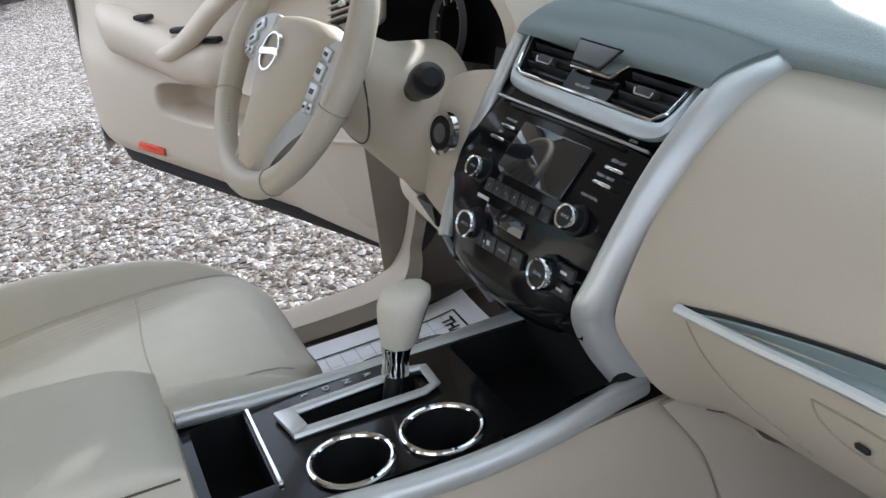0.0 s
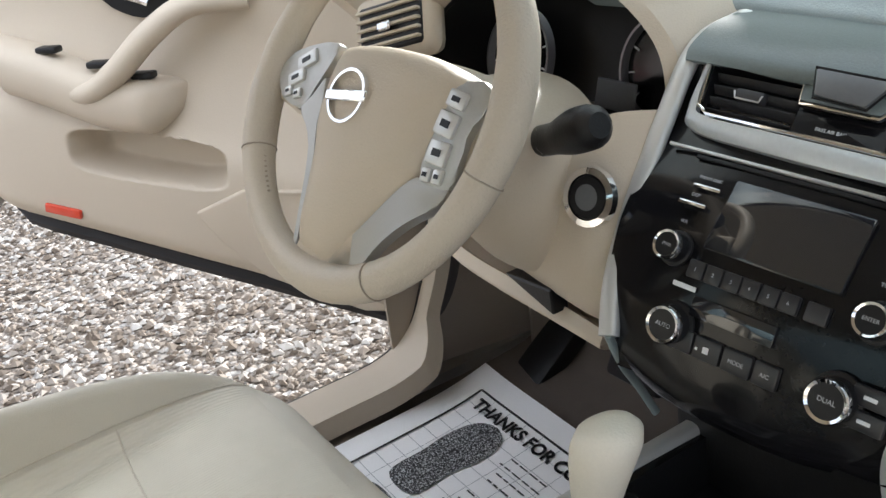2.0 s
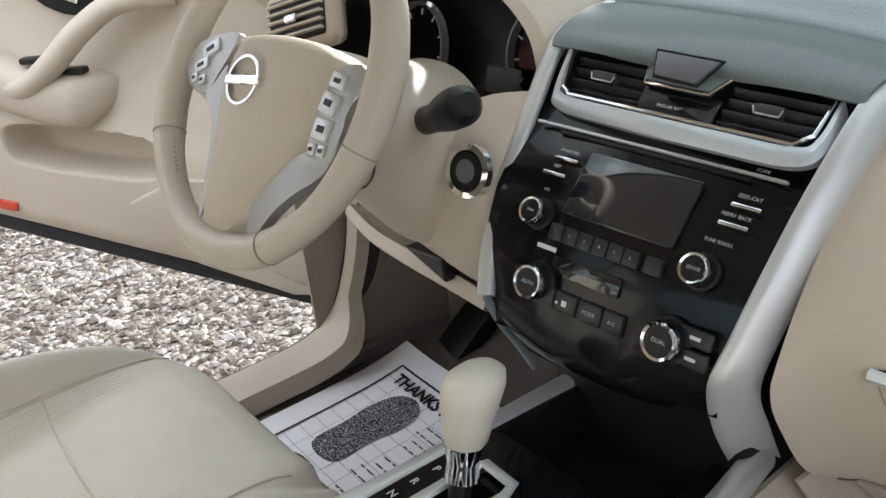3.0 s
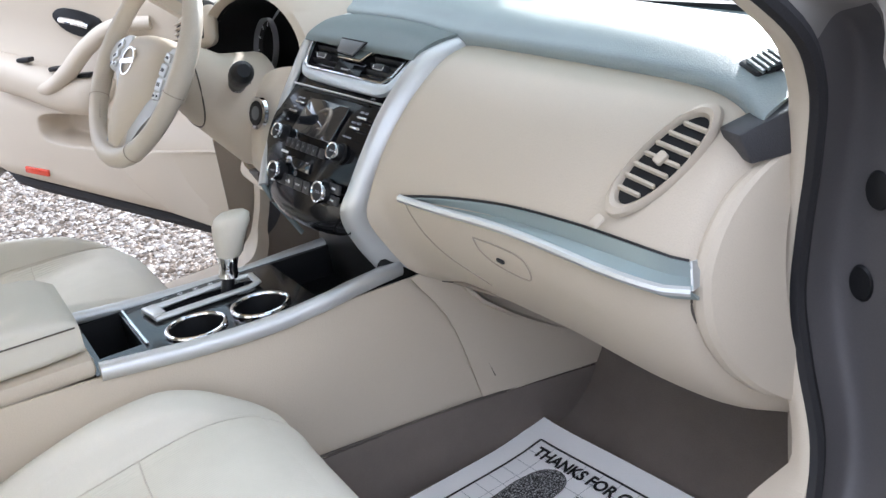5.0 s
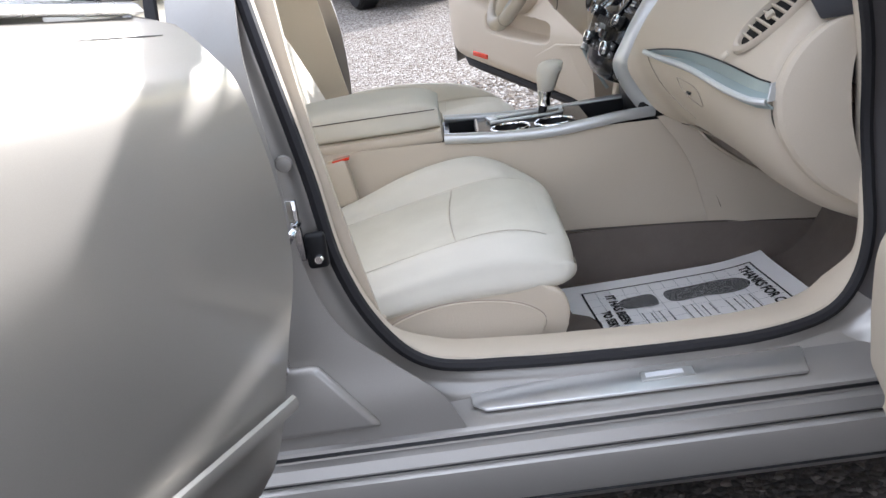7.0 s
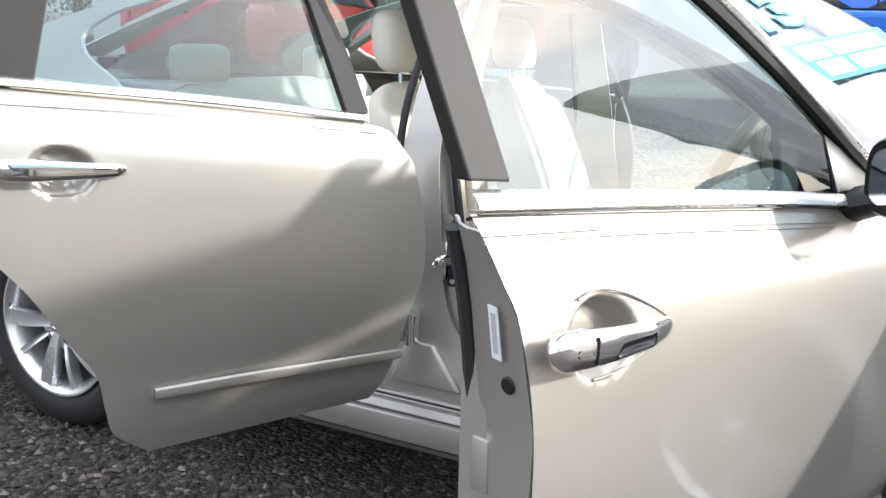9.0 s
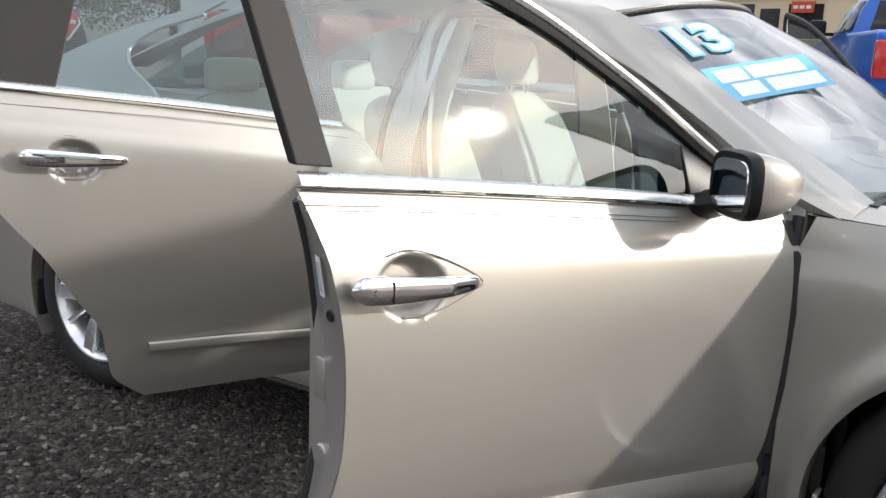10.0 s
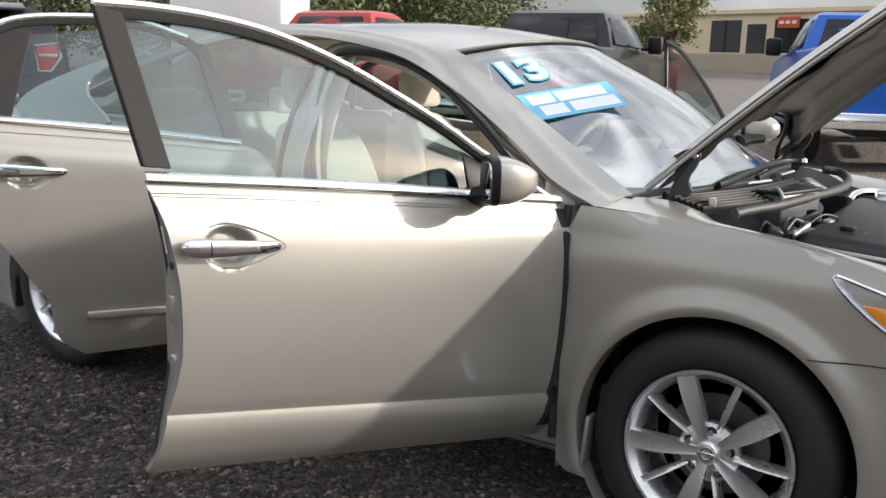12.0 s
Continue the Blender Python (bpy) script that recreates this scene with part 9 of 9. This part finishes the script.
def tree(x, y, height, spread, seed, mat):
    rnd = random.Random(seed)
    t = new("tree")
    tagged(t, "leafy desert tree with drooping foliage beyond the lot", "tree", "trees beyond the lot")
    bm = tube(spline([(0, 0, 0), (0.1, 0.05, height * 0.25), (0.0, 0.15, height * 0.5), (0.1, 0.1, height * 0.8)], 12), [0.16 * (1 - 0.8 * i / 11) + 0.02 for i in range(12)], 8)
    part("trunk", bm, BARK, t)
    tips = []
    for k in range(13):
        a, z0 = rnd.uniform(0, 6.28), height * rnd.uniform(0.12, 0.45)
        e = Vector((spread * rnd.uniform(0.5, 0.95) * math.cos(a), spread * rnd.uniform(0.5, 0.95) * math.sin(a), height * rnd.uniform(0.28, 0.97)))
        part("limb", tube(spline([(0.03, 0.1, z0), tuple(e * 0.5 + Vector((0, 0, z0 * 0.55))), tuple(e)], 7), [0.06, 0.055, 0.05, 0.04, 0.03, 0.02, 0.012], 6), BARK, t)
        tips.append(e)
        tips.append(e * 0.6 + Vector((0, 0, height * 0.12)))
    pts, faces = [], []
    for e in tips:
        for _ in range(430):
            d = Vector((rnd.gauss(0, 1), rnd.gauss(0, 1), rnd.gauss(0, 0.8))) * spread * 0.20
            p = e + d - Vector((0, 0, abs(d.x) * 0.35))
            if p.z < height * 0.07:
                continue
            s = rnd.uniform(0.06, 0.14)
            u = Vector((rnd.uniform(-1, 1), rnd.uniform(-1, 1), rnd.uniform(-1, 0.3))).normalized() * s
            v = u.cross(Vector((rnd.uniform(-1, 1), rnd.uniform(-1, 1), 1))).normalized() * s * 0.45
            n = len(pts)
            pts += [tuple(p - u), tuple(p + v), tuple(p + u), tuple(p - v)]
            faces.append((n, n + 1, n + 2, n + 3))
    me = bpy.data.meshes.new("crown")
    me.from_pydata(pts, [], faces)
    me.materials.append(mat)
    cr = new("crown", me)
    cr.parent = t
    cr["kind"] = "stuff"
    t.matrix_world = pose(x, y, ground_height(x, y))
    return t


tree(-33.5, -13.2, 6.2, 1.35, 1, LEAF2)
for k, (x, y, h, s) in enumerate(((-26, -22.5, 6.6, 3.6), (-24, -26.5, 6.4, 3.8), (-29, -20.5, 6.2, 3.4), (-22, -29, 6.2, 3.6), (-20, -33, 6.4, 3.8), (-52, -2.0, 6.0, 2.4), (-30, -24.5, 6.2, 3.2), (-24, -17.6, 5.8, 3.2), (-18.5, -20.6, 5.8, 3.4))):
    tree(x, y, h, s, 10 + k, LEAF if k % 3 else LEAF2)
pole = finish("utility_pole", turned([(0.13, 0), (0.12, 4), (0.10, 9), (0.001, 9)], pose(-27, -17.4, ground_height(-27, 0)), 12), BARK)
tagged(pole, "plain brown utility pole beyond the trucks", "pole")
wall = finish("boundary_wall", box((0, 0, 0), (0.2, 60, 0.9), 0.02, 1, None), simple("block_wall", (0.42, 0.35, 0.27), 0.9, 0, 0.1, 0.8, 30, 0.5))
wall.matrix_world = pose(-41.0, -12, ground_height(-41, 0) + 0.40, 0, 0, -19)
tagged(wall, "low tan block wall along the road", "wall")


# ---- loose stones on the gravel near the car ----
def pebble_material(name, stops):
    m, nt, b = nodes_of(name)
    g = nt.nodes.new("ShaderNodeNewGeometry")
    r = ramp(nt, g.outputs["Random Per Island"], stops)
    nt.links.new(r.outputs[0], b.inputs["Base Color"])
    b.inputs["Roughness"].default_value = 0.9
    return m


def loose_gravel(x0, x1, y0, y1, count, seed, mat, label):
    rng = np.random.default_rng(seed)
    base = np.array([(1, 0, 0), (-1, 0, 0), (0, 1, 0), (0, -1, 0), (0, 0, 1), (0, 0, -1)], float)
    tri = np.array([(0, 2, 4), (2, 1, 4), (1, 3, 4), (3, 0, 4), (2, 0, 5), (1, 2, 5), (3, 1, 5), (0, 3, 5)])
    size = 0.005 + 0.012 * rng.random(count) ** 2.0
    V = base[None] * (0.65 + 0.7 * rng.random((count, 6, 1))) * size[:, None, None] * np.stack([1 + 0.5 * rng.random(count), 0.7 + 0.5 * rng.random(count), 0.5 + 0.3 * rng.random(count)], 1)[:, None]
    a = rng.random(count) * 6.283
    c_, s_ = np.cos(a)[:, None], np.sin(a)[:, None]
    x, y = V[:, :, 0] * c_ - V[:, :, 1] * s_, V[:, :, 0] * s_ + V[:, :, 1] * c_
    z = V[:, :, 2] + 0.35 * (rng.random((count, 1)) - 0.5) * x
    px, py = x0 + (x1 - x0) * rng.random((count, 1)), y0 + (y1 - y0) * rng.random((count, 1))
    gz = np.maximum(0, -px - 2.5) * 0.038
    P = np.stack([x + px, y + py, z + gz + size[:, None] * 0.25], 2).reshape(-1, 3)
    F = (tri[None] + 6 * np.arange(count)[:, None, None]).reshape(-1, 3)
    me = bpy.data.meshes.new("loose_gravel")
    me.from_pydata(P.tolist(), [], F.tolist())
    me.materials.append(mat)
    return tagged(new("loose_gravel", me), label, "gravel", kind="stuff")


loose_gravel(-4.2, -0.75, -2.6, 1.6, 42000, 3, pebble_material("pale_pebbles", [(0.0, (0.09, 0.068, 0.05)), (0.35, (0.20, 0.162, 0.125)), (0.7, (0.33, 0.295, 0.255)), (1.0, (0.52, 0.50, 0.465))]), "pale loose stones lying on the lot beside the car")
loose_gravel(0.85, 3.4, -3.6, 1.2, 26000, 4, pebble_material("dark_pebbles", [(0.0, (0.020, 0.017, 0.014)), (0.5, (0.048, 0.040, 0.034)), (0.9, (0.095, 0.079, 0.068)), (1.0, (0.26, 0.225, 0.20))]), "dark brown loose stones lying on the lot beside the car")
